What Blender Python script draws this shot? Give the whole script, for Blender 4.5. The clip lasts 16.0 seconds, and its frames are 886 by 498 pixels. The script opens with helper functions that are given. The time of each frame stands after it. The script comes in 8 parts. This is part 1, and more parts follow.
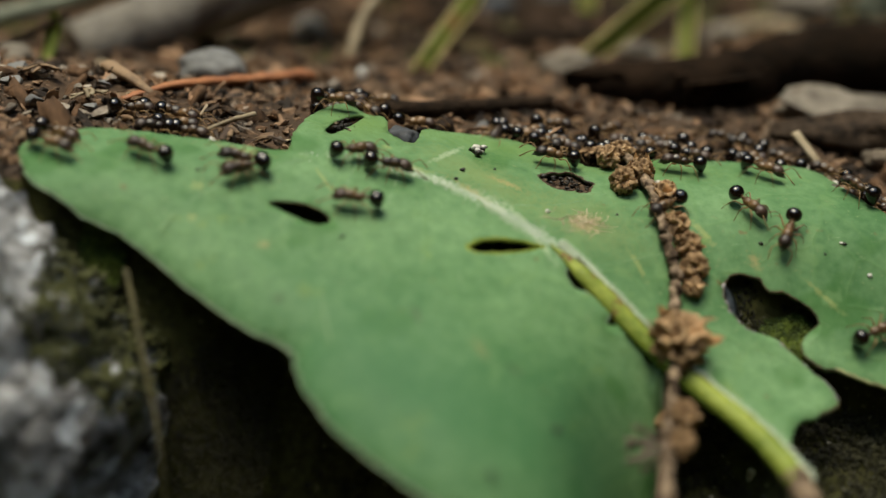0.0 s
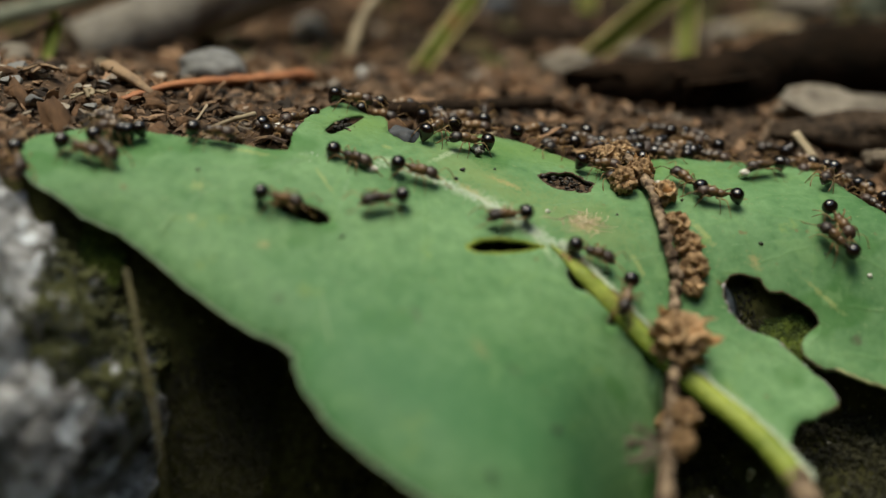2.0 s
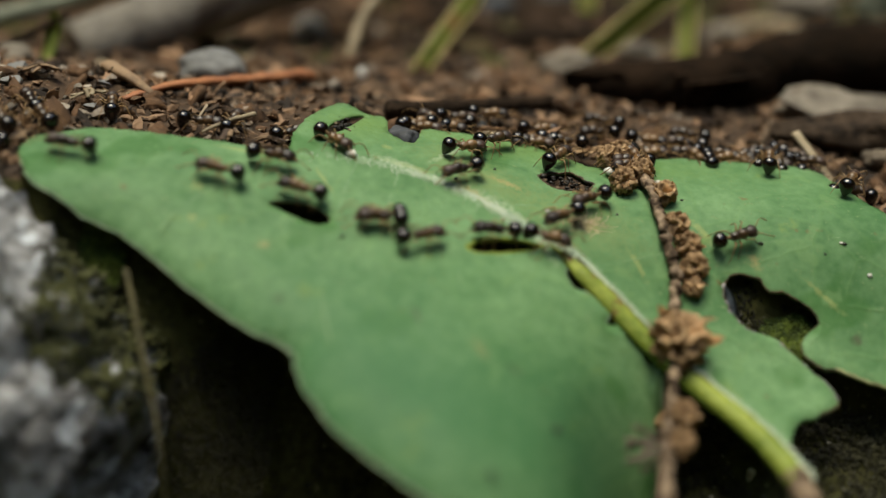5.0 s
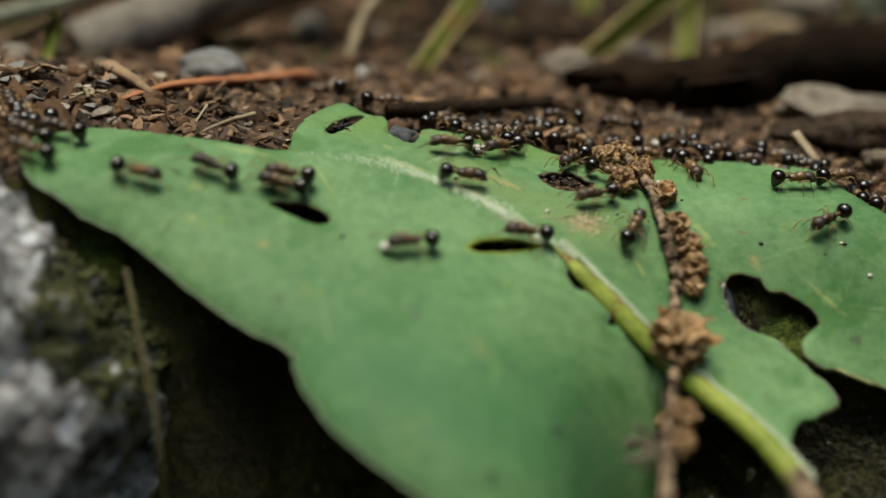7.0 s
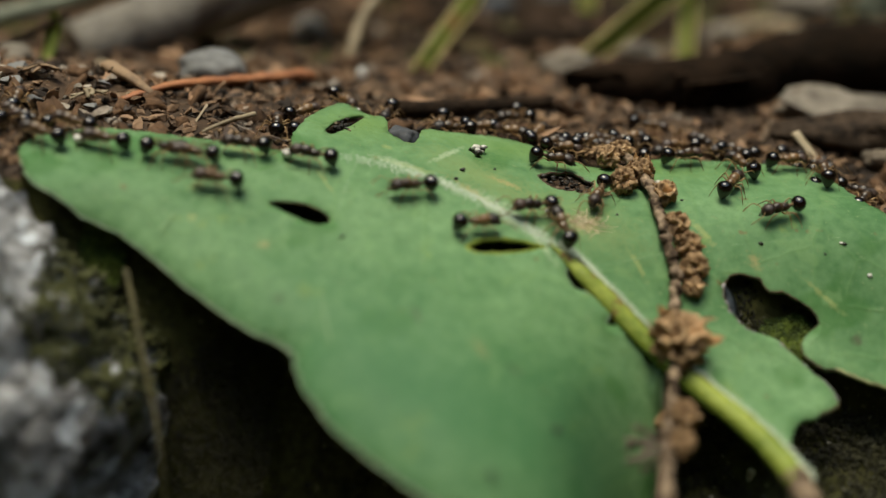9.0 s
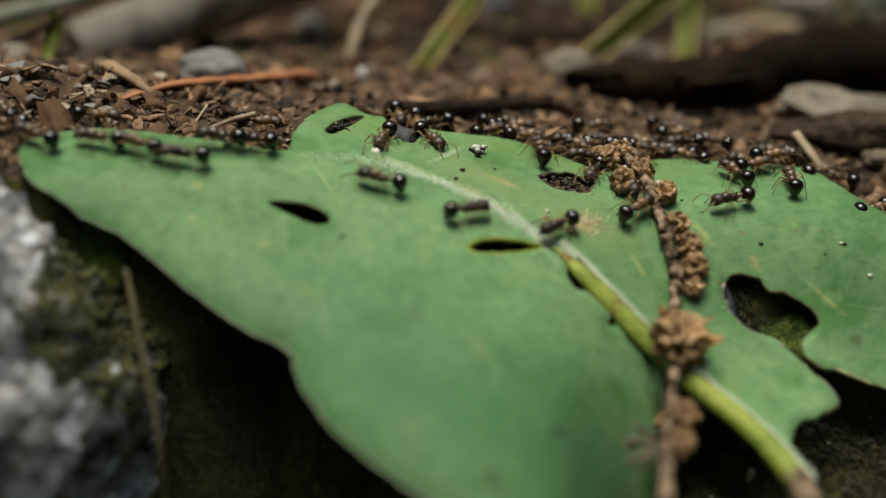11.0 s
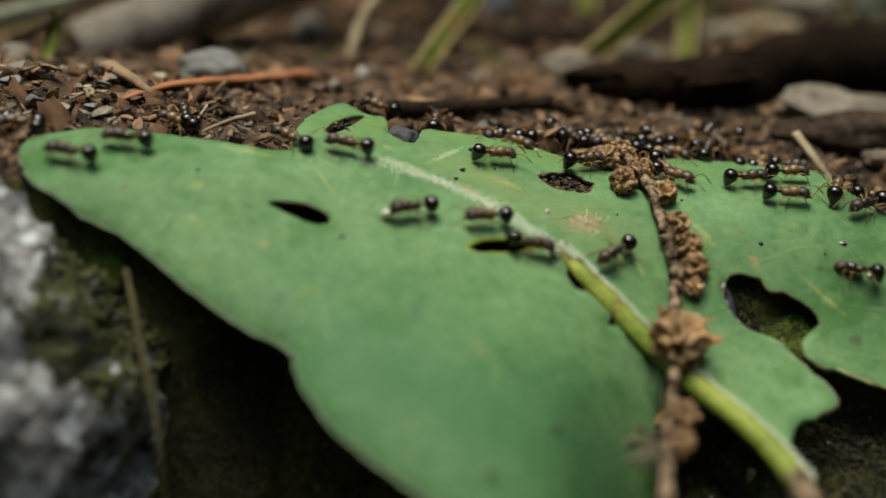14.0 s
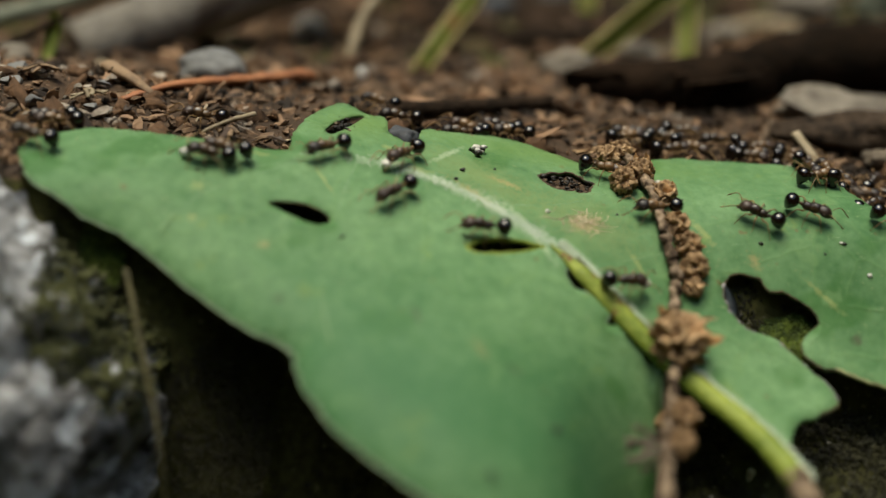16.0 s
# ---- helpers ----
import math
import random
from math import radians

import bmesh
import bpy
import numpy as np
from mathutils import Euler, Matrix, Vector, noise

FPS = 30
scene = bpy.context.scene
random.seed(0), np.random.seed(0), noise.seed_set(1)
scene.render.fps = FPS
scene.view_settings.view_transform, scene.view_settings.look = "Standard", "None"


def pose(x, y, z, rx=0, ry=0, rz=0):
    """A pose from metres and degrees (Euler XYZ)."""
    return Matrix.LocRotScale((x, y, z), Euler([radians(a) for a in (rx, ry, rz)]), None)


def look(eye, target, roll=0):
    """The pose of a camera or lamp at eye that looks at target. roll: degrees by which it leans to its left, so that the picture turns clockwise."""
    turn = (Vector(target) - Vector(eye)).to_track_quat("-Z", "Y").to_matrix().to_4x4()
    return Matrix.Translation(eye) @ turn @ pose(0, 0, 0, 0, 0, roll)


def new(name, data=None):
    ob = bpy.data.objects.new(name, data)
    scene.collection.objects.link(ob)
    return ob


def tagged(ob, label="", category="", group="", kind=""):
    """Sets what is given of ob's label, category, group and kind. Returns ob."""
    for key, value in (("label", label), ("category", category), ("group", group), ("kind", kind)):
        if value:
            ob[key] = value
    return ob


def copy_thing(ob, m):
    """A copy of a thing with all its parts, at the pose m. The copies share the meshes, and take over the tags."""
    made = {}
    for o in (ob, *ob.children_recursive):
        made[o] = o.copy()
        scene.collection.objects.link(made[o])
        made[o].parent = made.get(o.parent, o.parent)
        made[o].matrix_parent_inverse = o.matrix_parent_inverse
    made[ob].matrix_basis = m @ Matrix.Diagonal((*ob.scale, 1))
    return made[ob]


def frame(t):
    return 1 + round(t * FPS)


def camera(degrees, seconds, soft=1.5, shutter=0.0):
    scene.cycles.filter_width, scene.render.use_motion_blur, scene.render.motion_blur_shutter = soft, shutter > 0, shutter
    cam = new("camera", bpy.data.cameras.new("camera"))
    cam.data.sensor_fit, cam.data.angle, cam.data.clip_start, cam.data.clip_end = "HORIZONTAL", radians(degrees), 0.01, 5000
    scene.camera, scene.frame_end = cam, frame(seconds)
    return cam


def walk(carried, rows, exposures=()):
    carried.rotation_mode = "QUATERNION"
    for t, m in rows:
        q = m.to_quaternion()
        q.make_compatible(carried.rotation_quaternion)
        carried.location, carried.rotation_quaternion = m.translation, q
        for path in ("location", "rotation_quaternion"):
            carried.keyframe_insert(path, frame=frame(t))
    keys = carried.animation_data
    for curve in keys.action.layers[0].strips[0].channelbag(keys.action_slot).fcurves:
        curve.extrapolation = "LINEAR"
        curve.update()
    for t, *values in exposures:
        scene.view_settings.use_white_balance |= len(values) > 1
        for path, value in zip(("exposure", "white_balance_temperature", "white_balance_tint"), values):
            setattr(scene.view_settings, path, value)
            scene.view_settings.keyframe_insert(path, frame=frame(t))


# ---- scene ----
# All lengths below are in millimetres, turned into metres by MM. A leaf about 6 cm wide on the forest floor, ants about 3.6 mm long.
from mathutils import geometry

MM = 0.001

# ---- camera: it stands still on a low support in front of the leaf ----
cam = camera(40, 16.0, soft=1.4, shutter=0.5)
EYE = (0.0, 0.0, 22 * MM)
AIM = (0.0, 100 * MM, (22 - 100 * math.tan(radians(18))) * MM)
cam.data.dof.use_dof = True
cam.data.dof.focus_distance = 88.5 * MM
cam.data.dof.aperture_fstop = 11.2
walk(cam, [(0.0, look(EYE, AIM)), (16.0, look(EYE, AIM))], exposures=[(0.0, 1.2, 7800, 0), (16.0, 1.2, 7800, 0)])

# ---- light: bright overcast sky over a clearing, a broad soft sun almost overhead ----
world = bpy.data.worlds.new("sky")
scene.world = world
world.use_nodes = True
wn = world.node_tree.nodes
sky = wn.new("ShaderNodeTexSky")
sky.sky_type = "NISHITA"
sky.sun_disc = False
sky.sun_elevation, sky.sun_rotation = radians(83), radians(-121)
world.node_tree.links.new(sky.outputs["Color"], wn["Background"].inputs["Color"])
wn["Background"].inputs["Strength"].default_value = 0.15
sun = new("sun", bpy.data.lights.new("sun", "SUN"))
sun.data.energy, sun.data.angle, sun.data.color = 1.6, radians(30), (1.0, 0.95, 0.88)
sun.matrix_basis = look((-0.05, 0.05, 0.5), (0, 0.08, 0))


# ---- materials ----
def surface(name, dark, light, grain=1.5, blotch=0.25, rough=0.7, relief=0.15, spot=None, spot_scale=0.6, spot_cut=0.62,
            by_object=0.0, by_island=0.0, gloss=0.5, through_light=0.0, sheen=0.0):
    """Two colours mixed by blotches and grain (per millimetre), stains, relief, and a change from piece to piece."""
    m = bpy.data.materials.new(name)
    m.use_nodes = True
    n, l = m.node_tree.nodes, m.node_tree.links
    bsdf = n["Principled BSDF"]
    at = n.new("ShaderNodeTexCoord")
    grow = n.new("ShaderNodeVectorMath")
    grow.operation = "SCALE"
    grow.inputs["Scale"].default_value = 1 / MM
    l.new(at.outputs["Object"], grow.inputs[0])

    def cloud(scale, detail):
        t = n.new("ShaderNodeTexNoise")
        t.inputs["Scale"].default_value, t.inputs["Detail"].default_value = scale, detail
        l.new(grow.outputs[0], t.inputs["Vector"])
        return t.outputs["Fac"]

    def maths(op, a, b):
        t = n.new("ShaderNodeMath")
        t.operation = op
        for k, v in enumerate((a, b)):
            if isinstance(v, (int, float)):
                t.inputs[k].default_value = v
            else:
                l.new(v, t.inputs[k])
        return t.outputs[0]

    def blend(fac, a, b):
        t = n.new("ShaderNodeMix")
        t.data_type = "RGBA"
        l.new(fac, t.inputs[0])
        for k, v in ((6, a), (7, b)):
            if isinstance(v, tuple):
                t.inputs[k].default_value = (*v, 1)
            else:
                l.new(v, t.inputs[k])
        return t.outputs[2]

    fine, wide = cloud(grain, 6), cloud(blotch, 3)
    mixed = maths("ADD", maths("MULTIPLY", maths("SUBTRACT", fine, 0.5), 1.4), maths("MULTIPLY", maths("SUBTRACT", wide, 0.5), 2.0))
    mixed = maths("ADD", mixed, 0.5)
    if by_object:
        info = n.new("ShaderNodeObjectInfo")
        mixed = maths("ADD", mixed, maths("MULTIPLY", maths("SUBTRACT", info.outputs["Random"], 0.5), by_object))
    if by_island:
        geo = n.new("ShaderNodeNewGeometry")
        mixed = maths("ADD", mixed, maths("MULTIPLY", maths("SUBTRACT", geo.outputs["Random Per Island"], 0.5), by_island))
    ramp = n.new("ShaderNodeClamp")
    l.new(mixed, ramp.inputs[0])
    colour = blend(ramp.outputs[0], dark, light)
    if spot:
        edge = n.new("ShaderNodeMapRange")
        edge.inputs[1].default_value, edge.inputs[2].default_value = spot_cut, spot_cut + 0.08
        l.new(cloud(spot_scale, 4), edge.inputs[0])
        colour = blend(edge.outputs[0], colour, spot)
    l.new(colour, bsdf.inputs["Base Color"])
    l.new(maths("ADD", maths("MULTIPLY", fine, 0.25), rough - 0.12), bsdf.inputs["Roughness"])
    bsdf.inputs["Specular IOR Level"].default_value = gloss
    bsdf.inputs["Sheen Weight"].default_value = sheen
    if relief:
        bump = n.new("ShaderNodeBump")
        bump.inputs["Strength"].default_value, bump.inputs["Distance"].default_value = 0.7, relief * MM
        l.new(fine, bump.inputs["Height"])
        l.new(bump.outputs[0], bsdf.inputs["Normal"])
    if through_light:
        thin = n.new("ShaderNodeBsdfTranslucent")
        both = n.new("ShaderNodeMixShader")
        both.inputs[0].default_value = through_light
        l.new(colour, thin.inputs["Color"])
        l.new(bsdf.outputs[0], both.inputs[1])
        l.new(thin.outputs[0], both.inputs[2])
        l.new(both.outputs[0], n["Material Output"].inputs["Surface"])
    return m


TAN, DOWN, YELLOW = (0.46, 0.36, 0.17), (0.46, 0.55, 0.38), (0.42, 0.44, 0.17)
# Yellowed rim colour made brighter for light; deep green for the drooping front's shade.
LIME, NEAR_SHADE = (0.175, 0.30, 0.095), (0.047, 0.150, 0.064)
# feeding scars, brown spots, white down along the midrib, yellowed patches, and broad patches that colour in the
# lighter far rim and the shaded front: x, y, length, width, turn, threshold, colour
BROWN = (0.10, 0.07, 0.06)
OLIVE = (0.235, 0.315, 0.125)
STAINS_AND_SHADE = ((3.0, 83.0, 9.0, 3.2, -0.45, 0.50, OLIVE), (10.0, 79.0, 6.5, 4.0, -0.3, 0.55, OLIVE), (24.9, 67.9, 0.75, 0.5, 0.0, 0.40, BROWN), (3.9, 60.6, 0.9, 0.5, -0.3, 0.45, BROWN), (-9.5, 66.0, 0.8, 0.5, 0.3, 0.50, BROWN), (-1.5, 64.5, 0.5, 1.6, 0.3, 0.50, BROWN), (9.6, 78.4, 2.6, 1.6, 0.5, 0.53, TAN), (2.2, 80.3, 4.5, 0.9, -0.55, 0.51, TAN), (-2.4, 82.4, 3.8, 0.7, -0.15, 0.49, YELLOW), (0.4, 85.6, 3.8, 0.45, 0.95, 0.42, DOWN),
               (4.4, 82.8, 3.0, 0.9, -0.35, 0.57, TAN), (17.6, 79.0, 2.6, 0.6, -0.85, 0.53, YELLOW), (12.4, 73.2, 2.4, 0.5, -0.95, 0.57, YELLOW), (5.6, 76.5, 4.4, 0.65, -0.90, 0.37, DOWN),
               (-3.2, 82.6, 3.6, 1.2, -0.2, 0.55, DOWN), (4.0, 78.4, 4.6, 1.4, -0.78, 0.55, DOWN), (0.8, 80.6, 3.6, 1.3, -0.5, 0.57, DOWN),
               (-1.4, 81.6, 3.0, 0.6, -0.2, 0.43, DOWN), (-16.0, 76.8, 1.6, 0.9, 0.2, 0.57, YELLOW),
               (-15.8, 73.2, 1.2, 0.7, 0.0, 0.57, YELLOW), (-13.5, 81.6, 4.0, 0.4, -0.1, 0.51, YELLOW), (-8.0, 79.0, 2.6, 0.3, -0.95, 0.51, YELLOW), (-4.0, 84.8, 1.0, 0.8, 0.3, 0.59, YELLOW),
               (20.4, 75.4, 1.4, 1.0, -0.6, 0.61, TAN), (2.0, 62.0, 2.2, 1.0, -0.9, 0.61, TAN), (-11.0, 71.0, 1.4, 0.9, 0.4, 0.61, TAN), (24.0, 72.0, 3.6, 0.4, -0.5, 0.57, YELLOW), (8.0, 88.2, 22.0, 3.0, 0.0, 0.48, LIME), (-6.0, 88.0, 6.0, 4.0, 0.5, 0.46, LIME), (-2.0, 59.0, 20.0, 9.0, -0.5, 0.40, NEAR_SHADE),
               (7.0, 57.0, 7.0, 8.0, 0.0, 0.45, NEAR_SHADE))


def leaf_material():
    """Green blade: net of fine veins, pale flecks, yellowed patches, painted light and shade from far rim to front,
    soft sheen.
    """
    m = surface("leaf_green", (0.074, 0.186, 0.072), (0.192, 0.345, 0.164), 1.1, 0.12, 0.55, 0.0, (0.20, 0.31, 0.10), 0.30, 0.66, gloss=0.16)
    n, l = m.node_tree.nodes, m.node_tree.links
    bsdf = n["Principled BSDF"]
    colour = bsdf.inputs["Base Color"].links[0].from_socket
    vec = next(k for k in n if k.bl_idname == "ShaderNodeVectorMath").outputs[0]
    height = None
    for scale, reach, tint, share in ((0.23, 0.05, (0.17, 0.32, 0.12), 0.22), (1.9, 0.12, (0.14, 0.29, 0.10), 0.18)):
        net = n.new("ShaderNodeTexVoronoi")
        net.feature = "DISTANCE_TO_EDGE"
        net.inputs["Scale"].default_value = scale
        warp = n.new("ShaderNodeTexNoise")
        warp.inputs["Scale"].default_value = scale * 1.5
        l.new(vec, warp.inputs["Vector"])
        add = n.new("ShaderNodeVectorMath")
        l.new(vec, add.inputs[0])
        l.new(warp.outputs["Color"], add.inputs[1])
        l.new(add.outputs[0], net.inputs["Vector"])
        fade = n.new("ShaderNodeMapRange")
        fade.inputs[1].default_value, fade.inputs[2].default_value = 0.0, reach
        fade.inputs[3].default_value, fade.inputs[4].default_value = share, 0.0
        l.new(net.outputs["Distance"], fade.inputs[0])
        mix = n.new("ShaderNodeMix")
        mix.data_type = "RGBA"
        l.new(fade.outputs[0], mix.inputs[0])
        l.new(colour, mix.inputs[6])
        mix.inputs[7].default_value = (*tint, 1)
        colour, height = mix.outputs[2], fade.outputs[0] if height is None else height
    for scale, cut, tint in ((2.6, 0.66, (0.36, 0.46, 0.24)), (0.75, 0.72, (0.20, 0.13, 0.06)), (0.16, 0.60, (0.055, 0.165, 0.042)), (0.45, 0.62, (0.17, 0.31, 0.13))):
        fleck = n.new("ShaderNodeTexNoise")
        fleck.inputs["Scale"].default_value, fleck.inputs["Detail"].default_value = scale, 2.0
        l.new(vec, fleck.inputs["Vector"])
        edge = n.new("ShaderNodeMapRange")
        edge.inputs[1].default_value, edge.inputs[2].default_value = cut, cut + 0.06
        edge.inputs[4].default_value = 0.6
        l.new(fleck.outputs["Fac"], edge.inputs[0])
        mix = n.new("ShaderNodeMix")
        mix.data_type = "RGBA"
        l.new(edge.outputs[0], mix.inputs[0])
        l.new(colour, mix.inputs[6])
        mix.inputs[7].default_value = (*tint, 1)
        colour = mix.outputs[2]
    grainy = n.new("ShaderNodeTexNoise")
    grainy.inputs["Scale"].default_value, grainy.inputs["Detail"].default_value, grainy.inputs["Roughness"].default_value = 2.6, 6.0, 0.8
    l.new(vec, grainy.inputs["Vector"])
    ragged = n.new("ShaderNodeMath")
    ragged.operation = "MULTIPLY_ADD"
    ragged.inputs[1].default_value, ragged.inputs[2].default_value = 2.0, -0.5
    l.new(grainy.outputs["Fac"], ragged.inputs[0])
    for x, y, long, wide, turn, need, tint in STAINS_AND_SHADE:
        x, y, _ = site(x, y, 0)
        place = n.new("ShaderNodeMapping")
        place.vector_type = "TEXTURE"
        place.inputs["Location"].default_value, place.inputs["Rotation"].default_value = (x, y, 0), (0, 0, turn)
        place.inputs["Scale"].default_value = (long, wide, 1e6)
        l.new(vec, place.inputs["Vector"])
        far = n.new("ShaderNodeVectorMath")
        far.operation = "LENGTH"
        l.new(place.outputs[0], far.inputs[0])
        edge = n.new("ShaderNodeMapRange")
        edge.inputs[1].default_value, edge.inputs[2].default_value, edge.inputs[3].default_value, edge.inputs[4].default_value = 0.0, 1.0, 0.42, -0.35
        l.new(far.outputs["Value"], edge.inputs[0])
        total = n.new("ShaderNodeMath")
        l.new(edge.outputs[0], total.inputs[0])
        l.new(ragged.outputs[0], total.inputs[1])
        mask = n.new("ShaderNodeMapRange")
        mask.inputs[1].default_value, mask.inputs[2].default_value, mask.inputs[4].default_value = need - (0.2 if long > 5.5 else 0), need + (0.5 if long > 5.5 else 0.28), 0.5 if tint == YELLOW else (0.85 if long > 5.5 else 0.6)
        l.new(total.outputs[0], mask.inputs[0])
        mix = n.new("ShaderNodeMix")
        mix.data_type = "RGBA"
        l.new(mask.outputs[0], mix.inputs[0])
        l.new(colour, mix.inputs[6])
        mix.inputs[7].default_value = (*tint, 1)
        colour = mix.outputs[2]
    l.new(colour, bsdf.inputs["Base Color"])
    swell = n.new("ShaderNodeTexNoise")
    swell.inputs["Scale"].default_value, swell.inputs["Detail"].default_value = 0.55, 3.0
    l.new(vec, swell.inputs["Vector"])
    both = n.new("ShaderNodeMath")
    l.new(swell.outputs["Fac"], both.inputs[0])
    l.new(height, both.inputs[1])
    bump = n.new("ShaderNodeBump")
    bump.inputs["Strength"].default_value, bump.inputs["Distance"].default_value = 0.7, 0.14 * MM
    l.new(both.outputs[0], bump.inputs["Height"])
    l.new(bump.outputs[0], bsdf.inputs["Normal"])
    thin, mixed = n.new("ShaderNodeBsdfTranslucent"), n.new("ShaderNodeMixShader")
    mixed.inputs[0].default_value = 0.22
    l.new(colour, thin.inputs["Color"])
    l.new(bsdf.outputs[0], mixed.inputs[1])
    l.new(thin.outputs[0], mixed.inputs[2])
    l.new(mixed.outputs[0], n["Material Output"].inputs["Surface"])
    return m


RIB = surface("leaf_rib", (0.11, 0.165, 0.022), (0.29, 0.34, 0.065), 2.0, 0.3, 0.55, 0.1, (0.15, 0.085, 0.03), 0.7, 0.60, gloss=0.25)
DOWNY = surface("white_down", (0.33, 0.42, 0.31), (0.55, 0.62, 0.50), 3.0, 0.5, 0.8, 0.0)
VEIN = surface("pale_vein", (0.22, 0.34, 0.16), (0.46, 0.53, 0.35), 3.0, 0.8, 0.7, 0.08, (0.11, 0.25, 0.085), 0.9, 0.50, gloss=0.2)
EDGE = surface("leaf_edge", (0.10, 0.19, 0.09), (0.27, 0.34, 0.23), 2.0, 0.4, 0.6, 0.05)
FAINT = surface("faint_vein", (0.10, 0.225, 0.09), (0.205, 0.345, 0.165), 2.0, 0.4, 0.5, 0.03)
YELLOWED = surface("yellowed_margin", (0.10, 0.11, 0.04), (0.36, 0.37, 0.19), 2.5, 0.8, 0.7, 0.05)
PALECUT = surface("pale_cut", (0.09, 0.085, 0.08), (0.32, 0.30, 0.30), 3.0, 0.7, 0.7, 0.05)
FLAP = surface("flap_underside", (0.035, 0.045, 0.055), (0.14, 0.17, 0.20), 1.8, 0.5, 0.35, 0.05)
SCAB = surface("tan_scab", (0.30, 0.24, 0.14), (0.60, 0.50, 0.34), 2.5, 0.7, 0.8, 0.05)
RIM = surface("gnawed_rim", (0.018, 0.012, 0.008), (0.12, 0.075, 0.04), 3.0, 0.6, 0.8, 0.1)
SOIL = surface("soil", (0.018, 0.012, 0.008), (0.085, 0.052, 0.032), 0.9, 0.12, 0.9, 0.5, (0.17, 0.11, 0.07), 0.5, 0.62, gloss=0.25)
CRUMB = surface("soil_crumb", (0.014, 0.009, 0.006), (0.25, 0.155, 0.095), 1.5, 0.3, 0.85, 0.2, (0.30, 0.26, 0.22), 0.22, 0.60, by_island=1.3, gloss=0.3)
# For the added, unseen ring that blocks light from low in the sky.
LIGHT_RING = surface("light_ring", (0.03, 0.042, 0.018), (0.12, 0.15, 0.06), 0.03, 0.008, 0.9, 0.0)
CLOD = surface("soil_clod", (0.018, 0.010, 0.006), (0.12, 0.066, 0.036), 1.2, 0.3, 0.9, 0.3, by_island=1.2, gloss=0.25)
SCRAP = surface("leaf_scrap", (0.03, 0.017, 0.010), (0.29, 0.165, 0.09), 1.5, 0.4, 0.7, 0.1, by_island=1.5)
STRAWBIT = surface("straw_bit", (0.12, 0.08, 0.05), (0.46, 0.37, 0.25), 1.5, 0.4, 0.7, 0.1, by_island=1.4)
# Olive ground with the shade of the hollow and back put into its colour.
SHADE_HUMUS = surface("shade_humus", (0.014, 0.014, 0.006), (0.085, 0.085, 0.030), 1.4, 0.2, 0.95, 0.4, (0.15, 0.14, 0.08), 0.9, 0.64, gloss=0.15)
ROCK = surface("lichen_rock", (0.024, 0.021, 0.019), (0.43, 0.435, 0.45), 1.0, 0.36, 0.9, 1.0, (0.46, 0.49, 0.53), 0.50, 0.56, gloss=0.2)
STONE = surface("grey_stone", (0.085, 0.070, 0.055), (0.27, 0.235, 0.19), 0.8, 0.22, 0.88, 0.5, (0.09, 0.055, 0.03), 0.30, 0.60)
LICHENED = surface("mossy_stone", (0.07, 0.08, 0.055), (0.25, 0.27, 0.20), 0.9, 0.2, 0.9, 0.3)
# Near-black colour for the shade below the stone's undercut side.
UNDERCUT_SHADE = surface("undercut_shade", (0.010, 0.007, 0.005), (0.075, 0.052, 0.036), 1.2, 0.3, 0.95, 0.6, gloss=0.15)
DARKSTONE = surface("dark_stone", (0.022, 0.024, 0.028), (0.085, 0.092, 0.105), 1.2, 0.2, 0.8, 0.3)
ROOT = surface("root", (0.04, 0.036, 0.014), (0.12, 0.105, 0.045), 1.6, 0.3, 0.8, 0.1)
PEBBLE = surface("pebble", (0.09, 0.09, 0.09), (0.20, 0.20, 0.195), 0.9, 0.2, 0.7, 0.2, by_object=0.5)
BRIGHTMOSS = surface("bright_moss", (0.018, 0.036, 0.004), (0.115, 0.16, 0.018), 1.5, 0.3, 0.9, 0.1, by_island=0.8)
ROCKMOSS = surface("rock_moss", (0.014, 0.017, 0.005), (0.10, 0.105, 0.035), 0.9, 0.35, 0.9, 0.1, by_island=0.9)
GRIT = surface("grit", (0.02, 0.018, 0.014), (0.26, 0.25, 0.22), 1.5, 0.4, 0.8, 0.1, by_island=1.4)
EARTHSTONE = surface("earthy_stone", (0.06, 0.045, 0.032), (0.22, 0.175, 0.13), 1.2, 0.25, 0.9, 0.3)
# Moss colour set far below the other mosses to include the hollow's shade.
SHADE_MOSS = surface("moss", (0.005, 0.005, 0.0025), (0.044, 0.042, 0.016), 1.5, 0.3, 0.9, 0.1, by_island=0.8)
CHIP = surface("pale_chip", (0.16, 0.125, 0.095), (0.48, 0.42, 0.35), 1.6, 0.4, 0.85, 0.2, by_object=0.8)
# Almost black, so that the branch reads as a cavity in shade.
CAVITY_SHADE = surface("cavity_shade", (0.004, 0.003, 0.002), (0.022, 0.013, 0.008), 1.2, 0.25, 0.95, 0.5, gloss=0.06)
DARKWOOD = surface("rotten_wood", (0.008, 0.0055, 0.0035), (0.04, 0.025, 0.016), 1.5, 0.2, 0.95, 0.4, gloss=0.12)
HUSK = surface("dry_husk", (0.09, 0.045, 0.020), (0.74, 0.50, 0.29), 2.2, 0.7, 0.85, 0.1, by_object=0.3, by_island=0.5, gloss=0.2, through_light=0.3)
BRACT = surface("dry_bract", (0.03, 0.022, 0.017), (0.30, 0.24, 0.19), 2.0, 0.7, 0.9, 0.2, by_object=0.6, gloss=0.2)
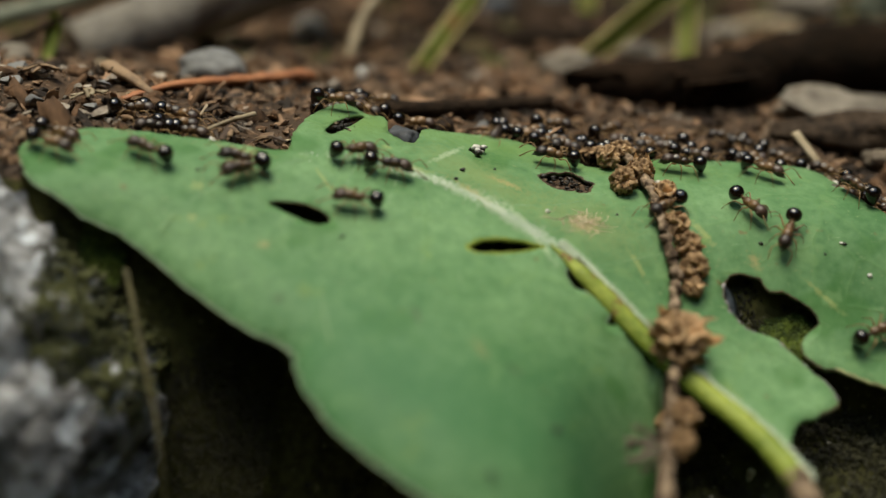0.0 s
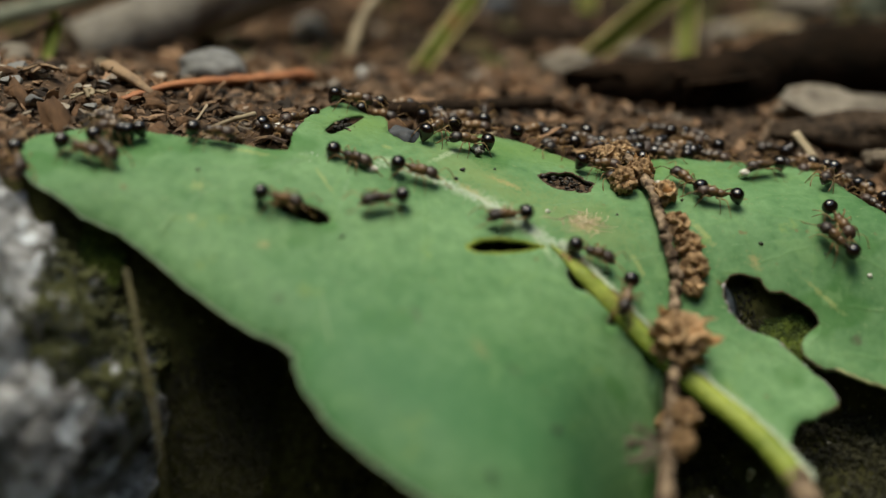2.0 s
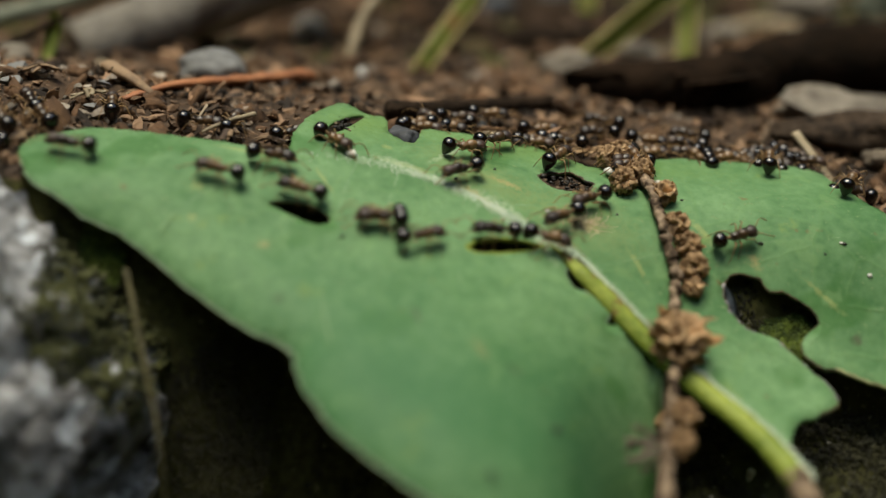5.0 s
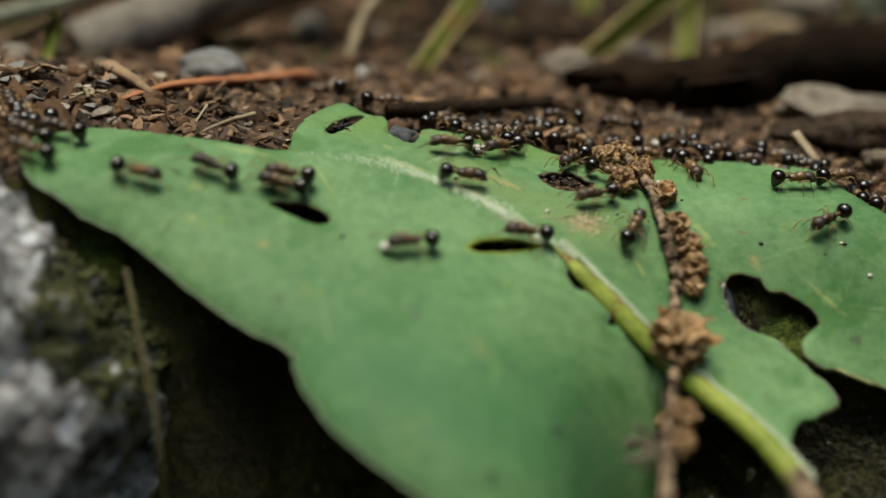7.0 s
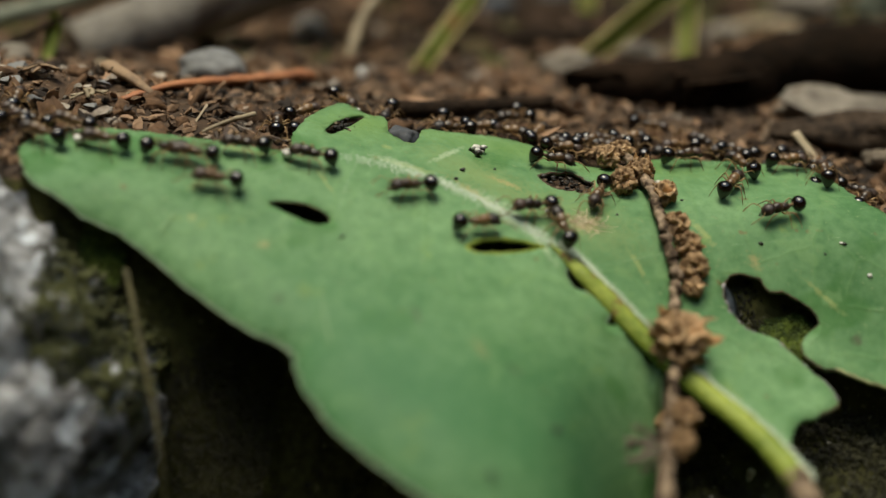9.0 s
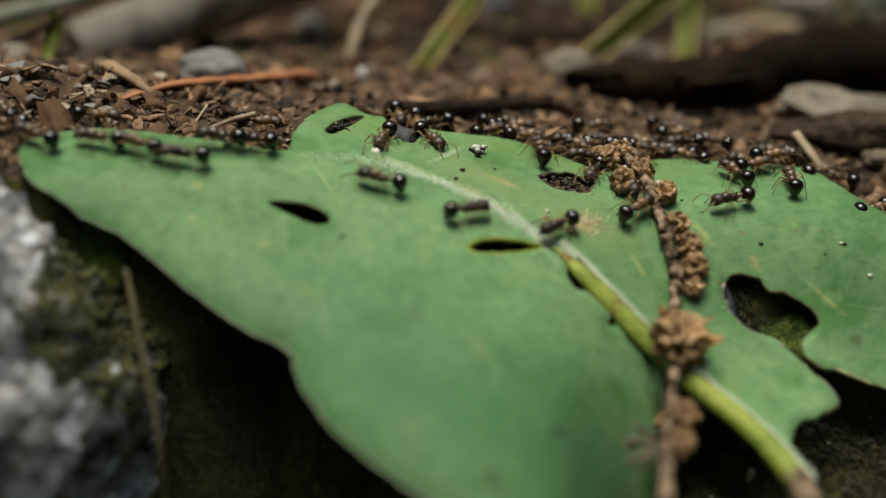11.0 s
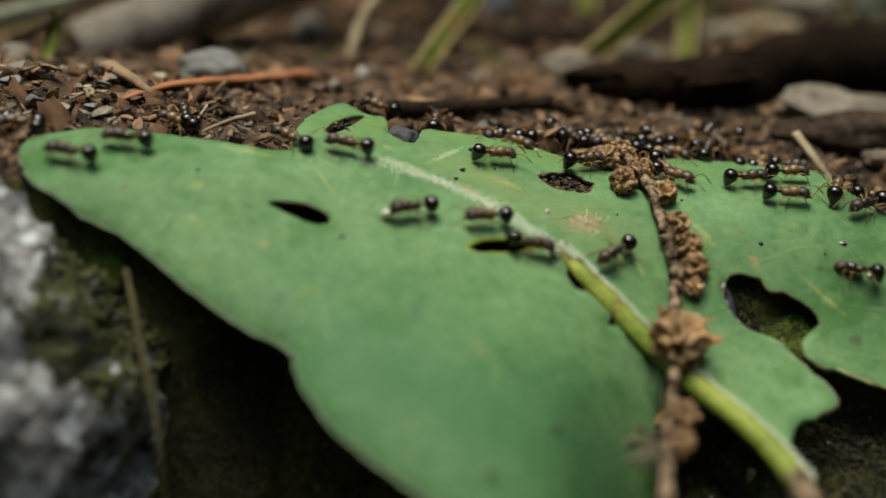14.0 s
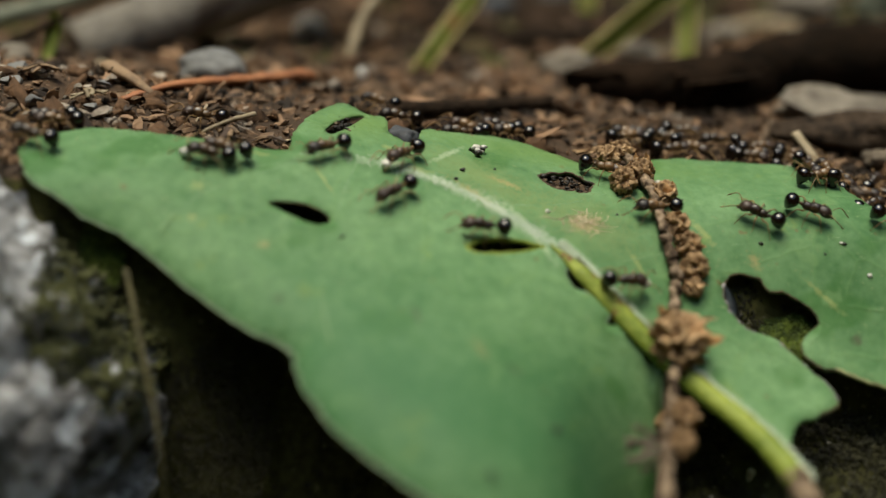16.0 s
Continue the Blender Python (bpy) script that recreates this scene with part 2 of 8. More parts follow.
STEM = surface("husk_stem", (0.06, 0.040, 0.027), (0.36, 0.265, 0.185), 2.0, 0.5, 0.9, 0.25, (0.035, 0.022, 0.014), 0.9, 0.52, gloss=0.2)
GREYLOG = surface("weathered_log", (0.085, 0.074, 0.06), (0.25, 0.225, 0.19), 0.9, 0.12, 0.85, 0.3, (0.08, 0.06, 0.045), 0.14, 0.6)
RUST = surface("rust_needle", (0.22, 0.075, 0.03), (0.42, 0.17, 0.07), 1.2, 0.2, 0.6, 0.08)
STRAW = surface("straw", (0.16, 0.12, 0.07), (0.36, 0.29, 0.19), 1.4, 0.3, 0.7, 0.1, by_object=0.6)
DEBRIS = surface("dry_scrap", (0.05, 0.03, 0.02), (0.26, 0.17, 0.10), 1.2, 0.3, 0.85, 0.2, by_object=1.2)
BLADE_EDGE = surface("yellow_margin", (0.46, 0.38, 0.13), (0.72, 0.62, 0.30), 0.9, 0.2, 0.6, 0.05, through_light=0.3)
GRASS = surface("grass_green", (0.16, 0.23, 0.025), (0.40, 0.43, 0.08), 0.8, 0.12, 0.55, 0.05, (0.42, 0.27, 0.08), 0.12, 0.56, through_light=0.45)
PALE = surface("pale_grit", (0.4, 0.38, 0.34), (0.7, 0.68, 0.63), 2.0, 0.5, 0.6, 0.1)
SPECK = surface("black_speck", (0.008, 0.007, 0.006), (0.03, 0.025, 0.02), 3.0, 1.0, 0.5, 0.05)
GASTER = surface("ant_black_shell", (0.0015, 0.001, 0.001), (0.010, 0.0045, 0.0025), 2.0, 0.6, 0.14, 0.006, by_object=0.4, gloss=0.6)
HEAD = surface("ant_head_shell", (0.010, 0.006, 0.005), (0.055, 0.030, 0.020), 3.0, 0.8, 0.46, 0.02, by_object=0.9)
BODY = surface("ant_brown_shell", (0.018, 0.010, 0.006), (0.175, 0.098, 0.042), 2.5, 0.7, 0.36, 0.02, by_object=1.2)
LIMB = surface("ant_limb", (0.10, 0.055, 0.024), (0.38, 0.24, 0.11), 3.0, 1.0, 0.4, 0.0, by_object=0.6, through_light=0.3)


# ---- helpers ----
def share(x, y):
    """Depth scale along lines from the eye, fitted to the camera's view for blur and size: the western end of the level
    plan a little nearer than drawn, its front pushed farther off, most of all in the east.
    """
    u = max(-0.36, min(0.36, x / max(y, 20.0)))
    aside = (0.05 * u - 0.08 * u * u) * ramp(420, 190, math.hypot(x, y))
    steep = (0.10 + 0.08 * ramp(0.0, 0.22, u)) * ramp(86, 58, y)
    return 1 + (aside + steep) * ramp(20, 42, y)


def site(x, y, z):
    """A point of the plan, moved along its line from the eye to fit the camera's view."""
    s = share(x, y)
    return Vector((x * s, y * s, 22 + (z - 22) * s))


def warped(bm):
    """Moves a bmesh that was drawn on the plan to its view-fitted place."""
    for v in bm.verts:
        v.co = site(*v.co)
    return bm


def thing(name, x, y, z, label, category, group="", rx=0, ry=0, rz=0, kind="", placed=False):
    ob = new(name)
    ob.empty_display_size = MM
    at, s = (Vector((x, y, z)), 1) if placed else (site(x, y, z), share(x, y))
    ob.matrix_basis = pose(*(at * MM), rx, ry, rz) @ Matrix.Scale(s, 4)
    return tagged(ob, label, category, group, kind)


def mesh_of(name, bm, material, smooth=True):
    bmesh.ops.recalc_face_normals(bm, faces=bm.faces[:])
    bmesh.ops.scale(bm, vec=(MM, MM, MM), verts=bm.verts[:])
    me = bpy.data.meshes.new(name)
    bm.to_mesh(me)
    bm.free()
    me.polygons.foreach_set("use_smooth", [smooth] * len(me.polygons))
    me.materials.append(material)
    return me


def part(name, bm, material, parent=None, label="", smooth=True):
    """One bmesh, in millimetres, as one mesh object under a thing or a part."""
    ob = new(name, bm if isinstance(bm, bpy.types.Mesh) else mesh_of(name, bm, material, smooth))
    ob.parent = parent
    return tagged(ob, label) if label else ob


def ramp(a, b, v):
    v = min(1.0, max(0.0, (v - a) / (b - a)))
    return v * v * (3 - 2 * v)


def rough_noise(x, y, s, seed=0.0):
    return noise.noise(Vector((x * s, y * s, seed)))


LEAF = leaf_material()


def leaf_z(x, y):
    """Height of the leaf's upper face: a sheet that leans towards the open side, waves a little and droops in front."""
    return (1.5 + 0.22 * (y - 86) - 0.12 * x + 0.35 * math.sin(0.16 * x + 0.11 * y)
            + 0.25 * math.sin(0.13 * x - 0.2 * y + 1) - 0.006 * max(0.0, 70 - y) ** 2 - rib_curl(x, y))


def rib_curl(x, y):
    """The torn half of the blade rolls down where it has come away from the midrib."""
    if x > 8.6 + 0.55 * (69.5 - y):
        return 0.0
    return 0.10 * max(0.0, x - 6.5) ** 2 * ramp(67, 61, y) + 0.28 * max(0.0, x - 4.5) ** 2 * ramp(62, 54, y)


def ground_z(x, y):
    """Height of the ground: litter behind the leaf, a dark hollow under and in front of it, and an added, unseen rise
    that shades the hollow.
    """
    xc = max(-40.0, min(40.0, x))
    behind = 0.3 + 0.22 * (min(y, 94) - 86) - (0.12 - 0.08 * ramp(90, 112, y)) * xc + 0.03 * max(0.0, min(y, 400) - 94)
    hollow = -13 - 24 * ramp(16, -4, x)
    under = hollow + (behind - hollow) * ramp(60, 79, y)
    # Out of view below the camera, added to keep light out of the hollow.
    shade_rise = 1.0 + 0.5 * math.sin(0.07 * x)
    under += (max(under, -6.0) - under) * ramp(42, 60, abs(x))
    return under + (shade_rise - under) * ramp(47, 30, y)


def ground_bumps(x, y):
    near = 1 - ramp(300, 900, math.hypot(x, y))
    return near * (0.55 * rough_noise(x, y, 0.16, 3) + 0.35 * rough_noise(x, y, 0.5, 7) + 0.2 * rough_noise(x, y, 1.3, 9))


def ball(sub=2, r=(1, 1, 1), at=(0, 0, 0), lump=0.0, scale=1.0, seed=0.0, turn=None):
    bm = bmesh.new()
    bmesh.ops.create_icosphere(bm, subdivisions=sub, radius=1)
    for v in bm.verts:
        d = 1 + lump * (noise.noise(v.co * scale + Vector((seed, 0, 0))) + 0.5 * noise.noise(v.co * scale * 2.3 + Vector((0, seed, 0)))) if lump else 1
        v.co = Vector((v.co.x * r[0], v.co.y * r[1], v.co.z * r[2])) * d
        if turn:
            v.co = turn @ v.co
        v.co += Vector(at)
    return bm


def tube(points, radii, sides=8, wobble=0.0, seed=0.0, flat=1.0):
    """A tapered, closed tube along points (millimetres). flat: its depth as a share of its width."""
    bm = bmesh.new()
    pts = [Vector(p) for p in points]
    rings, up = [], Vector((0, 0, 1))
    for i, p in enumerate(pts):
        along = (pts[min(i + 1, len(pts) - 1)] - pts[max(i - 1, 0)]).normalized()
        side = along.cross(up)
        if side.length < 0.05:
            side = along.cross(Vector((0, 1, 0)))
        side.normalize()
        top = side.cross(along)
        ring = []
        for k in range(sides):
            a = 2 * math.pi * k / sides
            r = radii[i] * (1 + wobble * noise.noise(Vector((i * 0.7, k * 1.3, seed))))
            ring.append(bm.verts.new(p + side * (r * math.cos(a)) + top * (r * flat * math.sin(a))))
        rings.append(ring)
    for a, b in zip(rings, rings[1:]):
        for k in range(sides):
            bm.faces.new((a[k], a[(k + 1) % sides], b[(k + 1) % sides], b[k]))
    bm.faces.new(rings[0][::-1])
    bm.faces.new(rings[-1])
    return bm


def smooth_line(points, steps=6, closed=False):
    """A Catmull-Rom curve through control points of any dimension."""
    pts = [Vector(p) for p in points]
    n = len(pts)
    out = []
    for i in range(n if closed else n - 1):
        a, b, c, d = (pts[(i + k) % n] if closed else pts[min(max(i + k, 0), n - 1)] for k in (-1, 0, 1, 2))
        for s in range(steps):
            t = s / steps
            out.append(0.5 * (2 * b + (c - a) * t + (2 * a - 5 * b + 4 * c - d) * t * t + (3 * b - a - 3 * c + d) * t ** 3))
    if not closed:
        out.append(pts[-1])
    return out


def inside(x, y, poly):
    hit = False
    j = len(poly) - 1
    for i in range(len(poly)):
        (xi, yi), (xj, yj) = poly[i][:2], poly[j][:2]
        if (yi > y) != (yj > y) and x < (xj - xi) * (y - yi) / (yj - yi) + xi:
            hit = not hit
        j = i
    return hit


def join(a, b):
    """Adds bmesh b to a."""
    me = bpy.data.meshes.new("tmp")
    b.to_mesh(me)
    b.free()
    a.from_mesh(me)
    bpy.data.meshes.remove(me)
    return a


def scatter(places, seed, sub=1, lump=0.7):
    """A mesh of many small lumps; places: (point, radii), in millimetres."""
    rng = random.Random(seed)
    protos = []
    for k in range(12):
        b = ball(sub, (1, 1, 1), (0, 0, 0), lump, 1.6, k * 5.3 + seed)
        protos.append(([v.co.copy() for v in b.verts], [[v.index for v in f.verts] for f in b.faces]))
        b.free()
    verts, faces = [], []
    for at, r in places:
        vs, fs = protos[rng.randrange(12)]
        m = Matrix.LocRotScale(Vector(at), Euler((rng.gauss(0, 0.7), rng.gauss(0, 0.7), rng.uniform(0, 6.3))), Vector(r))
        base = len(verts)
        verts += [(m @ v) * MM for v in vs]
        faces += [[base + k for k in f] for f in fs]
    me = bpy.data.meshes.new("lumps")
    me.from_pydata(verts, [], faces)
    me.polygons.foreach_set("use_smooth", [True] * len(faces))
    return me


# ---- ground: one sheet to the horizon ----
def make_ground():
    def steps(fine0, fine1, fine, reach):
        vals = list(np.arange(fine0, fine1 + 0.01, fine))
        d = fine
        while vals[-1] < reach:
            d *= 1.35
            vals.append(vals[-1] + d)
        d = fine
        while vals[0] > -reach:
            d *= 1.35
            vals.insert(0, vals[0] - d)
        return vals
    xs, ys = steps(-60, 60, 0.7, 60000), steps(35, 150, 0.7, 60000)
    verts = [site(x, y, ground_z(x, y) + ground_bumps(x, y)) * MM for y in ys for x in xs]
    w = len(xs)
    faces = [(j * w + i, j * w + i + 1, (j + 1) * w + i + 1, (j + 1) * w + i) for j in range(len(ys) - 1) for i in range(w - 1)]
    me = bpy.data.meshes.new("ground")
    me.from_pydata(verts, [], faces)
    me.polygons.foreach_set("use_smooth", [True] * len(faces))
    me.materials.append(SOIL)
    me.materials.append(SHADE_HUMUS)
    # darker olive ground in the hollow under the leaf and at the back, its colour standing in for shade
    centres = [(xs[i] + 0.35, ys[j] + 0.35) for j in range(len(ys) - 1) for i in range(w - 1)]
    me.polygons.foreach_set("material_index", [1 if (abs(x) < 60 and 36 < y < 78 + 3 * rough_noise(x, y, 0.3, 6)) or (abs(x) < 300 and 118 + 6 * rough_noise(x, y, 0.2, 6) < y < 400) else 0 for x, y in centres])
    return tagged(new("ground", me), "brown crumbly forest soil with a dark hollow", "ground", kind="structure")


GROUND = make_ground()


def make_light_ring():
    """An unseen dark ring added round the place to block low light: it leaves the sky open overhead."""
    bm = bmesh.new()
    rings, n = [], 72
    for h, r in ((-15, 390), (45, 390), (165, 384), (300, 368), (405, 338), (450, 308)):
        ring = []
        for k in range(n):
            a, wave = 2 * math.pi * k / n, 14 * noise.noise(Vector((k * 0.9, h * 0.03, 2)))
            top = (h + (63 * noise.noise(Vector((k * 0.45, h, 5))) if h > 300 else 0)) * (0.85 + 0.15 * math.sin(a))
            ring.append(bm.verts.new(((r + wave) * math.cos(a), 90 + (r + wave) * math.sin(a), top)))
        rings.append(ring)
    for a, b in zip(rings, rings[1:]):
        for k in range(n):
            bm.faces.new((a[k], a[(k + 1) % n], b[(k + 1) % n], b[k]))
    tagged(part("backdrop", bm, LIGHT_RING), "unseen dark green ring added to block low sky light", "undergrowth", kind="structure")


make_light_ring()

# ---- the leaf ----
FAR_MARGIN = [(-28.0, 78.5), (-28.3, 80.8), (-27.3, 82.4), (-25.0, 83.8), (-22.8, 84.0), (-17.5, 83.1), (-12.7, 82.2), (-10.8, 82.3), (-10.6, 84.9),
              (-9.9, 87.8), (-8.7, 90.2), (-7.4, 91.4), (-5.7, 89.9), (-4.4, 89.8), (-3.9, 87.2), (-2.8, 86.2), (-2.0, 86.4), (-1.4, 88.8),
              (0.3, 89.3), (2.8, 89.6), (5.1, 89.7), (7.0, 89.1), (9.5, 88.0), (11.3, 87.2), (13.7, 88.2), (16.9, 89.6), (22.1, 89.9), (27.4, 90.0)]
RIGHT_LOBE = [(29.0, 88.3), (30.0, 85.8), (31.5, 83.1), (33.1, 79.4), (33.3, 73.7), (30.5, 66.8), (27.2, 64.1), (24.3, 64.4), (23.1, 65.0), (21.8, 65.0),
              (21.2, 66.0), (21.5, 67.3), (22.9, 69.2), (22.8, 70.6), (21.5, 72.0), (20.6, 72.0), (20.1, 73.4), (18.9, 73.8), (17.6, 72.0), (17.4, 69.4),
              (18.1, 67.5), (19.6, 66.9), (20.4, 65.8), (21.3, 64.4), (22.1, 62.9), (21.8, 61.8), (20.3, 60.7), (19.2, 59.9), (18.1, 58.1)]
RIB_SIDE = [(16.4, 58.9), (14.2, 61.2), (12.5, 63.2), (11.0, 65.6), (9.1, 69.6), (8.1, 72.0), (7.6, 71.4), (7.8, 69.2), (8.9, 68.3), (9.8, 67.0),
            (9.5, 65.7), (10.8, 65.6), (11.7, 64.5), (12.3, 63.0), (12.2, 61.3), (11.7, 59.6), (10.8, 56.5), (9.6, 53.5), (8.1, 51.6)]
NEAR_MARGIN = [(4.8, 51.7), (1.8, 52.6), (-0.7, 53.7), (-2.4, 54.7), (-4.2, 56.0), (-5.6, 57.3), (-6.8, 58.9), (-8, 61.2), (-8.3, 62.7), (-9.3, 63.6), (-11.8, 65.1), (-14.5, 67.5), (-18.6, 71.3), (-20.7, 72.9),
               (-23.7, 73.7), (-26.1, 75.1)]
HOLES = [[(-11.2, 75.6), (-10.0, 76.0), (-8.7, 75.8), (-7.5, 75.0), (-7.2, 74.1), (-8.0, 73.6), (-9.5, 74.3)],
         [(1.5, 72.7), (2.4, 73.9), (4.0, 74.5), (5.7, 74.4), (6.4, 74.0), (5.2, 73.1), (3.4, 72.2), (2.0, 72.1)],
         [(6.8, 84.8), (7.8, 85.6), (9.3, 86.1), (10.3, 85.3), (10.8, 84.9), (10.3, 83.5), (8.9, 83.4), (7.7, 83.5)],
         [(-8.5, 86.1), (-8.0, 87.5), (-6.9, 89.0), (-5.9, 89.6), (-6.3, 88.1), (-7.3, 86.3), (-8.0, 85.4)]]
UPPER_RIB = [(-10.0, 81.6), (-6.4, 82.1), (-3.3, 81.8), (-0.2, 81.0), (2.9, 79.2), (5.4, 76.7), (7.3, 74.1), (8.4, 71.6)]
LOWER_RIB = [(6.9, 74.4), (8.0, 72.0), (9.0, 69.6), (11.0, 65.4), (12.5, 63.0), (14.2, 61.0), (16.4, 58.7), (17.6, 56.9), (18.2, 55.6)]
PETIOLE = [(18.0, 56.0), (18.4, 55.0), (18.8, 53.5), (19.6, 50.0), (20.5, 46.0)]


def make_leaf():
    leaf = thing("leaf", 0, 0, 0, "green lobed leaf with gnawed holes lying on soil", "leaf")
    margin = smooth_line(FAR_MARGIN + RIGHT_LOBE + RIB_SIDE + NEAR_MARGIN, 7, True)
    loops = [[(p.x + 0.17 * rough_noise(p.x, p.y, 1.7, 2) + 0.08 * rough_noise(p.x, p.y, 4.1, 2), p.y + 0.17 * rough_noise(p.x, p.y, 1.7, 5) + 0.08 * rough_noise(p.x, p.y, 4.1, 5)) for p in margin]]
    for k, h in enumerate(HOLES):
        loops.append([(p.x + (0.26 if k == 2 else 0.10) * rough_noise(p.x, p.y, 2.1, k), p.y + (0.26 if k == 2 else 0.10) * rough_noise(p.x, p.y, 2.1, k + 5)) for p in smooth_line(h, 7, True)])
    pts, edges = [], []
    for loop in loops:
        base = len(pts)
        pts += [Vector(p) for p in loop]
        edges += [(base + i, base + (i + 1) % len(loop)) for i in range(len(loop))]
    y = 50.0
    while y < 92:
        x = -29.0 + (int(y * 10) % 2) * 0.35
        while x < 34:
            px, py = x + random.uniform(-0.12, 0.12), y + random.uniform(-0.12, 0.12)
            if inside(px, py, loops[0]):
                pts.append(Vector((px, py)))
            x += 0.75
        y += 0.75
    rolled = [p for p in loops[0] if p[1] < 73.5 and p[0] < 5.0 and not inside(p[0], p[1] - 1.5, loops[0])]

    def roll(x, y):
        """The near margin rolls down a little."""
        if y > 77 or x > 9:
            return 0.0
        d = min(math.hypot(x - p[0], y - p[1]) for p in rolled)
        return 1.25 * max(0.0, 1 - d / 3.4) ** 2 * ramp(8.0, 5.0, x) * ramp(-26, -21, x)
    vs, _, fs, *_ = geometry.delaunay_2d_cdt(pts, edges, [], 0, 1e-4)
    bm = bmesh.new()
    top = [bm.verts.new((v.x, v.y, leaf_z(v.x, v.y) - roll(v.x, v.y) + 0.05 * rough_noise(v.x, v.y, 0.7, 4))) for v in vs]
    for f in fs:
        cx, cy = sum(vs[i].x for i in f) / len(f), sum(vs[i].y for i in f) / len(f)
        if inside(cx, cy, loops[0]) and not any(inside(cx, cy, h) for h in loops[1:]):
            bm.faces.new([top[i] for i in f])
    bmesh.ops.delete(bm, geom=[v for v in bm.verts if not v.link_faces], context="VERTS")
    bmesh.ops.recalc_face_normals(bm, faces=bm.faces[:])
    if sum(f.normal.z for f in bm.faces) < 0:
        bmesh.ops.reverse_faces(bm, faces=bm.faces[:])
    low = bmesh.ops.extrude_face_region(bm, geom=bm.faces[:])
    bmesh.ops.translate(bm, vec=(0, 0, -0.22), verts=[g for g in low["geom"] if isinstance(g, bmesh.types.BMVert)])
    part("blade", warped(bm), LEAF, leaf)

    def on_leaf(line, lift):
        return [(p.x, p.y, leaf_z(p.x, p.y) + 0.05 * rough_noise(p.x, p.y, 0.7, 4) + lift) for p in line]
    rib = smooth_line(UPPER_RIB, 8)
    n = len(rib)
    part("upper_midrib", warped(tube(on_leaf(rib, -0.05), [0.04 + 0.24 * (i / n) ** 0.9 for i in range(n)], 10, 0.9, 1, 0.2)), VEIN, leaf, "flat pale upper midrib")
    rib = smooth_line(LOWER_RIB, 8)
    n = len(rib)
    part("midrib", warped(tube(on_leaf(rib, 0.10), [0.05 + 0.52 * min(1, i / 14) + 0.14 * i / n for i in range(n)], 12, 0.16, 1, 0.85)), RIB, leaf, "thick yellow-green midrib")
    stalk = smooth_line(PETIOLE, 5)
    part("petiole", warped(tube([(p.x, p.y, leaf_z(18.2, 55.6) + 0.1 - 0.5 * (55.6 - p.y)) for p in stalk], [0.70 - 0.012 * i for i in range(len(stalk))], 10, 0.3, 2)), STEM, leaf,
         "brown broken-off leaf stalk")
    for k, line in enumerate((
            [(-10.0, 80.9), (-8.6, 79.0), (-7.2, 77.4), (-5.6, 74.8)], [(-2.5, 82.0), (-0.4, 84.6), (1.9, 87.6)], [(0.6, 81.0), (3.2, 82.2), (5.8, 82.0)],
            [(17.0, 80.2), (19.5, 76.6), (22.4, 73.6), (27.0, 70.5)], [(-3.0, 81.6), (-3.6, 76.0), (-2.8, 68.0), (0.0, 60.0)],
            [(2.5, 78.8), (1.0, 74.0), (1.4, 66.0), (4.5, 57.0)], [(-9.0, 81.6), (-13.0, 79.6), (-19.0, 78.6)], [(-6.0, 81.8), (-6.7, 76.4), (-7.2, 68.0), (-6.2, 62.0)],
            [(-9.4, 81.2), (-15.5, 76.0), (-17.5, 71.4)], [(11.6, 65.2), (15.8, 67.6), (17.2, 69.6)], [(3.4, 79.2), (9.0, 81.6), (15.0, 86.6), (19.0, 88.8)],
            [(8.6, 71.6), (16.0, 76.2), (24.0, 78.6), (31.0, 79.6)])):
        v = smooth_line(line, 14)
        part("vein", warped(tube(on_leaf(v, -0.033), [(0.075 if k in (0, 1, 3) else 0.12) * (1 - 0.6 * i / len(v)) for i in range(len(v))], 6, 0.7, k, 0.35)), VEIN if k == 0 else FAINT, leaf)
    for k, loop in enumerate(loops[3:4]):
        ring = [(x, y, leaf_z(x, y) - 0.06) for x, y in loop]
        part("gnawed_rim", warped(tube(ring + ring[:1], [0.06 + 0.14 * abs(noise.noise(Vector((i * 0.6, k, 0)))) for i in range(len(ring) + 1)], 6, 0.6, k)), RIM, leaf, "brown gnawed rim of a hole")
    for loop, mat, wide, words in ((loops[2], RIB, 0.17, "yellow-green torn rim of a slit"), (loops[1], RIM, 0.06, "brown gnawed rim of a hole")):
        ring = [(x, y, leaf_z(x, y) - 0.10) for x, y in loop]
        part("gnawed_rim", warped(tube(ring + ring[:1], [wide * (1 + 0.5 * noise.noise(Vector((i * 0.5, wide, 0)))) for i in range(len(ring) + 1)], 6, 0.4, 2)), mat, leaf, words)
    notch = [p for p in loops[0] if 16.9 < p[0] < 23.5 and 61 < p[1] < 74.3]
    part("gnawed_rim", warped(tube([(x, y, leaf_z(x, y) - 0.08) for x, y in notch], [0.075 + 0.05 * noise.noise(Vector((i * 0.6, 9, 0))) for i in range(len(notch))], 6, 0.6, 9)), RIM, leaf,
         "brown gnawed rim of a hole")
    gap = [p for p in loops[0] if 7.2 < p[0] < 12.6 and 62.2 < p[1] < 71.5]
    part("gnawed_rim", warped(tube([(x, y, leaf_z(x, y) - 0.08) for x, y in gap], [0.075 + 0.05 * noise.noise(Vector((i * 0.6, 4, 0))) for i in range(len(gap))], 6, 0.6, 9)), EDGE, leaf,
         "pale torn edge beside the midrib")
    lobe = [p for p in loops[0] if p[0] > 22.6 and 63.5 < p[1] < 68.5 and p[0] < 31.5]
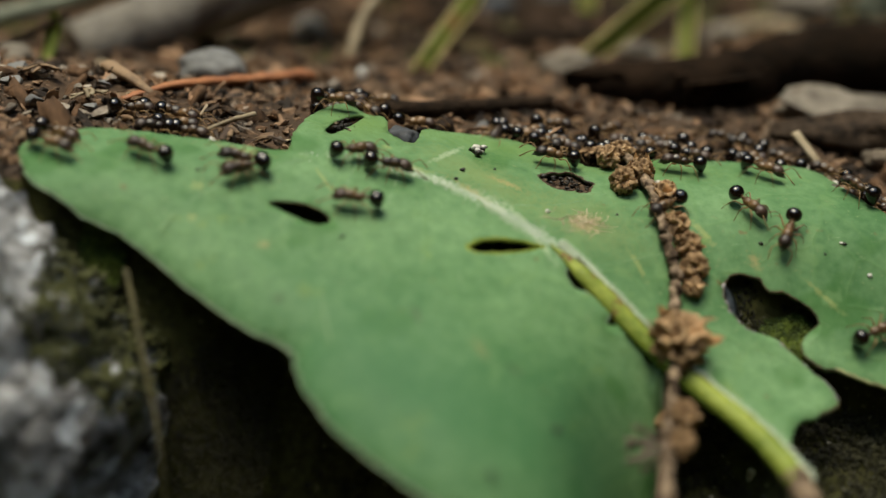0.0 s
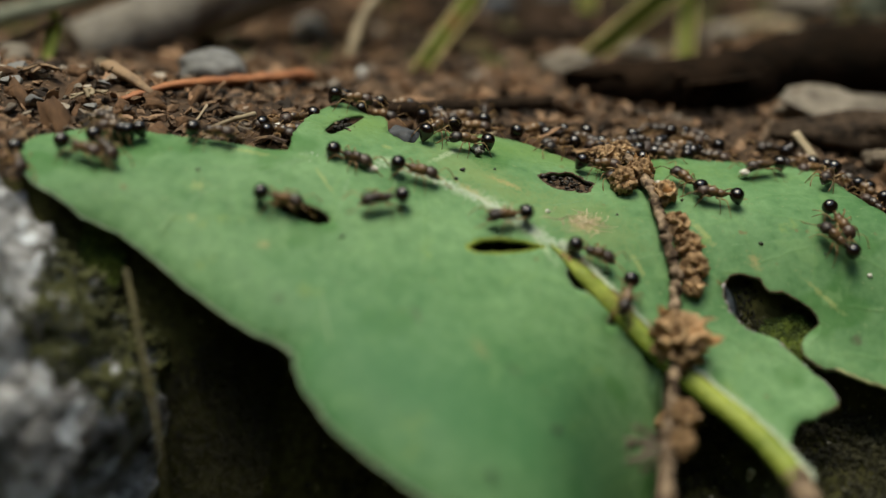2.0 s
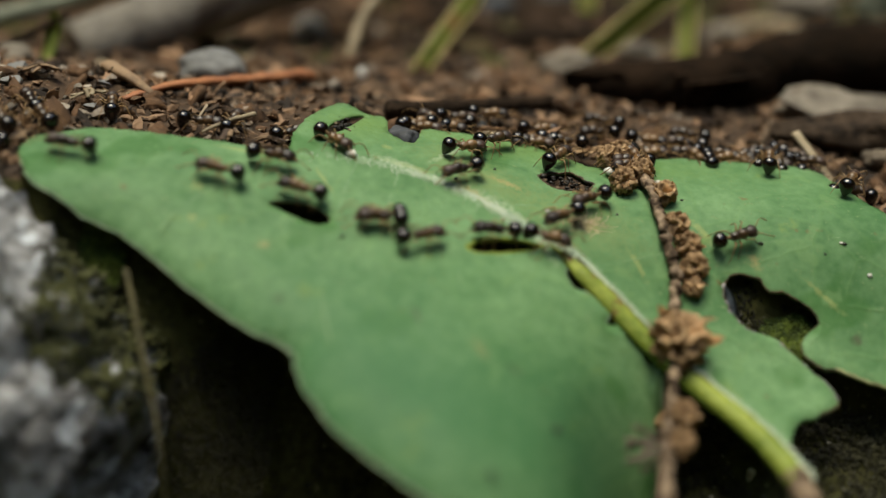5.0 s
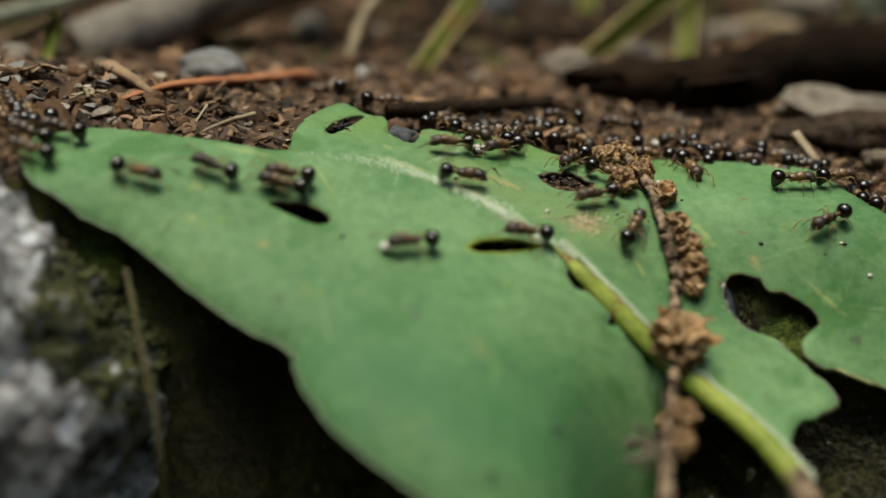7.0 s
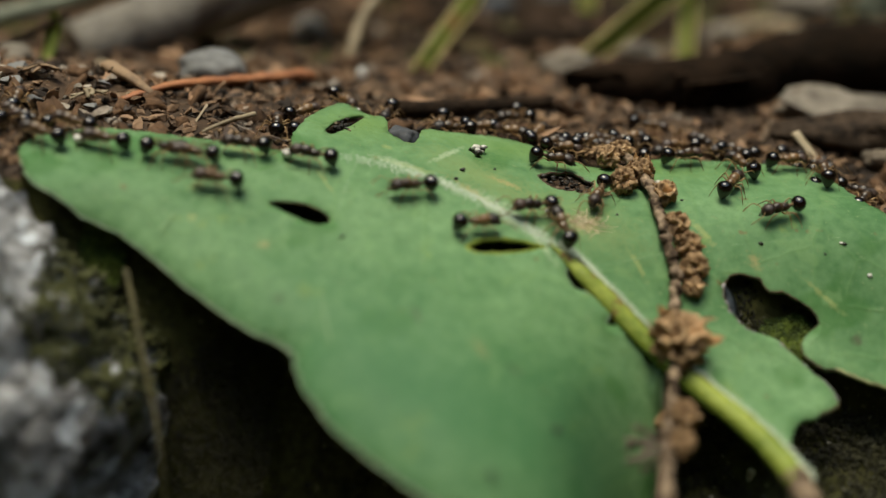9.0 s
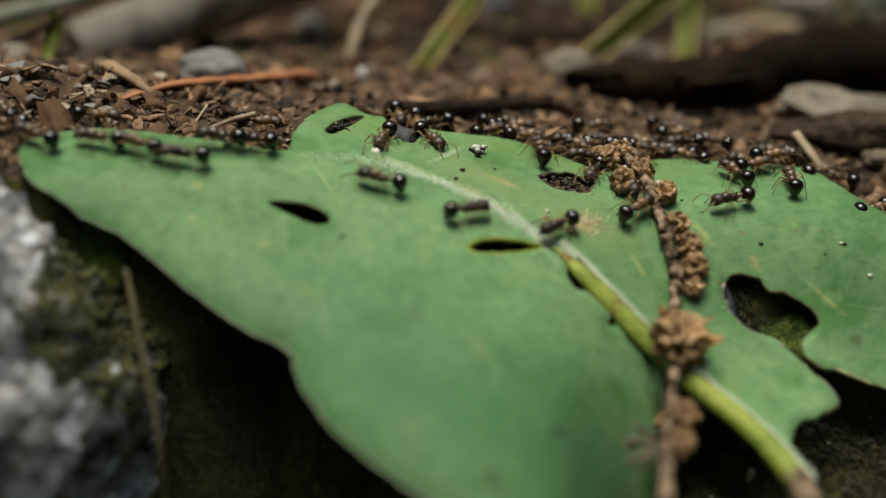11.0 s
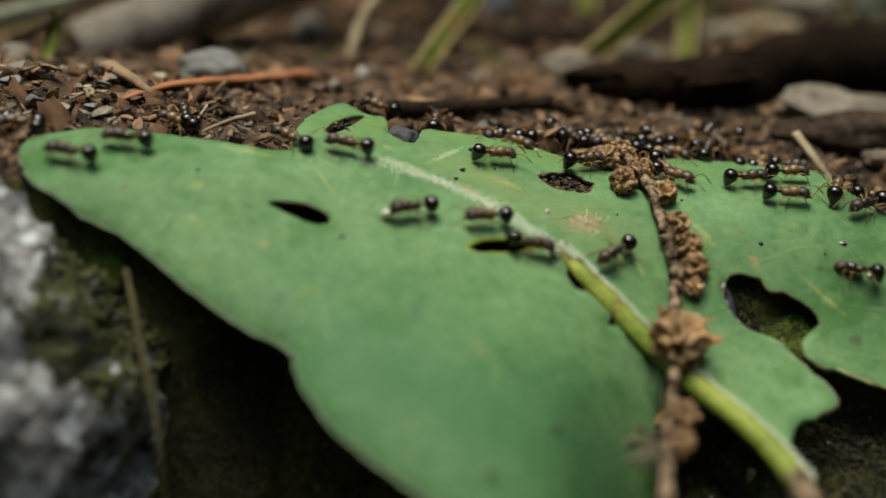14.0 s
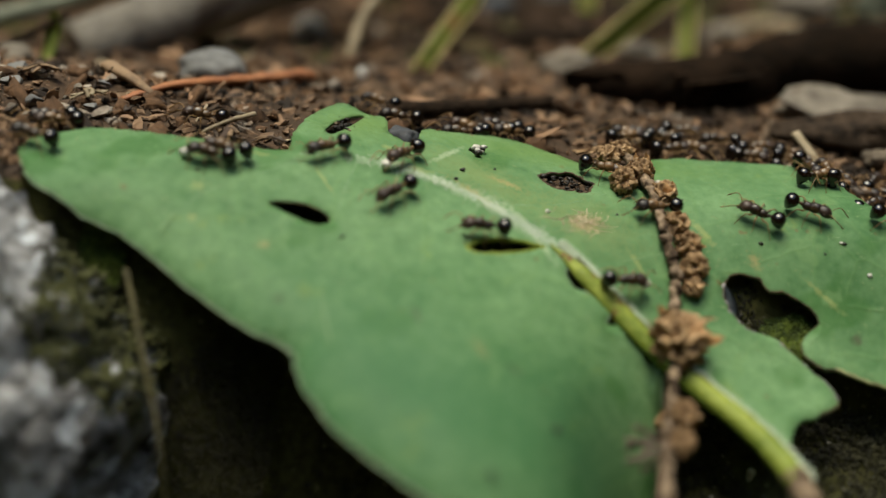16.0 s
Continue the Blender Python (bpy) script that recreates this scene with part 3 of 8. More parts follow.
    part("lobe_margin", warped(tube([(x, y, leaf_z(x, y) - 0.06) for x, y in lobe], [0.11 + 0.06 * noise.noise(Vector((i * 0.6, 6, 0))) for i in range(len(lobe))], 6, 0.5, 8)), YELLOWED, leaf,
         "yellowed crumbling margin of the lobe")
    cut = [p for p in loops[0] if 17.0 < p[0] < 22.6 and 62.3 < p[1] < 72.5 and p[0] < 18.4 + 0.62 * max(0.0, 70 - p[1])]
    part("cut_edge", warped(tube([(x, y, leaf_z(x, y) - 0.12) for x, y in cut], [0.12 + 0.08 * noise.noise(Vector((i * 0.5, 3, 0))) for i in range(len(cut))], 6, 0.5, 6)), PALECUT, leaf,
         "pale lilac-grey cut edge of the hole")
    lip = [p for p in cut if p[1] > 66.6]
    flap, rows = bmesh.new(), []
    for j in range(7):
        v = j / 6
        rows.append([flap.verts.new((x + 0.1 + 1.5 * v - 0.5 * v * v, y + 0.25 * v, leaf_z(x, y) - 0.15 - 2.0 * v ** 1.3 + 0.12 * rough_noise(x, y + v, 1.3, 8))) for x, y in lip])
    for a, b in zip(rows, rows[1:]):
        for k in range(len(lip) - 1):
            flap.faces.new((a[k], a[k + 1], b[k + 1], b[k]))
    bmesh.ops.solidify(flap, geom=flap.faces[:], thickness=0.15)
    part("turned_flap", warped(flap), FLAP, leaf, "dark blue-grey flap turned down inside the hole")
    scab_rng, scab = random.Random(61), bmesh.new()
    for k in range(70):
        a, r = scab_rng.uniform(0, 6.3), scab_rng.uniform(0.4, 1.9)
        x, y = 9.4 + scab_rng.gauss(0, 0.75), 78.5 + scab_rng.gauss(0, 0.75)
        ends = [(x, y), (x + 0.5 * r * math.cos(a), y + 0.5 * r * math.sin(a)), (x + r * math.cos(a + 0.2), y + r * math.sin(a + 0.2))]
        join(scab, tube([(px, py, leaf_z(px, py) + 0.03 * scab_rng.random()) for px, py in ends], [0.05, 0.035, 0.012], 5, 0.5, k, 0.3))
    tagged(part("scab", warped(scab), SCAB, leaf, "frayed tan scab on the blade"), kind="stuff")
    edge = [p for p in loops[0] if (p[1] < 78 and p[0] < -6) or (p[1] < 60 and p[0] < 1)]
    part("blade_margin", warped(tube([(x, y, leaf_z(x, y) - roll(x, y) - 0.12) for x, y in edge], [0.10] * len(edge), 6, 0.6, 3)), EDGE, leaf, "slightly paler thickened leaf margin")
    rng = random.Random(31)
    rib = smooth_line(UPPER_RIB, 12)
    scurf = bmesh.new()
    for _ in range(2200):
        i = int(rng.triangular(0, len(rib) - 1, len(rib) * 0.7))
        p = rib[i]
        x, y = p.x + rng.gauss(0.05, 0.36), p.y + rng.gauss(0.05, 0.36)
        if any(inside(x, y, h) for h in loops[1:]) or not inside(x, y, loops[0]):
            continue
        c, r, a = site(x, y, leaf_z(x, y) + 0.02), rng.uniform(0.02, 0.06), rng.uniform(0, 6.3)
        v = [scurf.verts.new(c + Vector((r * math.cos(a + k * 1.57) * (1.7 if k % 2 else 0.8), r * math.sin(a + k * 1.57), rng.uniform(-0.01, 0.03)))) for k in range(4)] + [scurf.verts.new(c + Vector((0, 0, 0.05)))]
        for k in range(4):
            scurf.faces.new((v[k], v[(k + 1) % 4], v[4]))
    tagged(part("scurf", scurf, DOWNY, leaf, "whitish scurf along the upper midrib"), kind="stuff")
    rib = smooth_line(LOWER_RIB, 12)
    down = bmesh.new()
    for _ in range(5200):
        i = rng.randrange(2, len(rib) - 1)
        p, along = rib[i], (rib[i + 1] - rib[i - 1]).normalized()
        out = Vector((-along.y, along.x))
        a = p + out * rng.uniform(0.36, 0.92) + along * rng.uniform(-0.3, 0.3)
        z = leaf_z(a.x, a.y) + rng.uniform(0.0, 0.25)
        b = a + out * rng.uniform(0.05, 0.3) + along * rng.uniform(-0.25, 0.25)
        tip = site(b.x, b.y, z + rng.uniform(0.1, 0.4))
        root = site(a.x, a.y, z)
        w = 0.02
        v = [down.verts.new(root + Vector(o)) for o in ((w, 0, 0), (-w, w, 0), (-w, -w, 0))] + [down.verts.new(tip)]
        for k in range(3):
            down.faces.new((v[k], v[(k + 1) % 3], v[3]))
    tagged(part("down", down, DOWNY, leaf, "fine white hairs along the midrib"), kind="stuff")
    rib = smooth_line([(p[0] + 0.36, p[1] + 0.2) for p in LOWER_RIB[1:8]], 8)
    part("rib_scar", warped(tube(on_leaf(rib, 0.44), [0.06 + 0.26 * abs(noise.noise(Vector((i * 0.4, 7, 0)))) for i in range(len(rib))], 6, 0.5, 4, 0.5)), RIM, leaf, "brown scar along the midrib")
    return leaf


make_leaf()


# ---- stones, moss and the hollow ----
def make_rock():
    rock = thing("boulder", -33.6, 73.5, -32.6, "pale grey lichen-crusted rock with mossy shoulder", "rock")
    bm = ball(6, (15.0, 12.4, 18.4), (0, 0, 16.8), 0.16, 1.3, 4.0)
    for v in bm.verts:
        v.co += v.co.normalized() * (1.5 * noise.noise(v.co * 0.21 + Vector((3, 0, 0))) + 0.9 * noise.noise(v.co * 0.5) + 0.6 * noise.noise(v.co * 1.1) + 0.45 * noise.noise(v.co * 2.6))
        v.co.x -= max(0.0, v.co.x) * 0.10 * ramp(27, 8, v.co.z)
    rng = random.Random(5)
    shoulder = [v.co.copy() for v in bm.verts if v.co.x > 8.7 + 1.6 * noise.noise(v.co * 0.5) and v.co.z > 26.4 - 0.7 * (v.co.x - 9) + 3.0 * noise.noise(v.co * 0.4 + Vector((0, 9, 0))) and v.co.y > -7]
    part("stone_body", bm, ROCK, rock)
    tufts = []
    for _ in range(4200):
        c, r = rng.choice(shoulder), rng.uniform(0.08, 0.22)
        tufts.append((c + Vector((rng.gauss(0, 0.25), rng.gauss(0, 0.25), rng.gauss(0, 0.2))), (r, r, r * 1.4)))
    me = scatter(tufts, 6)
    me.materials.append(ROCKMOSS)
    tagged(part("moss", me, None, rock, "dark olive moss patch"), kind="stuff")


def make_roots():
    for line, r in (([(-18.6, 67.5, -1.2), (-17.9, 66.0, -3.2), (-17.0, 64.0, -6.0), (-16.3, 62.8, -9.0), (-16.0, 62.2, -12), (-16, 62, -20)], 0.17),):
        p = smooth_line(line, 5)
        ob = thing("rootlet", *p[-1], "thin olive-brown root hanging beside the rock", "root")
        part("strand", tube([Vector(q) - Vector(p[-1]) for q in p], [r * (1 - 0.3 * i / len(p)) for i in range(len(p))], 7, 0.3, r), ROOT, ob)


def make_stone(x, y, z, r, label, name="stone", mat=STONE, seed=1.0, rz=0, lump=0.35, sub=4, ry=0):
    ob = thing(name, x, y, ground_z(x, y) - r[2] * 0.1, label, "stone", rz=rz, ry=ry)
    part("stone_body", ball(sub, r, (0, 0, r[2] * 0.7), lump, 1.1, seed), mat, ob)
    return ob


make_rock()
make_roots()
def make_slab(x, y, z, size, label, seed, turn, mat=STONE, name="stone", tilt=0):
    """An angular stone: a ball cut flat by a few planes, its edges worn."""
    rng = random.Random(seed)
    ob = thing(name, x, y, ground_z(x, y) + z, label, "stone", rz=turn, ry=tilt)
    bm = ball(6 if size[0] > 5 else (5 if size[0] > 1.2 else 3), (1, 1, 1))
    cuts = [Vector((rng.uniform(-1, 1), rng.uniform(-1, 1), rng.uniform(-0.3, 0.6))).normalized() for _ in range(9)] + [Vector((-0.10, -0.62, 0.78)).normalized(), Vector((-0.75, -0.45, -0.50)).normalized()]
    for n, c in enumerate(cuts):
        d = 0.72 if n < 9 else (0.40 if n == 9 else 0.14)
        for v in bm.verts:
            over = v.co.dot(c) - d
            if over > 0:
                v.co -= c * over * 0.93
    for v in bm.verts:
        pit = min(0.0, noise.noise(v.co * 3.6 + Vector((seed, 5, 0))) + 0.22)
        v.co *= 1 + 0.09 * noise.noise(v.co * 2.4 + Vector((seed, 0, 0))) + 0.045 * noise.noise(v.co * 7.0) + 0.02 * noise.noise(v.co * 17.0) + 0.22 * pit
        v.co = Vector((v.co.x * size[0], v.co.y * size[1], v.co.z * size[2] + size[2] * 0.45))
    part("stone_body", bm, mat, ob)
    return ob


make_slab(36.6, 101.0, -4.4, (12.8, 7.5, 6.0), "angular pale grey-brown stone with a dark undercut side", 4, 4, tilt=8)
# Added lump whose dark colour replaces the shade under the stone.
make_stone(33.6, 97.6, 0, (6.4, 2.0, 1.8), "dark lump standing in for the shade under a stone's edge", "clod", UNDERCUT_SHADE, 25.0, lump=0.35, sub=4)
make_stone(35.4, 94.4, 0, (1.9, 1.2, 0.9), "worn brown stone chip at the foot of a stone", "stone", EARTHSTONE, 21.0, lump=0.35, sub=4)
make_stone(46.5, 113.0, 6.0, (6.0, 2.0, 2.0), "grey-brown stone behind a larger stone", "stone", DARKSTONE, 23.0, lump=0.35, sub=4)
make_slab(3.4, 93.6, -1.5, (2.0, 1.3, 1.5), "small smooth blue-grey stone half buried in litter", 7, 20, PEBBLE)
make_slab(-33.5, 81.0, -0.6, (2.6, 2.0, 2.0), "pale angular stone chip near the leaf tip", 9, 30, PEBBLE)
make_stone(-19.4, 102.0, 3.0, (2.9, 2.3, 1.7), "rounded blue-grey pebble lying among litter", "pebble", PEBBLE, 3.0, lump=0.2)
make_stone(-13.8, 127.0, 3.4, (1.7, 1.5, 1.6), "small pale pebble in the soil", "pebble", PALE, 5.0, lump=0.15, sub=3)
make_stone(-37.5, 106.0, 3.0, (1.7, 1.5, 1.2), "pale pinkish-grey pebble in the litter", "pebble", STONE, 8.0, lump=0.2, sub=3)
make_stone(-36.5, 96.0, 3.0, (1.5, 1.2, 0.9), "pale pinkish-grey pebble in the litter", "pebble", PALE, 9.0, lump=0.25, sub=3)
make_stone(11.6, 113.0, 3.0, (2.6, 1.6, 1.6), "grey-brown stone chip among the litter", "stone", STONE, 14.0, lump=0.4, sub=3)
make_slab(17.6, 72.6, -0.1, (1.3, 2.6, 0.9), "dark blue-grey stone under the gnawed leaf", 12, -25, DARKSTONE)
chip_rng = random.Random(44)
for n in range(14):
    cx, cy = chip_rng.uniform(-37, -26), chip_rng.uniform(84, 97)
    r = chip_rng.uniform(0.5, 1.3)
    make_slab(cx, cy, 0.1, (r, r * 0.7, r * 0.5), "pale grey stone chip in the litter", 50 + n, chip_rng.uniform(0, 180), STONE if n % 2 else PEBBLE, "stone_chip", chip_rng.uniform(-20, 20))
for n in range(30):
    cx, cy, r = chip_rng.uniform(-39, -22), chip_rng.uniform(82.5, 99), chip_rng.uniform(0.3, 0.9)
    make_slab(cx, cy, 0.3, (r * 1.5, r * 0.6, r * 0.45), "pale tan chip of dead wood in the litter", 80 + n, chip_rng.uniform(0, 180), CHIP, "wood_chip", chip_rng.uniform(-25, 25))
make_stone(-3.1, 88.6, 0, (1.3, 0.9, 0.9), "dark grey stone behind the notch of the leaf", "stone", DARKSTONE, 27.0, lump=0.4, sub=4)
make_stone(30.6, 134.0, 3.0, (2.2, 1.8, 1.5), "small grey-tan stone on the soil", "pebble", STONE, 15.0, lump=0.3, sub=3)
make_stone(44.0, 150.0, 3.0, (4.2, 3.0, 3.0), "pinkish-brown stone on the soil", "stone", STONE, 16.0, lump=0.35, sub=4)
make_stone(14.2, 153.0, 3.0, (2.6, 2.2, 2.8), "blue-grey stone on the soil", "pebble", PEBBLE, 18.0, lump=0.3, sub=3)
make_stone(55.0, 152.0, 3.0, (4.0, 3.0, 4.6), "grey-green mossy stone at the back", "stone", LICHENED, 19.0, lump=0.35, sub=4)
make_stone(6.4, 146.0, 3.0, (2.2, 1.8, 1.8), "dark stone on the soil", "stone", DARKSTONE, 20.0, lump=0.35, sub=3)
make_stone(20.0, 124.0, 3.0, (2.2, 1.3, 1.1), "grey-brown stone chip among the litter", "stone", STONE, 17.0, lump=0.4, sub=3)
make_stone(-7.2, 108.0, 3.8, (0.5, 0.45, 0.7), "tiny white stone among soil crumbs", "pebble", PALE, 6.0, lump=0.15, sub=3)


# ---- sticks, needles and grass behind the leaf ----
def make_stick(line, r0, r1, label, mat, name="stick", sides=12, wobble=0.15, seed=0.0, flat=1.0, category="stick", over=True):
    p = [site(*q) for q in smooth_line([(x, y, z + (ground_z(x, y) if over else 0)) for x, y, z in line], 6)]
    n = len(p)
    ob = thing(name, *p[0], label, category, placed=True)
    part("shaft", tube([q - p[0] for q in p], [r0 + (r1 - r0) * i / (n - 1) for i in range(n)], sides, wobble, seed, flat), mat, ob)
    if mat is GREYLOG:
        part("broken_end", ball(3, (r0 * 0.35, r0 * 0.86, r0 * 0.86), (0, 0, 0), 0.35, 2.0, seed), DARKWOOD, ob, "dark rotten end")
    if mat is CAVITY_SHADE:
        rng = random.Random(int(seed) + 40)
        for k in range(5):
            i = rng.randrange(2, n - 3)
            q, along = p[i] - p[0], (p[i + 1] - p[i - 1]).normalized()
            r = r0 + (r1 - r0) * i / (n - 1)
            out = Vector((rng.uniform(-0.5, 0.5), -1, rng.uniform(-0.2, 0.9))).normalized()
            out = (out - along * out.dot(along)).normalized()
            if k < 3:
                strip = [q + along * (u * r * 1.6) + out * (r * 0.96 + 0.25 * r * u * u) for u in (-1, -0.5, 0, 0.5, 1)]
                part("bark_strip", tube(strip, [r * 0.08, r * 0.26, r * 0.3, r * 0.24, r * 0.06], 8, 0.4, k, 0.35), mat, ob, "lifting strip of bark")
            else:
                part("knot", ball(2, (r * 0.32,) * 3, q + out * r * 0.9, 0.4, 1.5, k), mat, ob)
    return ob


make_stick([(-35, 117, 3.9), (-30.5, 118.5, 5.3), (-24, 120.5, 7.6), (-15, 123, 11.0), (-2, 127, 16.0)], 3.0, 3.3, "thick weathered grey-brown dead stick on the ground", GREYLOG, seed=3, over=False)
make_stick([(-24.2, 90.6, 0.2), (-20.8, 94, 0.5), (-16.8, 98.5, 0.7), (-13.4, 101.5, 0.9), (-11.6, 103.5, 0.9)], 0.35, 1.0, "rust-brown curled dry strip lying on soil", RUST, "bark_strip", 10, 0.5, 1, 0.55, "bark")
make_stick([(-56, 122, 4.6), (-46, 124, 6.0), (-34, 127, 9.0), (-26, 131, 12.5)], 1.0, 0.8, "thin bleached grey-green stick leaning on another", LICHENED, seed=5, over=False)
make_stick([(-44, 104, 0.6), (-38.6, 106, 1.6), (-36.2, 109, 2.9), (-33.9, 111, 4.2)], 0.42, 0.3, "thin dark twig lying in the litter", DARKWOOD, "twig", 7, 0.2, 2, 1, "twig")
make_stick([(-26.5, 96, 1.2), (-24.2, 93.5, 0.9), (-22.0, 91.5, 0.5)], 0.75, 0.3, "pale dry stem fragment lying on litter", DEBRIS, "stem_scrap", 8, 0.2, 4, 0.6, "scrap")
make_stick([(-17.2, 85.2, 0.9), (-15.6, 86.0, 1.5), (-13.6, 87.0, 1.9)], 0.10, 0.20, "bleached grey twig lying on the leaf rim", STRAW, "twig", 7, 0.4, 7, 1, "twig")
make_stick([(27.6, 93.5, 2.4), (28.8, 91.6, 1.4), (29.8, 90.0, 0.4)], 0.45, 0.35, "short straw-coloured stalk leaning by the stone", STRAW, "straw", 8, 0.1, 5, 0.6, "straw")
make_stick([(-4.4, 93.4, 0.6), (0.6, 95.0, 0.8), (6.0, 98.5, 0.8), (9.0, 101, 0.6)], 0.75, 0.6, "dark rotten twig lying behind the leaf", DARKWOOD, "twig", 9, 0.3, 8, 1, "twig")
# This branch takes the place of a shadowed cavity; the shade is its colour.
make_stick([(11.5, 109, 0.3), (16, 106.5, 1.1), (23, 105.5, 1.6), (32, 111, 2.4), (48, 115.5, 2.8), (66, 119, 2.6)], 1.4, 4.2, "dark rotten branch lying across the soil", CAVITY_SHADE, "branch", 14, 0.3, 9, 1.0, "branch")
make_stick([(33, 140, 0.8), (37, 141.5, 1.2), (41, 141, 1.0)], 1.0, 0.7, "yellowish dry stalk on the soil", STRAW, "stick", 9, 0.25, 10)
# Log added so that its dark colour gives the shade behind the litter.
make_stick([(-70, 150, 4), (-36, 150, 3), (-14, 156, 3), (4, 164, 2)], 5.5, 3.4, "large dark rotten log lying behind the litter", DARKWOOD, "log", 20, 0.2, 13, 1, "log")
make_stick([(6, 124, 1.0), (14, 128, 1.2), (22, 127, 0.8)], 1.4, 1.0, "dark rotten stick on the soil", DARKWOOD, "stick", 9, 0.3, 11)
# Scattered dark sticks, added to darken the back as shade would.
back_rng = random.Random(71)
for n in range(13):
    bx, by, turn, long = back_rng.uniform(-20, 58), back_rng.uniform(126, 168), back_rng.uniform(-0.5, 0.5), back_rng.uniform(5, 11)
    make_stick([(bx + u * long * math.cos(turn), by + u * long * math.sin(turn), 0.6 + 0.3 * math.sin(3 * u + n)) for u in (-1, -0.3, 0.4, 1)], back_rng.uniform(0.8, 2.0), back_rng.uniform(0.5, 1.6),
               "dark rotten stick lying at the back", DARKWOOD, "stick", 9, 0.35, n + 60)
make_stick([(-9.0, 114.5, 2.8), (-8.4, 115.4, 5.0), (-7.2, 117.6, 7.9), (-4.4, 119.8, 11.0), (1.1, 125.4, 20.4)], 0.6, 0.42, "leaning dry straw-brown stalk rising from the litter", STRAW, "twig", 8, 0.4, 6, 1, "twig", over=False)


def make_blade(base, tip, width, label, bend=1.0, name="grass_blade"):
    """A folded grass blade from base to tip, with a keel."""
    a, b = site(base[0], base[1], ground_z(base[0], base[1]) - 0.3), site(*tip)
    ob = thing(name, *a, label, "grass", "grass behind the leaf", placed=True)
    bm = bmesh.new()
    rows, n = [], 14
    side = (b - a).cross(Vector((0, 1, 0.2))).normalized()
    for i in range(n + 1):
        t = i / n
        c = (b - a) * t + Vector((0, bend * 4 * t * (1 - t), -bend * 2 * t * t))
        w = width * (0.75 + 0.5 * t) * (1 - 0.75 * max(0, t - 0.6) / 0.4)
        rows.append([bm.verts.new(c + side * w * s + Vector((0, abs(s) * -0.35 * width + lift, 0))) for s, lift in ((-1, 0), (0, 0), (1, 0), (0, 0.12))])
    for p, q in zip(rows, rows[1:]):
        for k in range(4):
            bm.faces.new((p[k], p[(k + 1) % 4], q[(k + 1) % 4], q[k]))
    bm.faces.new(rows[0])
    bm.faces.new(rows[-1][::-1])
    rims = [[r[k].co.copy() for r in rows] for k in (0, 2)]
    part("blade", bm, GRASS, ob)
    if width > 0.85:
        for rim in rims:
            part("margin", tube(rim, [width * 0.17 * (1 - 0.6 * i / n) for i in range(n + 1)], 6, 0.3, width, 0.6), BLADE_EDGE, ob, "yellowed margin")
    return ob


make_blade((-2.6, 112, 2.4), (6.0, 124, 13.0), 0.95, "yellow-green grass blade growing out of the litter", 0.5)
make_blade((13.0, 119, 0.8), (45.0, 134, 25), 1.35, "yellow-green grass blade with pale margin")
make_blade((16.3, 140, 1.6), (17.6, 146, 24), 1.1, "green grass blade rising from the soil")
make_blade((24.2, 122, 0.3), (26.4, 130, 20), 1.0, "green grass blade rising from the soil")
make_blade((-35.4, 108, 5.5), (-34.6, 110, 10.6), 0.7, "small green grass tip beside a twig")
make_blade((45.0, 120, -1.0), (46.5, 124, 24), 0.9, "green grass blade rising from the soil")


# ---- litter: uncounted crumbs and scraps ----
def on_litter(x, y):
    """True where the open ground behind the leaf may carry litter."""
    rim = 83.2 if x < -11 else (91.8 if x < -4 else (89.9 if x < 8 else 90.2))
    if x > 28:
        rim = 90 - (x - 28) * 1.7
    if x < -27.5:
        rim = 79
    return y > rim


def make_litter(name, label, count, near, far, power, size0, size1, flats, material, sub, seed, sink=0.15, long=(0.7, 2.0), single=0, piece="", parent=None):
    rng = random.Random(seed)
    verts, faces, protos, shared, made = [], [], [], {}, []
    for s in range(10):
        b = ball(sub, (1, 1, 1), (0, 0, 0), 0.9, 1.6, s * 7.1 + seed)
        b.verts.ensure_lookup_table()
        protos.append(([v.co.copy() for v in b.verts], [[v.index for v in f.verts] for f in b.faces]))
        b.free()
    for i in range(count):
        y = near + (far - near) * rng.random() ** power
        x = rng.uniform(-0.54, 0.54) * (y + 8)
        if not on_litter(x, y):
            continue
        size = (size0 + (size1 - size0) * rng.random() ** 3) * (1 + 0.8 * max(0, y - 100) / 60)
        size *= share(x, y)
        m = Matrix.LocRotScale(site(x, y, ground_z(x, y) + ground_bumps(x, y) + size * sink), Euler((rng.gauss(0, 0.4), rng.gauss(0, 0.4), rng.uniform(0, 6.3))),
                               (size * rng.uniform(*long), size * rng.uniform(0.5, 0.9), size * rng.choice(flats)))
        vs, fs = protos[i % 10]
        if single and y < 112 and len(made) < single:
            if i % 10 not in shared:
                me = bpy.data.meshes.new(piece)
                me.from_pydata([v * MM for v in vs], [], fs)
                me.polygons.foreach_set("use_smooth", [True] * len(fs))
                me.materials.append(material)
                shared[i % 10] = me
            ob = new(piece, shared[i % 10])
            ob.matrix_basis = Matrix.Translation(m.translation * MM) @ m.to_3x3().to_4x4()
            made.append(ob)
            if parent:
                ob.parent = parent
            else:
                tagged(ob, label, "scrap", "scraps behind the leaf")
            continue
        base = len(verts)
        verts += [(m @ v) * MM for v in vs]
        faces += [[base + k for k in f] for f in fs]
    me = bpy.data.meshes.new(name)
    me.from_pydata(verts, [], faces)
    me.polygons.foreach_set("use_smooth", [sub > 1] * len(faces))
    me.materials.append(material)
    tagged(new(name, me), label, "litter", kind="stuff")


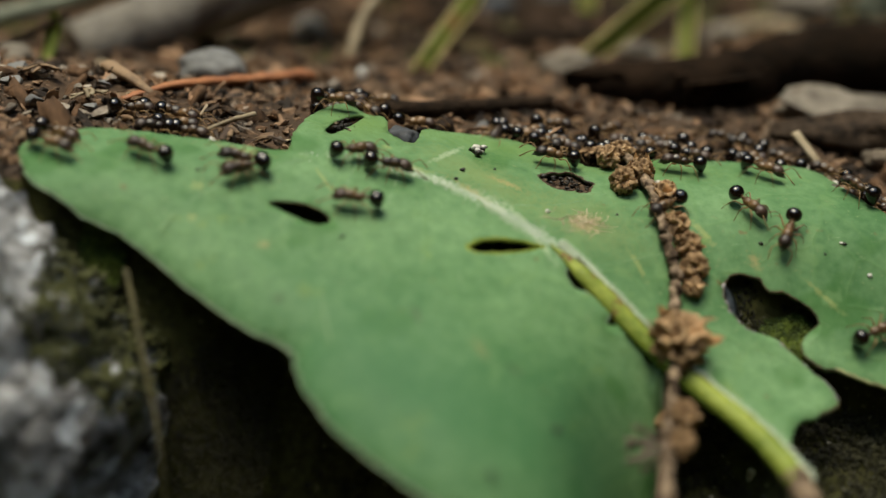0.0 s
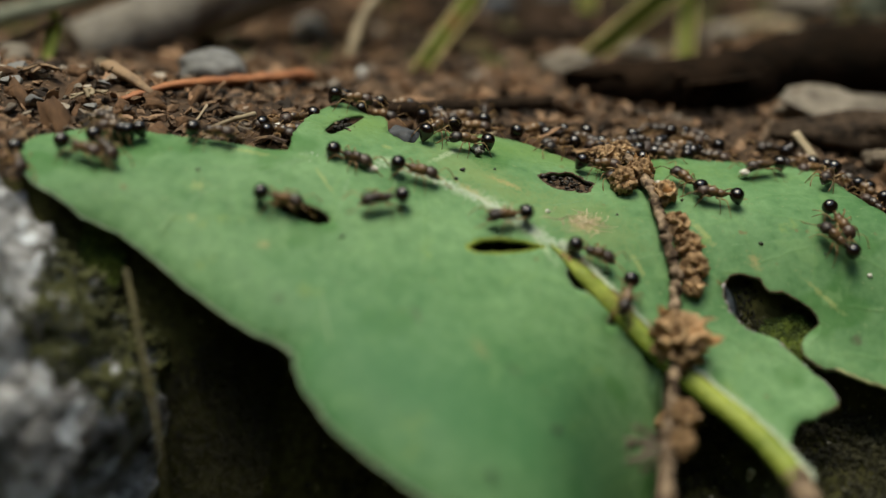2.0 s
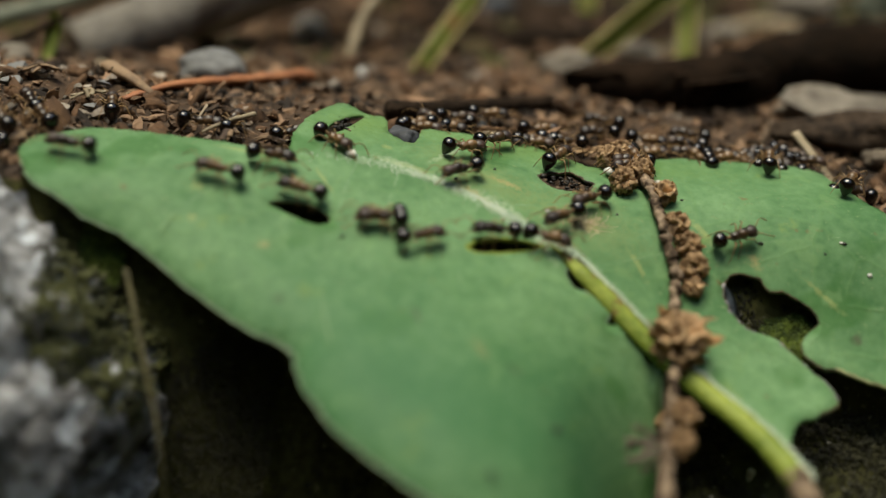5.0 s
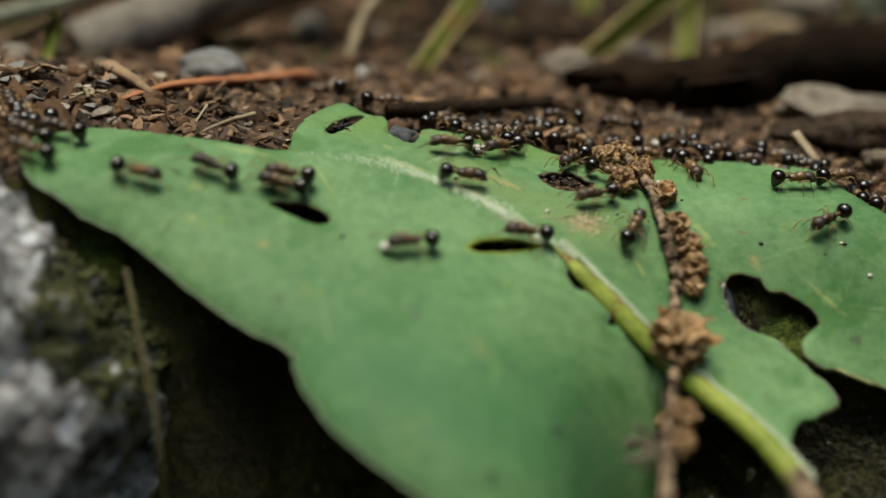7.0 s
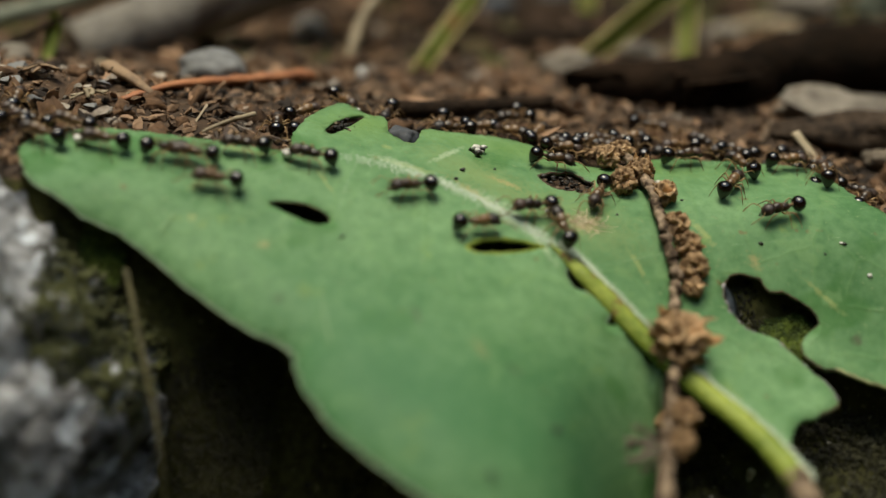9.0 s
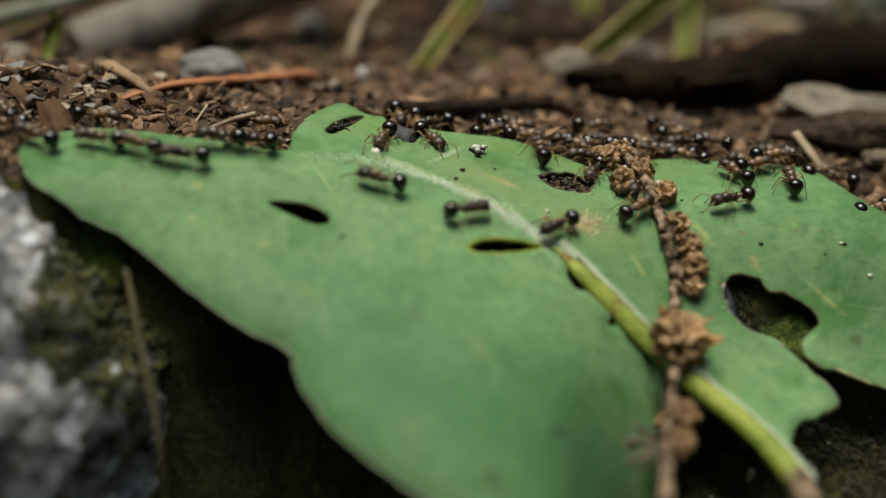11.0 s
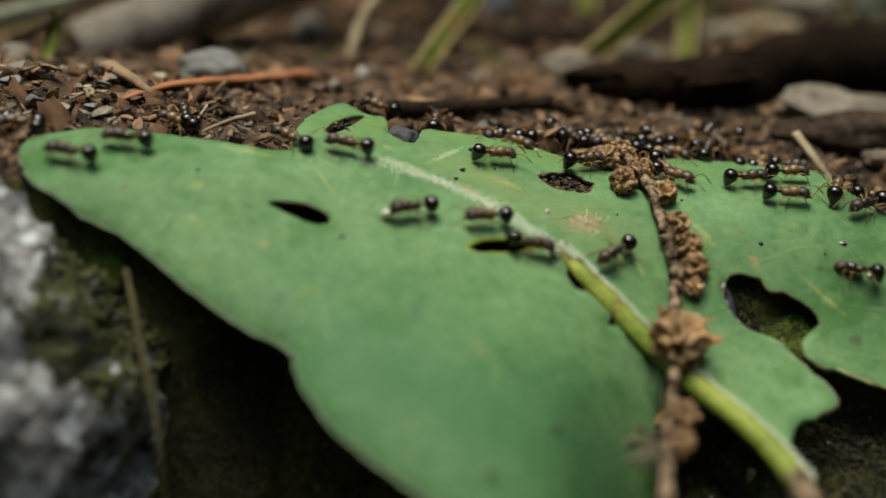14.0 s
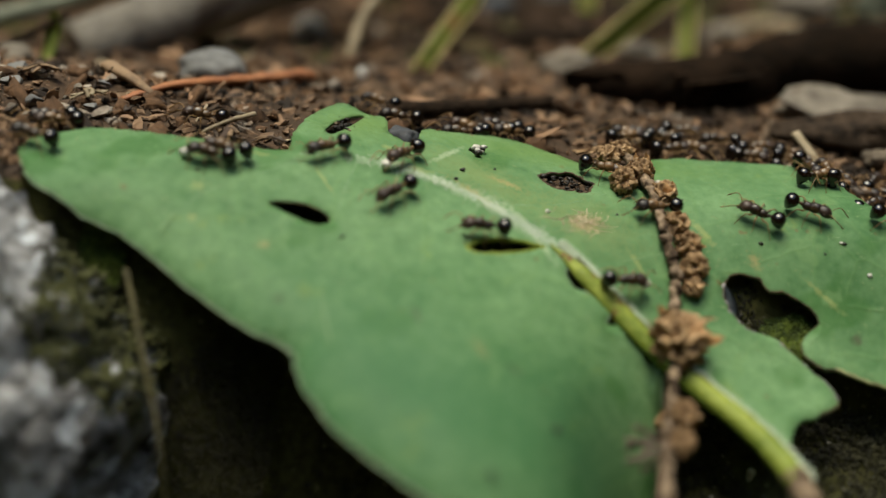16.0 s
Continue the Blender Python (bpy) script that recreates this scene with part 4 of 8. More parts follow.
make_litter("soil_crumbs", "brown soil crumbs covering the ground", 19000, 79, 150, 1.5, 0.09, 0.62, (0.25, 0.5, 0.9), CRUMB, 1, 11, 0.2, (0.6, 2.4))
make_litter("soil_clods", "dark brown clods of soil and rotted wood", 1100, 80, 178, 1.3, 0.45, 1.25, (0.6, 0.9), CLOD, 2, 12, 0.1, single=290, piece="clod", parent=GROUND)
make_litter("leaf_scraps", "rusty brown dry leaf scrap lying on the soil", 800, 82, 140, 1.3, 0.25, 0.95, (0.14, 0.25), SCRAP, 2, 13, 0.3, (0.8, 2.4), 140, "leaf_scrap")
make_litter("straw_bits", "pale straw and stem bits on the soil", 330, 80, 145, 1.6, 0.14, 0.45, (0.3, 0.5), STRAWBIT, 1, 14, 0.6, (2.0, 5.5))


# ---- the dry flower spike lying on the leaf ----
SPIKE = [(13.4, 88.4), (14.1, 86.4), (14.7, 83.6), (14.75, 79.4), (14.6, 75.3), (14.4, 71.5), (13.6, 66.8), (13.0, 63.1), (12.4, 60.0), (11.7, 57.1), (11.0, 53.7), (10.6, 50.0)]


def spike_at(y):
    p = smooth_line(SPIKE, 8)
    q = min(p, key=lambda v: abs(v.y - y))
    return Vector((q.x, q.y, leaf_z(q.x, max(q.y, 56)) + rib_curl(q.x, max(q.y, 56)) + 0.75 - 0.1 * max(0, 60 - q.y)))


def make_husk(parent, at, size, seed, scales=9):
    """A dry flower head: a crumpled, folded ball with a few thin cupped bracts standing off it."""
    rng = random.Random(seed)
    bm = ball(5, (1, 1, 1))
    shift = Vector((seed * 1.7, seed * 0.9, 0))
    for v in bm.verts:
        p = v.co.copy()
        fold = 1 - 2.2 * abs(noise.noise(p * 1.5 + shift))
        crease = 1 - 2.0 * abs(noise.noise(p * 3.4 + shift))
        v.co = p * size * (0.44 + 0.32 * fold + 0.16 * crease + 0.05 * noise.noise(p * 9 + shift))
    for k in range(scales):
        way = Vector((rng.uniform(-1, 1), rng.uniform(-1, 0.7), rng.uniform(-0.35, 1))).normalized()
        turn = way.to_track_quat("Z", "Y").to_matrix() @ Matrix.Rotation(rng.uniform(0, 6.3), 3, "Z")
        wide, long, cup = rng.uniform(0.22, 0.40), rng.uniform(0.46, 0.66), rng.uniform(1.0, 2.2)
        sheet, grid, n = bmesh.new(), [], 6
        for j in range(n + 1):
            v = j / n
            row = []
            for i in range(n + 1):
                u = 2 * i / n - 1
                w = wide * (0.35 + 0.9 * math.sin(2.3 * v + 0.35)) * (1 + 0.3 * noise.noise(Vector((v * 3, seed, k))))
                fray = 1 + 0.35 * v * noise.noise(Vector((u * 2.6, k * 3.0, seed)))
                bend = cup * (u * u * 0.32 + 0.34 * v * v)
                crumple = 0.13 * noise.noise(Vector((u * 2.2, v * 3.5, seed + k))) + 0.05 * noise.noise(Vector((u * 6, v * 7, seed + k)))
                q = Vector((u * w, bend - 0.30 + crumple, 0.08 + v * long * fray * (1 - 0.45 * u * u)))
                row.append(sheet.verts.new(turn @ (q * size)))
            grid.append(row)
        for a, b in zip(grid, grid[1:]):
            for i in range(n):
                sheet.faces.new((a[i], a[i + 1], b[i + 1], b[i]))
        bmesh.ops.solidify(sheet, geom=sheet.faces[:], thickness=0.05 * size)
        join(bm, sheet)
    ob = part("husk", bm, HUSK, parent, "crumpled tan bract cluster")
    ob.matrix_basis = pose(*(Vector(at) * MM))
    return ob


def make_spike():
    base = site(*spike_at(50))
    ob = thing("dry_flower_spike", *base, "dry brown flower spike with crumpled husks lying across the leaf", "flower spike", placed=True)
    line = [site(*(spike_at(y) + Vector((0.14 * noise.noise(Vector((y * 0.8, 0, 1))), 0, 0.12 * noise.noise(Vector((y * 0.8, 4, 1))))))) - base for y in np.linspace(88.3, 50, 130)]
    part("rachis", tube(line, [0.36 + 0.06 * i / 130 + 0.14 * noise.noise(Vector((i * 0.3, 2, 0))) + 0.05 * noise.noise(Vector((i * 0.9, 5, 0))) for i in range(130)], 10, 0.6, 2), STEM, ob)
    for k, (x, y, dz, size) in enumerate(((12.9, 84.2, 0.2, 1.25), (15.6, 83.0, 0.2, 1.20), (14.3, 85.6, 0.3, 1.3), (15.7, 78.4, 0.2, 1.15), (15.9, 75.4, 0.2, 1.2),
                                           (15.8, 72.4, 0.2, 1.25), (15.3, 70.0, 0.1, 0.9), (13.2, 63.1, 0.7, 2.4), (12.7, 61.6, 0.3, 1.5), (12.7, 57.9, 0.3, 1.25), (12.3, 56.2, 0.2, 1.05), (12.2, 87.6, 0.2, 1.1), (13.2, 88.6, 0.3, 1.1))):
        c = site(x, y, leaf_z(x, max(y, 58)) + 0.55 + dz) - base if y > 60 else site(*(spike_at(y) + Vector((0.75, 0, 0.25)))) - base
        make_husk(ob, c, size, 20 + k, 11 if size > 1.4 else 7)
    rng = random.Random(77)
    for k in range(11):
        c = spike_at(rng.uniform(55.4, 57.4))
        tip = Vector((rng.uniform(-2.4, -1.0), rng.uniform(-0.6, 0.5), rng.uniform(-1.1, 0.9)))
        pts = [c, c + tip * 0.5 + Vector((0, 0, rng.uniform(-0.2, 0.2))), c + tip]
        part("bract", tube([site(*q) - base for q in smooth_line(pts, 4)], [0.17, 0.13, 0.11, 0.10, 0.11, 0.15, 0.19, 0.17, 0.06], 6, 0.7, k), BRACT, ob, "thin dark dry bract")


make_spike()


# ---- specks and scraps on the leaf ----
def make_speck(x, y, r, label, mat, seed, name="soil_speck"):
    ob = thing(name, x, y, leaf_z(x, y), label, "speck")
    part("grain", ball(2, (r, r * 0.8, r * 0.6), (0, 0, r * 0.4), 0.5, 1.6, seed), mat, ob)


for k, (x, y, r) in enumerate(((1.4, 83.4, 0.22), (0.9, 81.9, 0.17), (3.7, 84.5, 0.12), (-6.3, 72.4, 0.16), (21.3, 77.7, 0.17), (27.1, 78.2, 0.16), (-16.3, 78.6, 0.14), (5.9, 57.2, 0.22),
                               (2.4, 54.0, 0.2), (17.0, 83.5, 0.1), (25.4, 76.8, 0.1), (12.0, 80.5, 0.1))):
    make_speck(x, y, r, "black speck of soil on the leaf", SPECK, k * 3.1)
make_speck(7.1, 79.5, 0.16, "white grain on the leaf", PALE, 4, "white_grain")
make_speck(27.7, 74.6, 0.18, "white grain on the leaf", PALE, 6, "white_grain")
make_speck(26.9, 78.3, 0.12, "white grain on the leaf", PALE, 5, "white_grain")
make_speck(15.6, 85.6, 0.35, "white grain beside the flower spike", PALE, 8, "white_grain")


def make_droppings():
    """A lump of black and white grit near the far rim."""
    ob = thing("grit_lump", 2.7, 86.6, leaf_z(2.7, 86.6), "clump of black and white grit on the leaf", "debris")
    rng = random.Random(8)
    for k in range(11):
        r = rng.uniform(0.16, 0.36)
        at = (rng.gauss(0, 0.45), rng.gauss(0, 0.3), rng.uniform(0.1, 0.45))
        part("grain", ball(2, (r, r * 0.8, r * 0.7), at, 0.5, 1.5, k * 5.0), PALE if k % 2 else SPECK, ob)


make_droppings()
make_slab(17.6, 62.6, 0.5, (0.35, 0.2, 0.45), "white stone flake on the moss below the leaf stalk", 31, 20, PALE, "stone_flake", 30)


def make_scrap(x, y, z, size, label, seed, mat=DEBRIS, name="dry_scrap"):
    """A crumpled dry scrap: a few bent plates and stalks."""
    rng = random.Random(seed)
    ob = thing(name, x, y, z, label, "scrap", rz=rng.uniform(0, 360))
    for k in range(5):
        a = rng.uniform(0, 6.3)
        p = [Vector((math.cos(a) * size * u + rng.gauss(0, 0.1), math.sin(a) * size * 0.4 * u, size * 0.25 * (1 - abs(u)) + rng.uniform(0, 0.3))) for u in (-0.8, -0.3, 0.2, 0.8)]
        line = smooth_line(p, 4)
        part("shred", tube(line, [size * 0.13 * (1 - 0.8 * abs(i / len(line) - 0.4)) for i in range(len(line))], 7, 0.5, seed + k, 0.5), mat, ob)


make_scrap(-15.4, 86.0, ground_z(-15.4, 86) + 0.4, 2.4, "crumpled dark brown dry scrap at the leaf rim", 3)
make_scrap(-26.3, 89.5, ground_z(-26.3, 89.5) + 0.5, 1.9, "curled tan dry scrap on the litter", 5, STRAW)


def make_hole_debris(x, y, wide, deep, seed):
    """Dark crumbs and shreds caught in a gnawed hole."""
    rng = random.Random(seed)
    z = leaf_z(x, y) - 0.35
    ob = thing("debris_heap", x, y, z, "dark crumbs of plant matter in a hole of the leaf", "debris")
    for k in range(40):
        a, r, size = rng.uniform(0, 6.3), math.sqrt(rng.random()), rng.uniform(0.07, 0.24)
        px, py = wide * r * math.cos(a), deep * r * math.sin(a)
        at = (px, py, leaf_z(x + px, y + py) - z - 0.35 + rng.uniform(0, 0.4))
        part("crumb", ball(2, (size, size * 0.7, size * 0.55), at, 0.9, 1.8, k * 3.7 + seed, Matrix.Rotation(rng.uniform(0, 6.3), 3, "Z")), STEM if k % 6 == 0 else SPECK, ob)


make_hole_debris(8.9, 84.6, 1.8, 1.0, 7)
make_hole_debris(-7.2, 87.5, 0.8, 1.4, 8)
make_scrap(-12.5, 85.6, ground_z(-12.5, 85.6) + 0.4, 1.6, "dark brown dry scrap at the leaf rim", 9)
make_scrap(-27.6, 76.6, leaf_z(-27.6, 76.6) - 0.5, 1.5, "brown dry scrap under the leaf tip", 19)
make_scrap(-28.8, 81.5, ground_z(-28.8, 81.5) + 0.6, 1.6, "brown dry scrap beside the leaf tip", 21)
make_scrap(11.6, 89.0, 0.4, 2.2, "tangled tan scrap at the end of the flower spike", 12, HUSK)
make_scrap(-31.0, 93.0, ground_z(-31, 93) + 0.5, 2.2, "grey-brown dry scrap on the litter", 15)


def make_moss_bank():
    """Mats of moss, dead stems and grit on the slope under the leaf; the moss colour holds the shade there."""
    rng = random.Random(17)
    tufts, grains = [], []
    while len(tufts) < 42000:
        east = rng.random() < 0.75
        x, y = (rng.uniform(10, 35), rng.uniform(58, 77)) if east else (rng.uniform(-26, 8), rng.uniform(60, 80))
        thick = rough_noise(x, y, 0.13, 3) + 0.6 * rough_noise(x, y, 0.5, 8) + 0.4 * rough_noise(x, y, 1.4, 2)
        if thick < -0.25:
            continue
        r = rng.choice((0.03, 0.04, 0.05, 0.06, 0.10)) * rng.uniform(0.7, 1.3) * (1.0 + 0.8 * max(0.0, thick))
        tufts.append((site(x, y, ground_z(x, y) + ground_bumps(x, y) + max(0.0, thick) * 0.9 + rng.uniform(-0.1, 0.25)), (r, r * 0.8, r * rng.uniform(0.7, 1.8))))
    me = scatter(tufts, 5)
    me.materials.append(SHADE_MOSS)
    tagged(new("moss_bank", me), "olive moss under the leaf, coloured dark for the shade there", "moss", kind="stuff")
    for _ in range(900):
        x, y, r = rng.uniform(6, 38), rng.uniform(46, 74), 0.05 + 0.17 * rng.random() ** 4
        grains.append((site(x, y, ground_z(x, y) + ground_bumps(x, y) + 0.4), (r, r * 0.8, r * 0.6)))
    me = scatter(grains, 9)
    me.materials.append(GRIT)
    tagged(new("grit", me), "grey and brown grit among the moss", "grit", kind="stuff")


make_moss_bank()


def make_moss_cushion(x, y, wide, deep, count, seed, mat, label):
    rng = random.Random(seed)
    z = ground_z(x, y)
    ob = thing("moss_cushion", x, y, z, label, "moss")
    tufts = []
    for _ in range(count):
        a, r = rng.uniform(0, 6.3), math.sqrt(rng.random())
        size = rng.uniform(0.035, 0.085)
        px, py = wide * r * math.cos(a), deep * r * math.sin(a)
        tufts.append(((px, py, ground_z(x + px, y + py) - z + 0.5 + 0.5 * (1 - r * r) + 0.4 * rough_noise(px, py, 0.9, seed) + rng.uniform(0, 0.3)), (size, size, size * rng.uniform(1, 2.4))))
    me = scatter(tufts, seed)
    me.materials.append(mat)
    tagged(part("tuft", me, None, ob), kind="stuff")


make_moss_cushion(22.4, 72.0, 2.2, 2.2, 7000, 3, BRIGHTMOSS, "bright olive green moss cushion under the gnawed leaf")
make_moss_cushion(-14.6, 72.4, 4.0, 3.4, 6000, 4, SHADE_MOSS, "olive moss cushion coloured dark for the shade of the hollow")
make_moss_cushion(-22.2, 75.2, 1.6, 1.2, 3000, 5, BRIGHTMOSS, "yellow-green moss cushion beside the rock")


# ---- ants ----
GROWN = 1.07


def shell(name, bm, material):
    bmesh.ops.scale(bm, vec=(GROWN,) * 3, verts=bm.verts[:])
    return mesh_of(name, bm, material)


def drop_shape():
    """Heart-shaped gaster: broad and round in front and above, drawn to a point below."""
    bm = bmesh.new()
    bmesh.ops.create_uvsphere(bm, u_segments=20, v_segments=22, radius=1)
    for v in bm.verts:
        x, y, z = v.co
        t = max(0.0, -z)
        pinch = 1 - 0.52 * t ** 1.6
        v.co = Vector((x * 0.50 * pinch, y * 0.55 * pinch, z * (0.46 if z > 0 else 0.88)))
        # the plates of the shell end in faint steps
        v.co *= 1 - 0.02 * ((z * 2.6 + 0.4) % 1.0)
    bmesh.ops.rotate(bm, cent=(0, 0, 0), matrix=Matrix.Rotation(radians(12), 3, "Y"), verts=bm.verts[:])
    return bm


def ant_meshes():
    head = ball(3, (0.52, 0.43, 0.36), (0.12, 0, 0), 0.08, 2.0)
    for v in head.verts:
        if v.co.x > 0.2:
            v.co.z -= 0.25 * (v.co.x - 0.2)
            v.co.y *= 1 - 0.25 * (v.co.x - 0.2)
    for s in (-1, 1):
        join(head, ball(1, (0.22, 0.05, 0.05), (0.66, 0.10 * s, -0.17), turn=Matrix.Rotation(radians(-35 * s), 3, "Z")))
        join(head, ball(1, (0.09, 0.05, 0.10), (0.12, 0.44 * s, 0.06)))
    thorax = join(ball(3, (0.47, 0.36, 0.37), (0.33, 0, 0.03), 0.12, 2.0), ball(3, (0.42, 0.30, 0.29), (-0.18, 0, -0.05), 0.12, 2.2))
    for s in (-1, 1):
        join(thorax, tube([(-0.42, 0.13 * s, 0.08), (-0.56, 0.17 * s, 0.17), (-0.68, 0.2 * s, 0.22)], [0.05, 0.03, 0.008], 5))
    waist = join(ball(2, (0.16, 0.13, 0.14), (-0.62, 0, -0.06)), ball(2, (0.14, 0.15, 0.14), (-0.86, 0, 0.0)))
    meshes = {"head": shell("head", head, HEAD), "thorax": shell("thorax", thorax, BODY), "waist": shell("waist", waist, BODY),
              "gaster": shell("gaster", drop_shape(), GASTER)}
    reach = {"front": ((0.12, 0.25, 0.06), (0.45, 0.50, 0.18), (0.72, 0.72, -0.35), (0.90, 0.86, -0.78)),
             "middle": ((0.0, 0.28, 0.04), (-0.02, 0.60, 0.20), (-0.10, 0.88, -0.32), (-0.08, 1.05, -0.76)),
             "hind": ((-0.12, 0.26, 0.04), (-0.48, 0.52, 0.22), (-0.85, 0.80, -0.28), (-1.08, 0.94, -0.74))}
    for key, line in reach.items():
        for s, side in ((1, "left"), (-1, "right")):
            pts = smooth_line([(0, 0, 0)] + [(x, y * s, z) for x, y, z in line], 2)
            meshes[key + side] = shell("leg", tube(pts, [0.06, 0.065, 0.06, 0.052, 0.044, 0.036, 0.028, 0.022, 0.018], 6), LIMB)
    for s, side in ((1, "left"), (-1, "right")):
        pts = smooth_line([(0, 0, 0), (0.22, 0.32 * s, 0.18), (0.50, 0.52 * s, 0.22), (0.85, 0.55 * s, 0.0), (1.2, 0.48 * s, -0.25)], 2)
        meshes["feeler" + side] = shell("antenna", tube(pts, [0.03, 0.035, 0.03, 0.028, 0.028, 0.03, 0.035, 0.042, 0.03], 6), LIMB)
    return meshes


HIPS = {"front": (0.48, 0.2, 0.72), "middle": (0.20, 0.22, 0.70), "hind": (-0.12, 0.2, 0.70)}


def make_ant(meshes, label):
    ant = thing("ant", 0, 0, 0, label, "ant", "ants of the trail")
    for name, key, at, ry in (("head", "head", (1.02, 0, 0.95), 18), ("thorax", "thorax", (0.15, 0, 0.92), 0), ("waist", "waist", (0.15, 0, 0.96), 0), ("gaster", "gaster", (-1.12, 0, 0.94), 8)):
        ob = part(name, meshes[key], None, ant)
        ob.matrix_basis = pose(*[c * GROWN * MM for c in at], 0, ry, 0)
        if name == "head":
            for s, side in ((1, "left"), (-1, "right")):
                f = part("antenna", meshes["feeler" + side], None, ob)
                f.matrix_basis = pose(0.45 * MM, 0.15 * s * MM, 0.107 * MM, 0, -12, 0)
    for key, at in HIPS.items():
        for s, side in ((1, "left"), (-1, "right")):
            leg = part("leg", meshes[key + side], None, ant)
            leg.matrix_basis = pose(at[0] * GROWN * MM, at[1] * s * GROWN * MM, at[2] * GROWN * MM)
    return ant


ANT_MESHES = ant_meshes()
first_ant = make_ant(ANT_MESHES, "brown ant with a shiny black gaster on the trail")
ANTS = [first_ant] + [copy_thing(first_ant, pose(0, 0, 0)) for _ in range(49)]
CROWD = [copy_thing(first_ant, pose(0, 0, 0)) for _ in range(22)]
for n in (23, 25, 31, 44):
    part("morsel", ball(2, (0.42, 0.34, 0.30), (1.75, 0, 0.45), 0.4, 1.5, n), PALE, ANTS[n], "white morsel held in the jaws")
MARGIN = FAR_MARGIN + RIGHT_LOBE + RIB_SIDE + NEAR_MARGIN


# ---- motion ----
RIB_LINE = smooth_line(LOWER_RIB, 4)


def on_rib(x, y):
    return min(math.hypot(x - p.x, y - p.y) for p in RIB_LINE) < 1.3


def stand_z(x, y):
    return leaf_z(x, y) + (0.45 if on_rib(x, y) else 0.0) if inside(x, y, MARGIN) or on_rib(x, y) else ground_z(x, y) + max(0.0, ground_bumps(x, y)) + 0.1


def stance(x, y, heading, below=False):
    """The pose of an ant that stands at (x, y) and looks along heading (degrees), turned sideways to fit the camera's
    view, upright on the sheet under it, or on the soil below the leaf.
    """
    h = leaf_z if (inside(x, y, MARGIN) or on_rib(x, y)) and not below else ground_z
    d = 0.6
    east = site(x + d, y, h(x + d, y)) - site(x - d, y, h(x - d, y))
    north = site(x, y + d, h(x, y + d)) - site(x, y - d, h(x, y - d))
    up = east.cross(north).normalized()
    if up.z < 0.6:
        up = Vector((0, 0, 1))
    z = ground_z(x, y) + 0.3 if below else stand_z(x, y)
    ahead = (east.normalized() * math.cos(radians(heading)) + north.normalized() * 0.6 * math.sin(radians(heading))).normalized()
    side = up.cross(ahead).normalized()
    ahead = side.cross(up)
    m = Matrix((ahead, side, up)).transposed().to_4x4()
    m.translation = site(x, y, z) * MM
    return m


def trot(ant, rows, gait=True):
    """Rows of (seconds, x, y, heading): the ant goes along them, and its legs step in two tripods while it moves."""
    walk(ant, [(t, stance(x, y, a, 3.4 < t < 7.2 and 8 < x < 13 and 62 < y < 66.2)) for t, x, y, a in rows])
    if not gait:
        return
    beats, k = [(0.0, 0)], 0
    for (t0, x0, y0, a0), (t1, x1, y1, a1) in zip(rows, rows[1:]):
        moving = math.hypot(x1 - x0, y1 - y0) / (t1 - t0) > 2.0 or abs(a1 - a0) / (t1 - t0) > 60
        if moving and y0 < 90.5:
            t = max(t0, beats[-1][0] + 0.1)
            while t < t1 - 0.04:
                k = 1 if k != 1 else -1
                beats.append((t, k))
                t += 0.1
    if beats[-1][0] < 15.95:
        beats.append((16.0, 0))
    legs = [o for o in ant.children if o.name.split(".")[0] == "leg"]
    for i, leg in enumerate(legs):
        hip = leg.location.copy()
        s = 1 if hip.y > 0 else -1
        tripod = 1 if i in (0, 3, 4) else -1
        walk(leg, [(t, Matrix.Translation(hip) @ pose(0, 0, 0, 5 * s * max(0, b * tripod), 0, 15 * b * tripod * s)) for t, b in beats])


def crowd_row(rng, t, s, off):
    """A place on the trail behind the leaf's far rim; s runs from its western to its eastern end."""
    x = -36 + 72 * s
    rim = 84.8 if x < -12 else (92 if x < -4 else 90.6)
    if x > 28:
        rim = 90 - (x - 28) * 1.5
    return x, rim + off


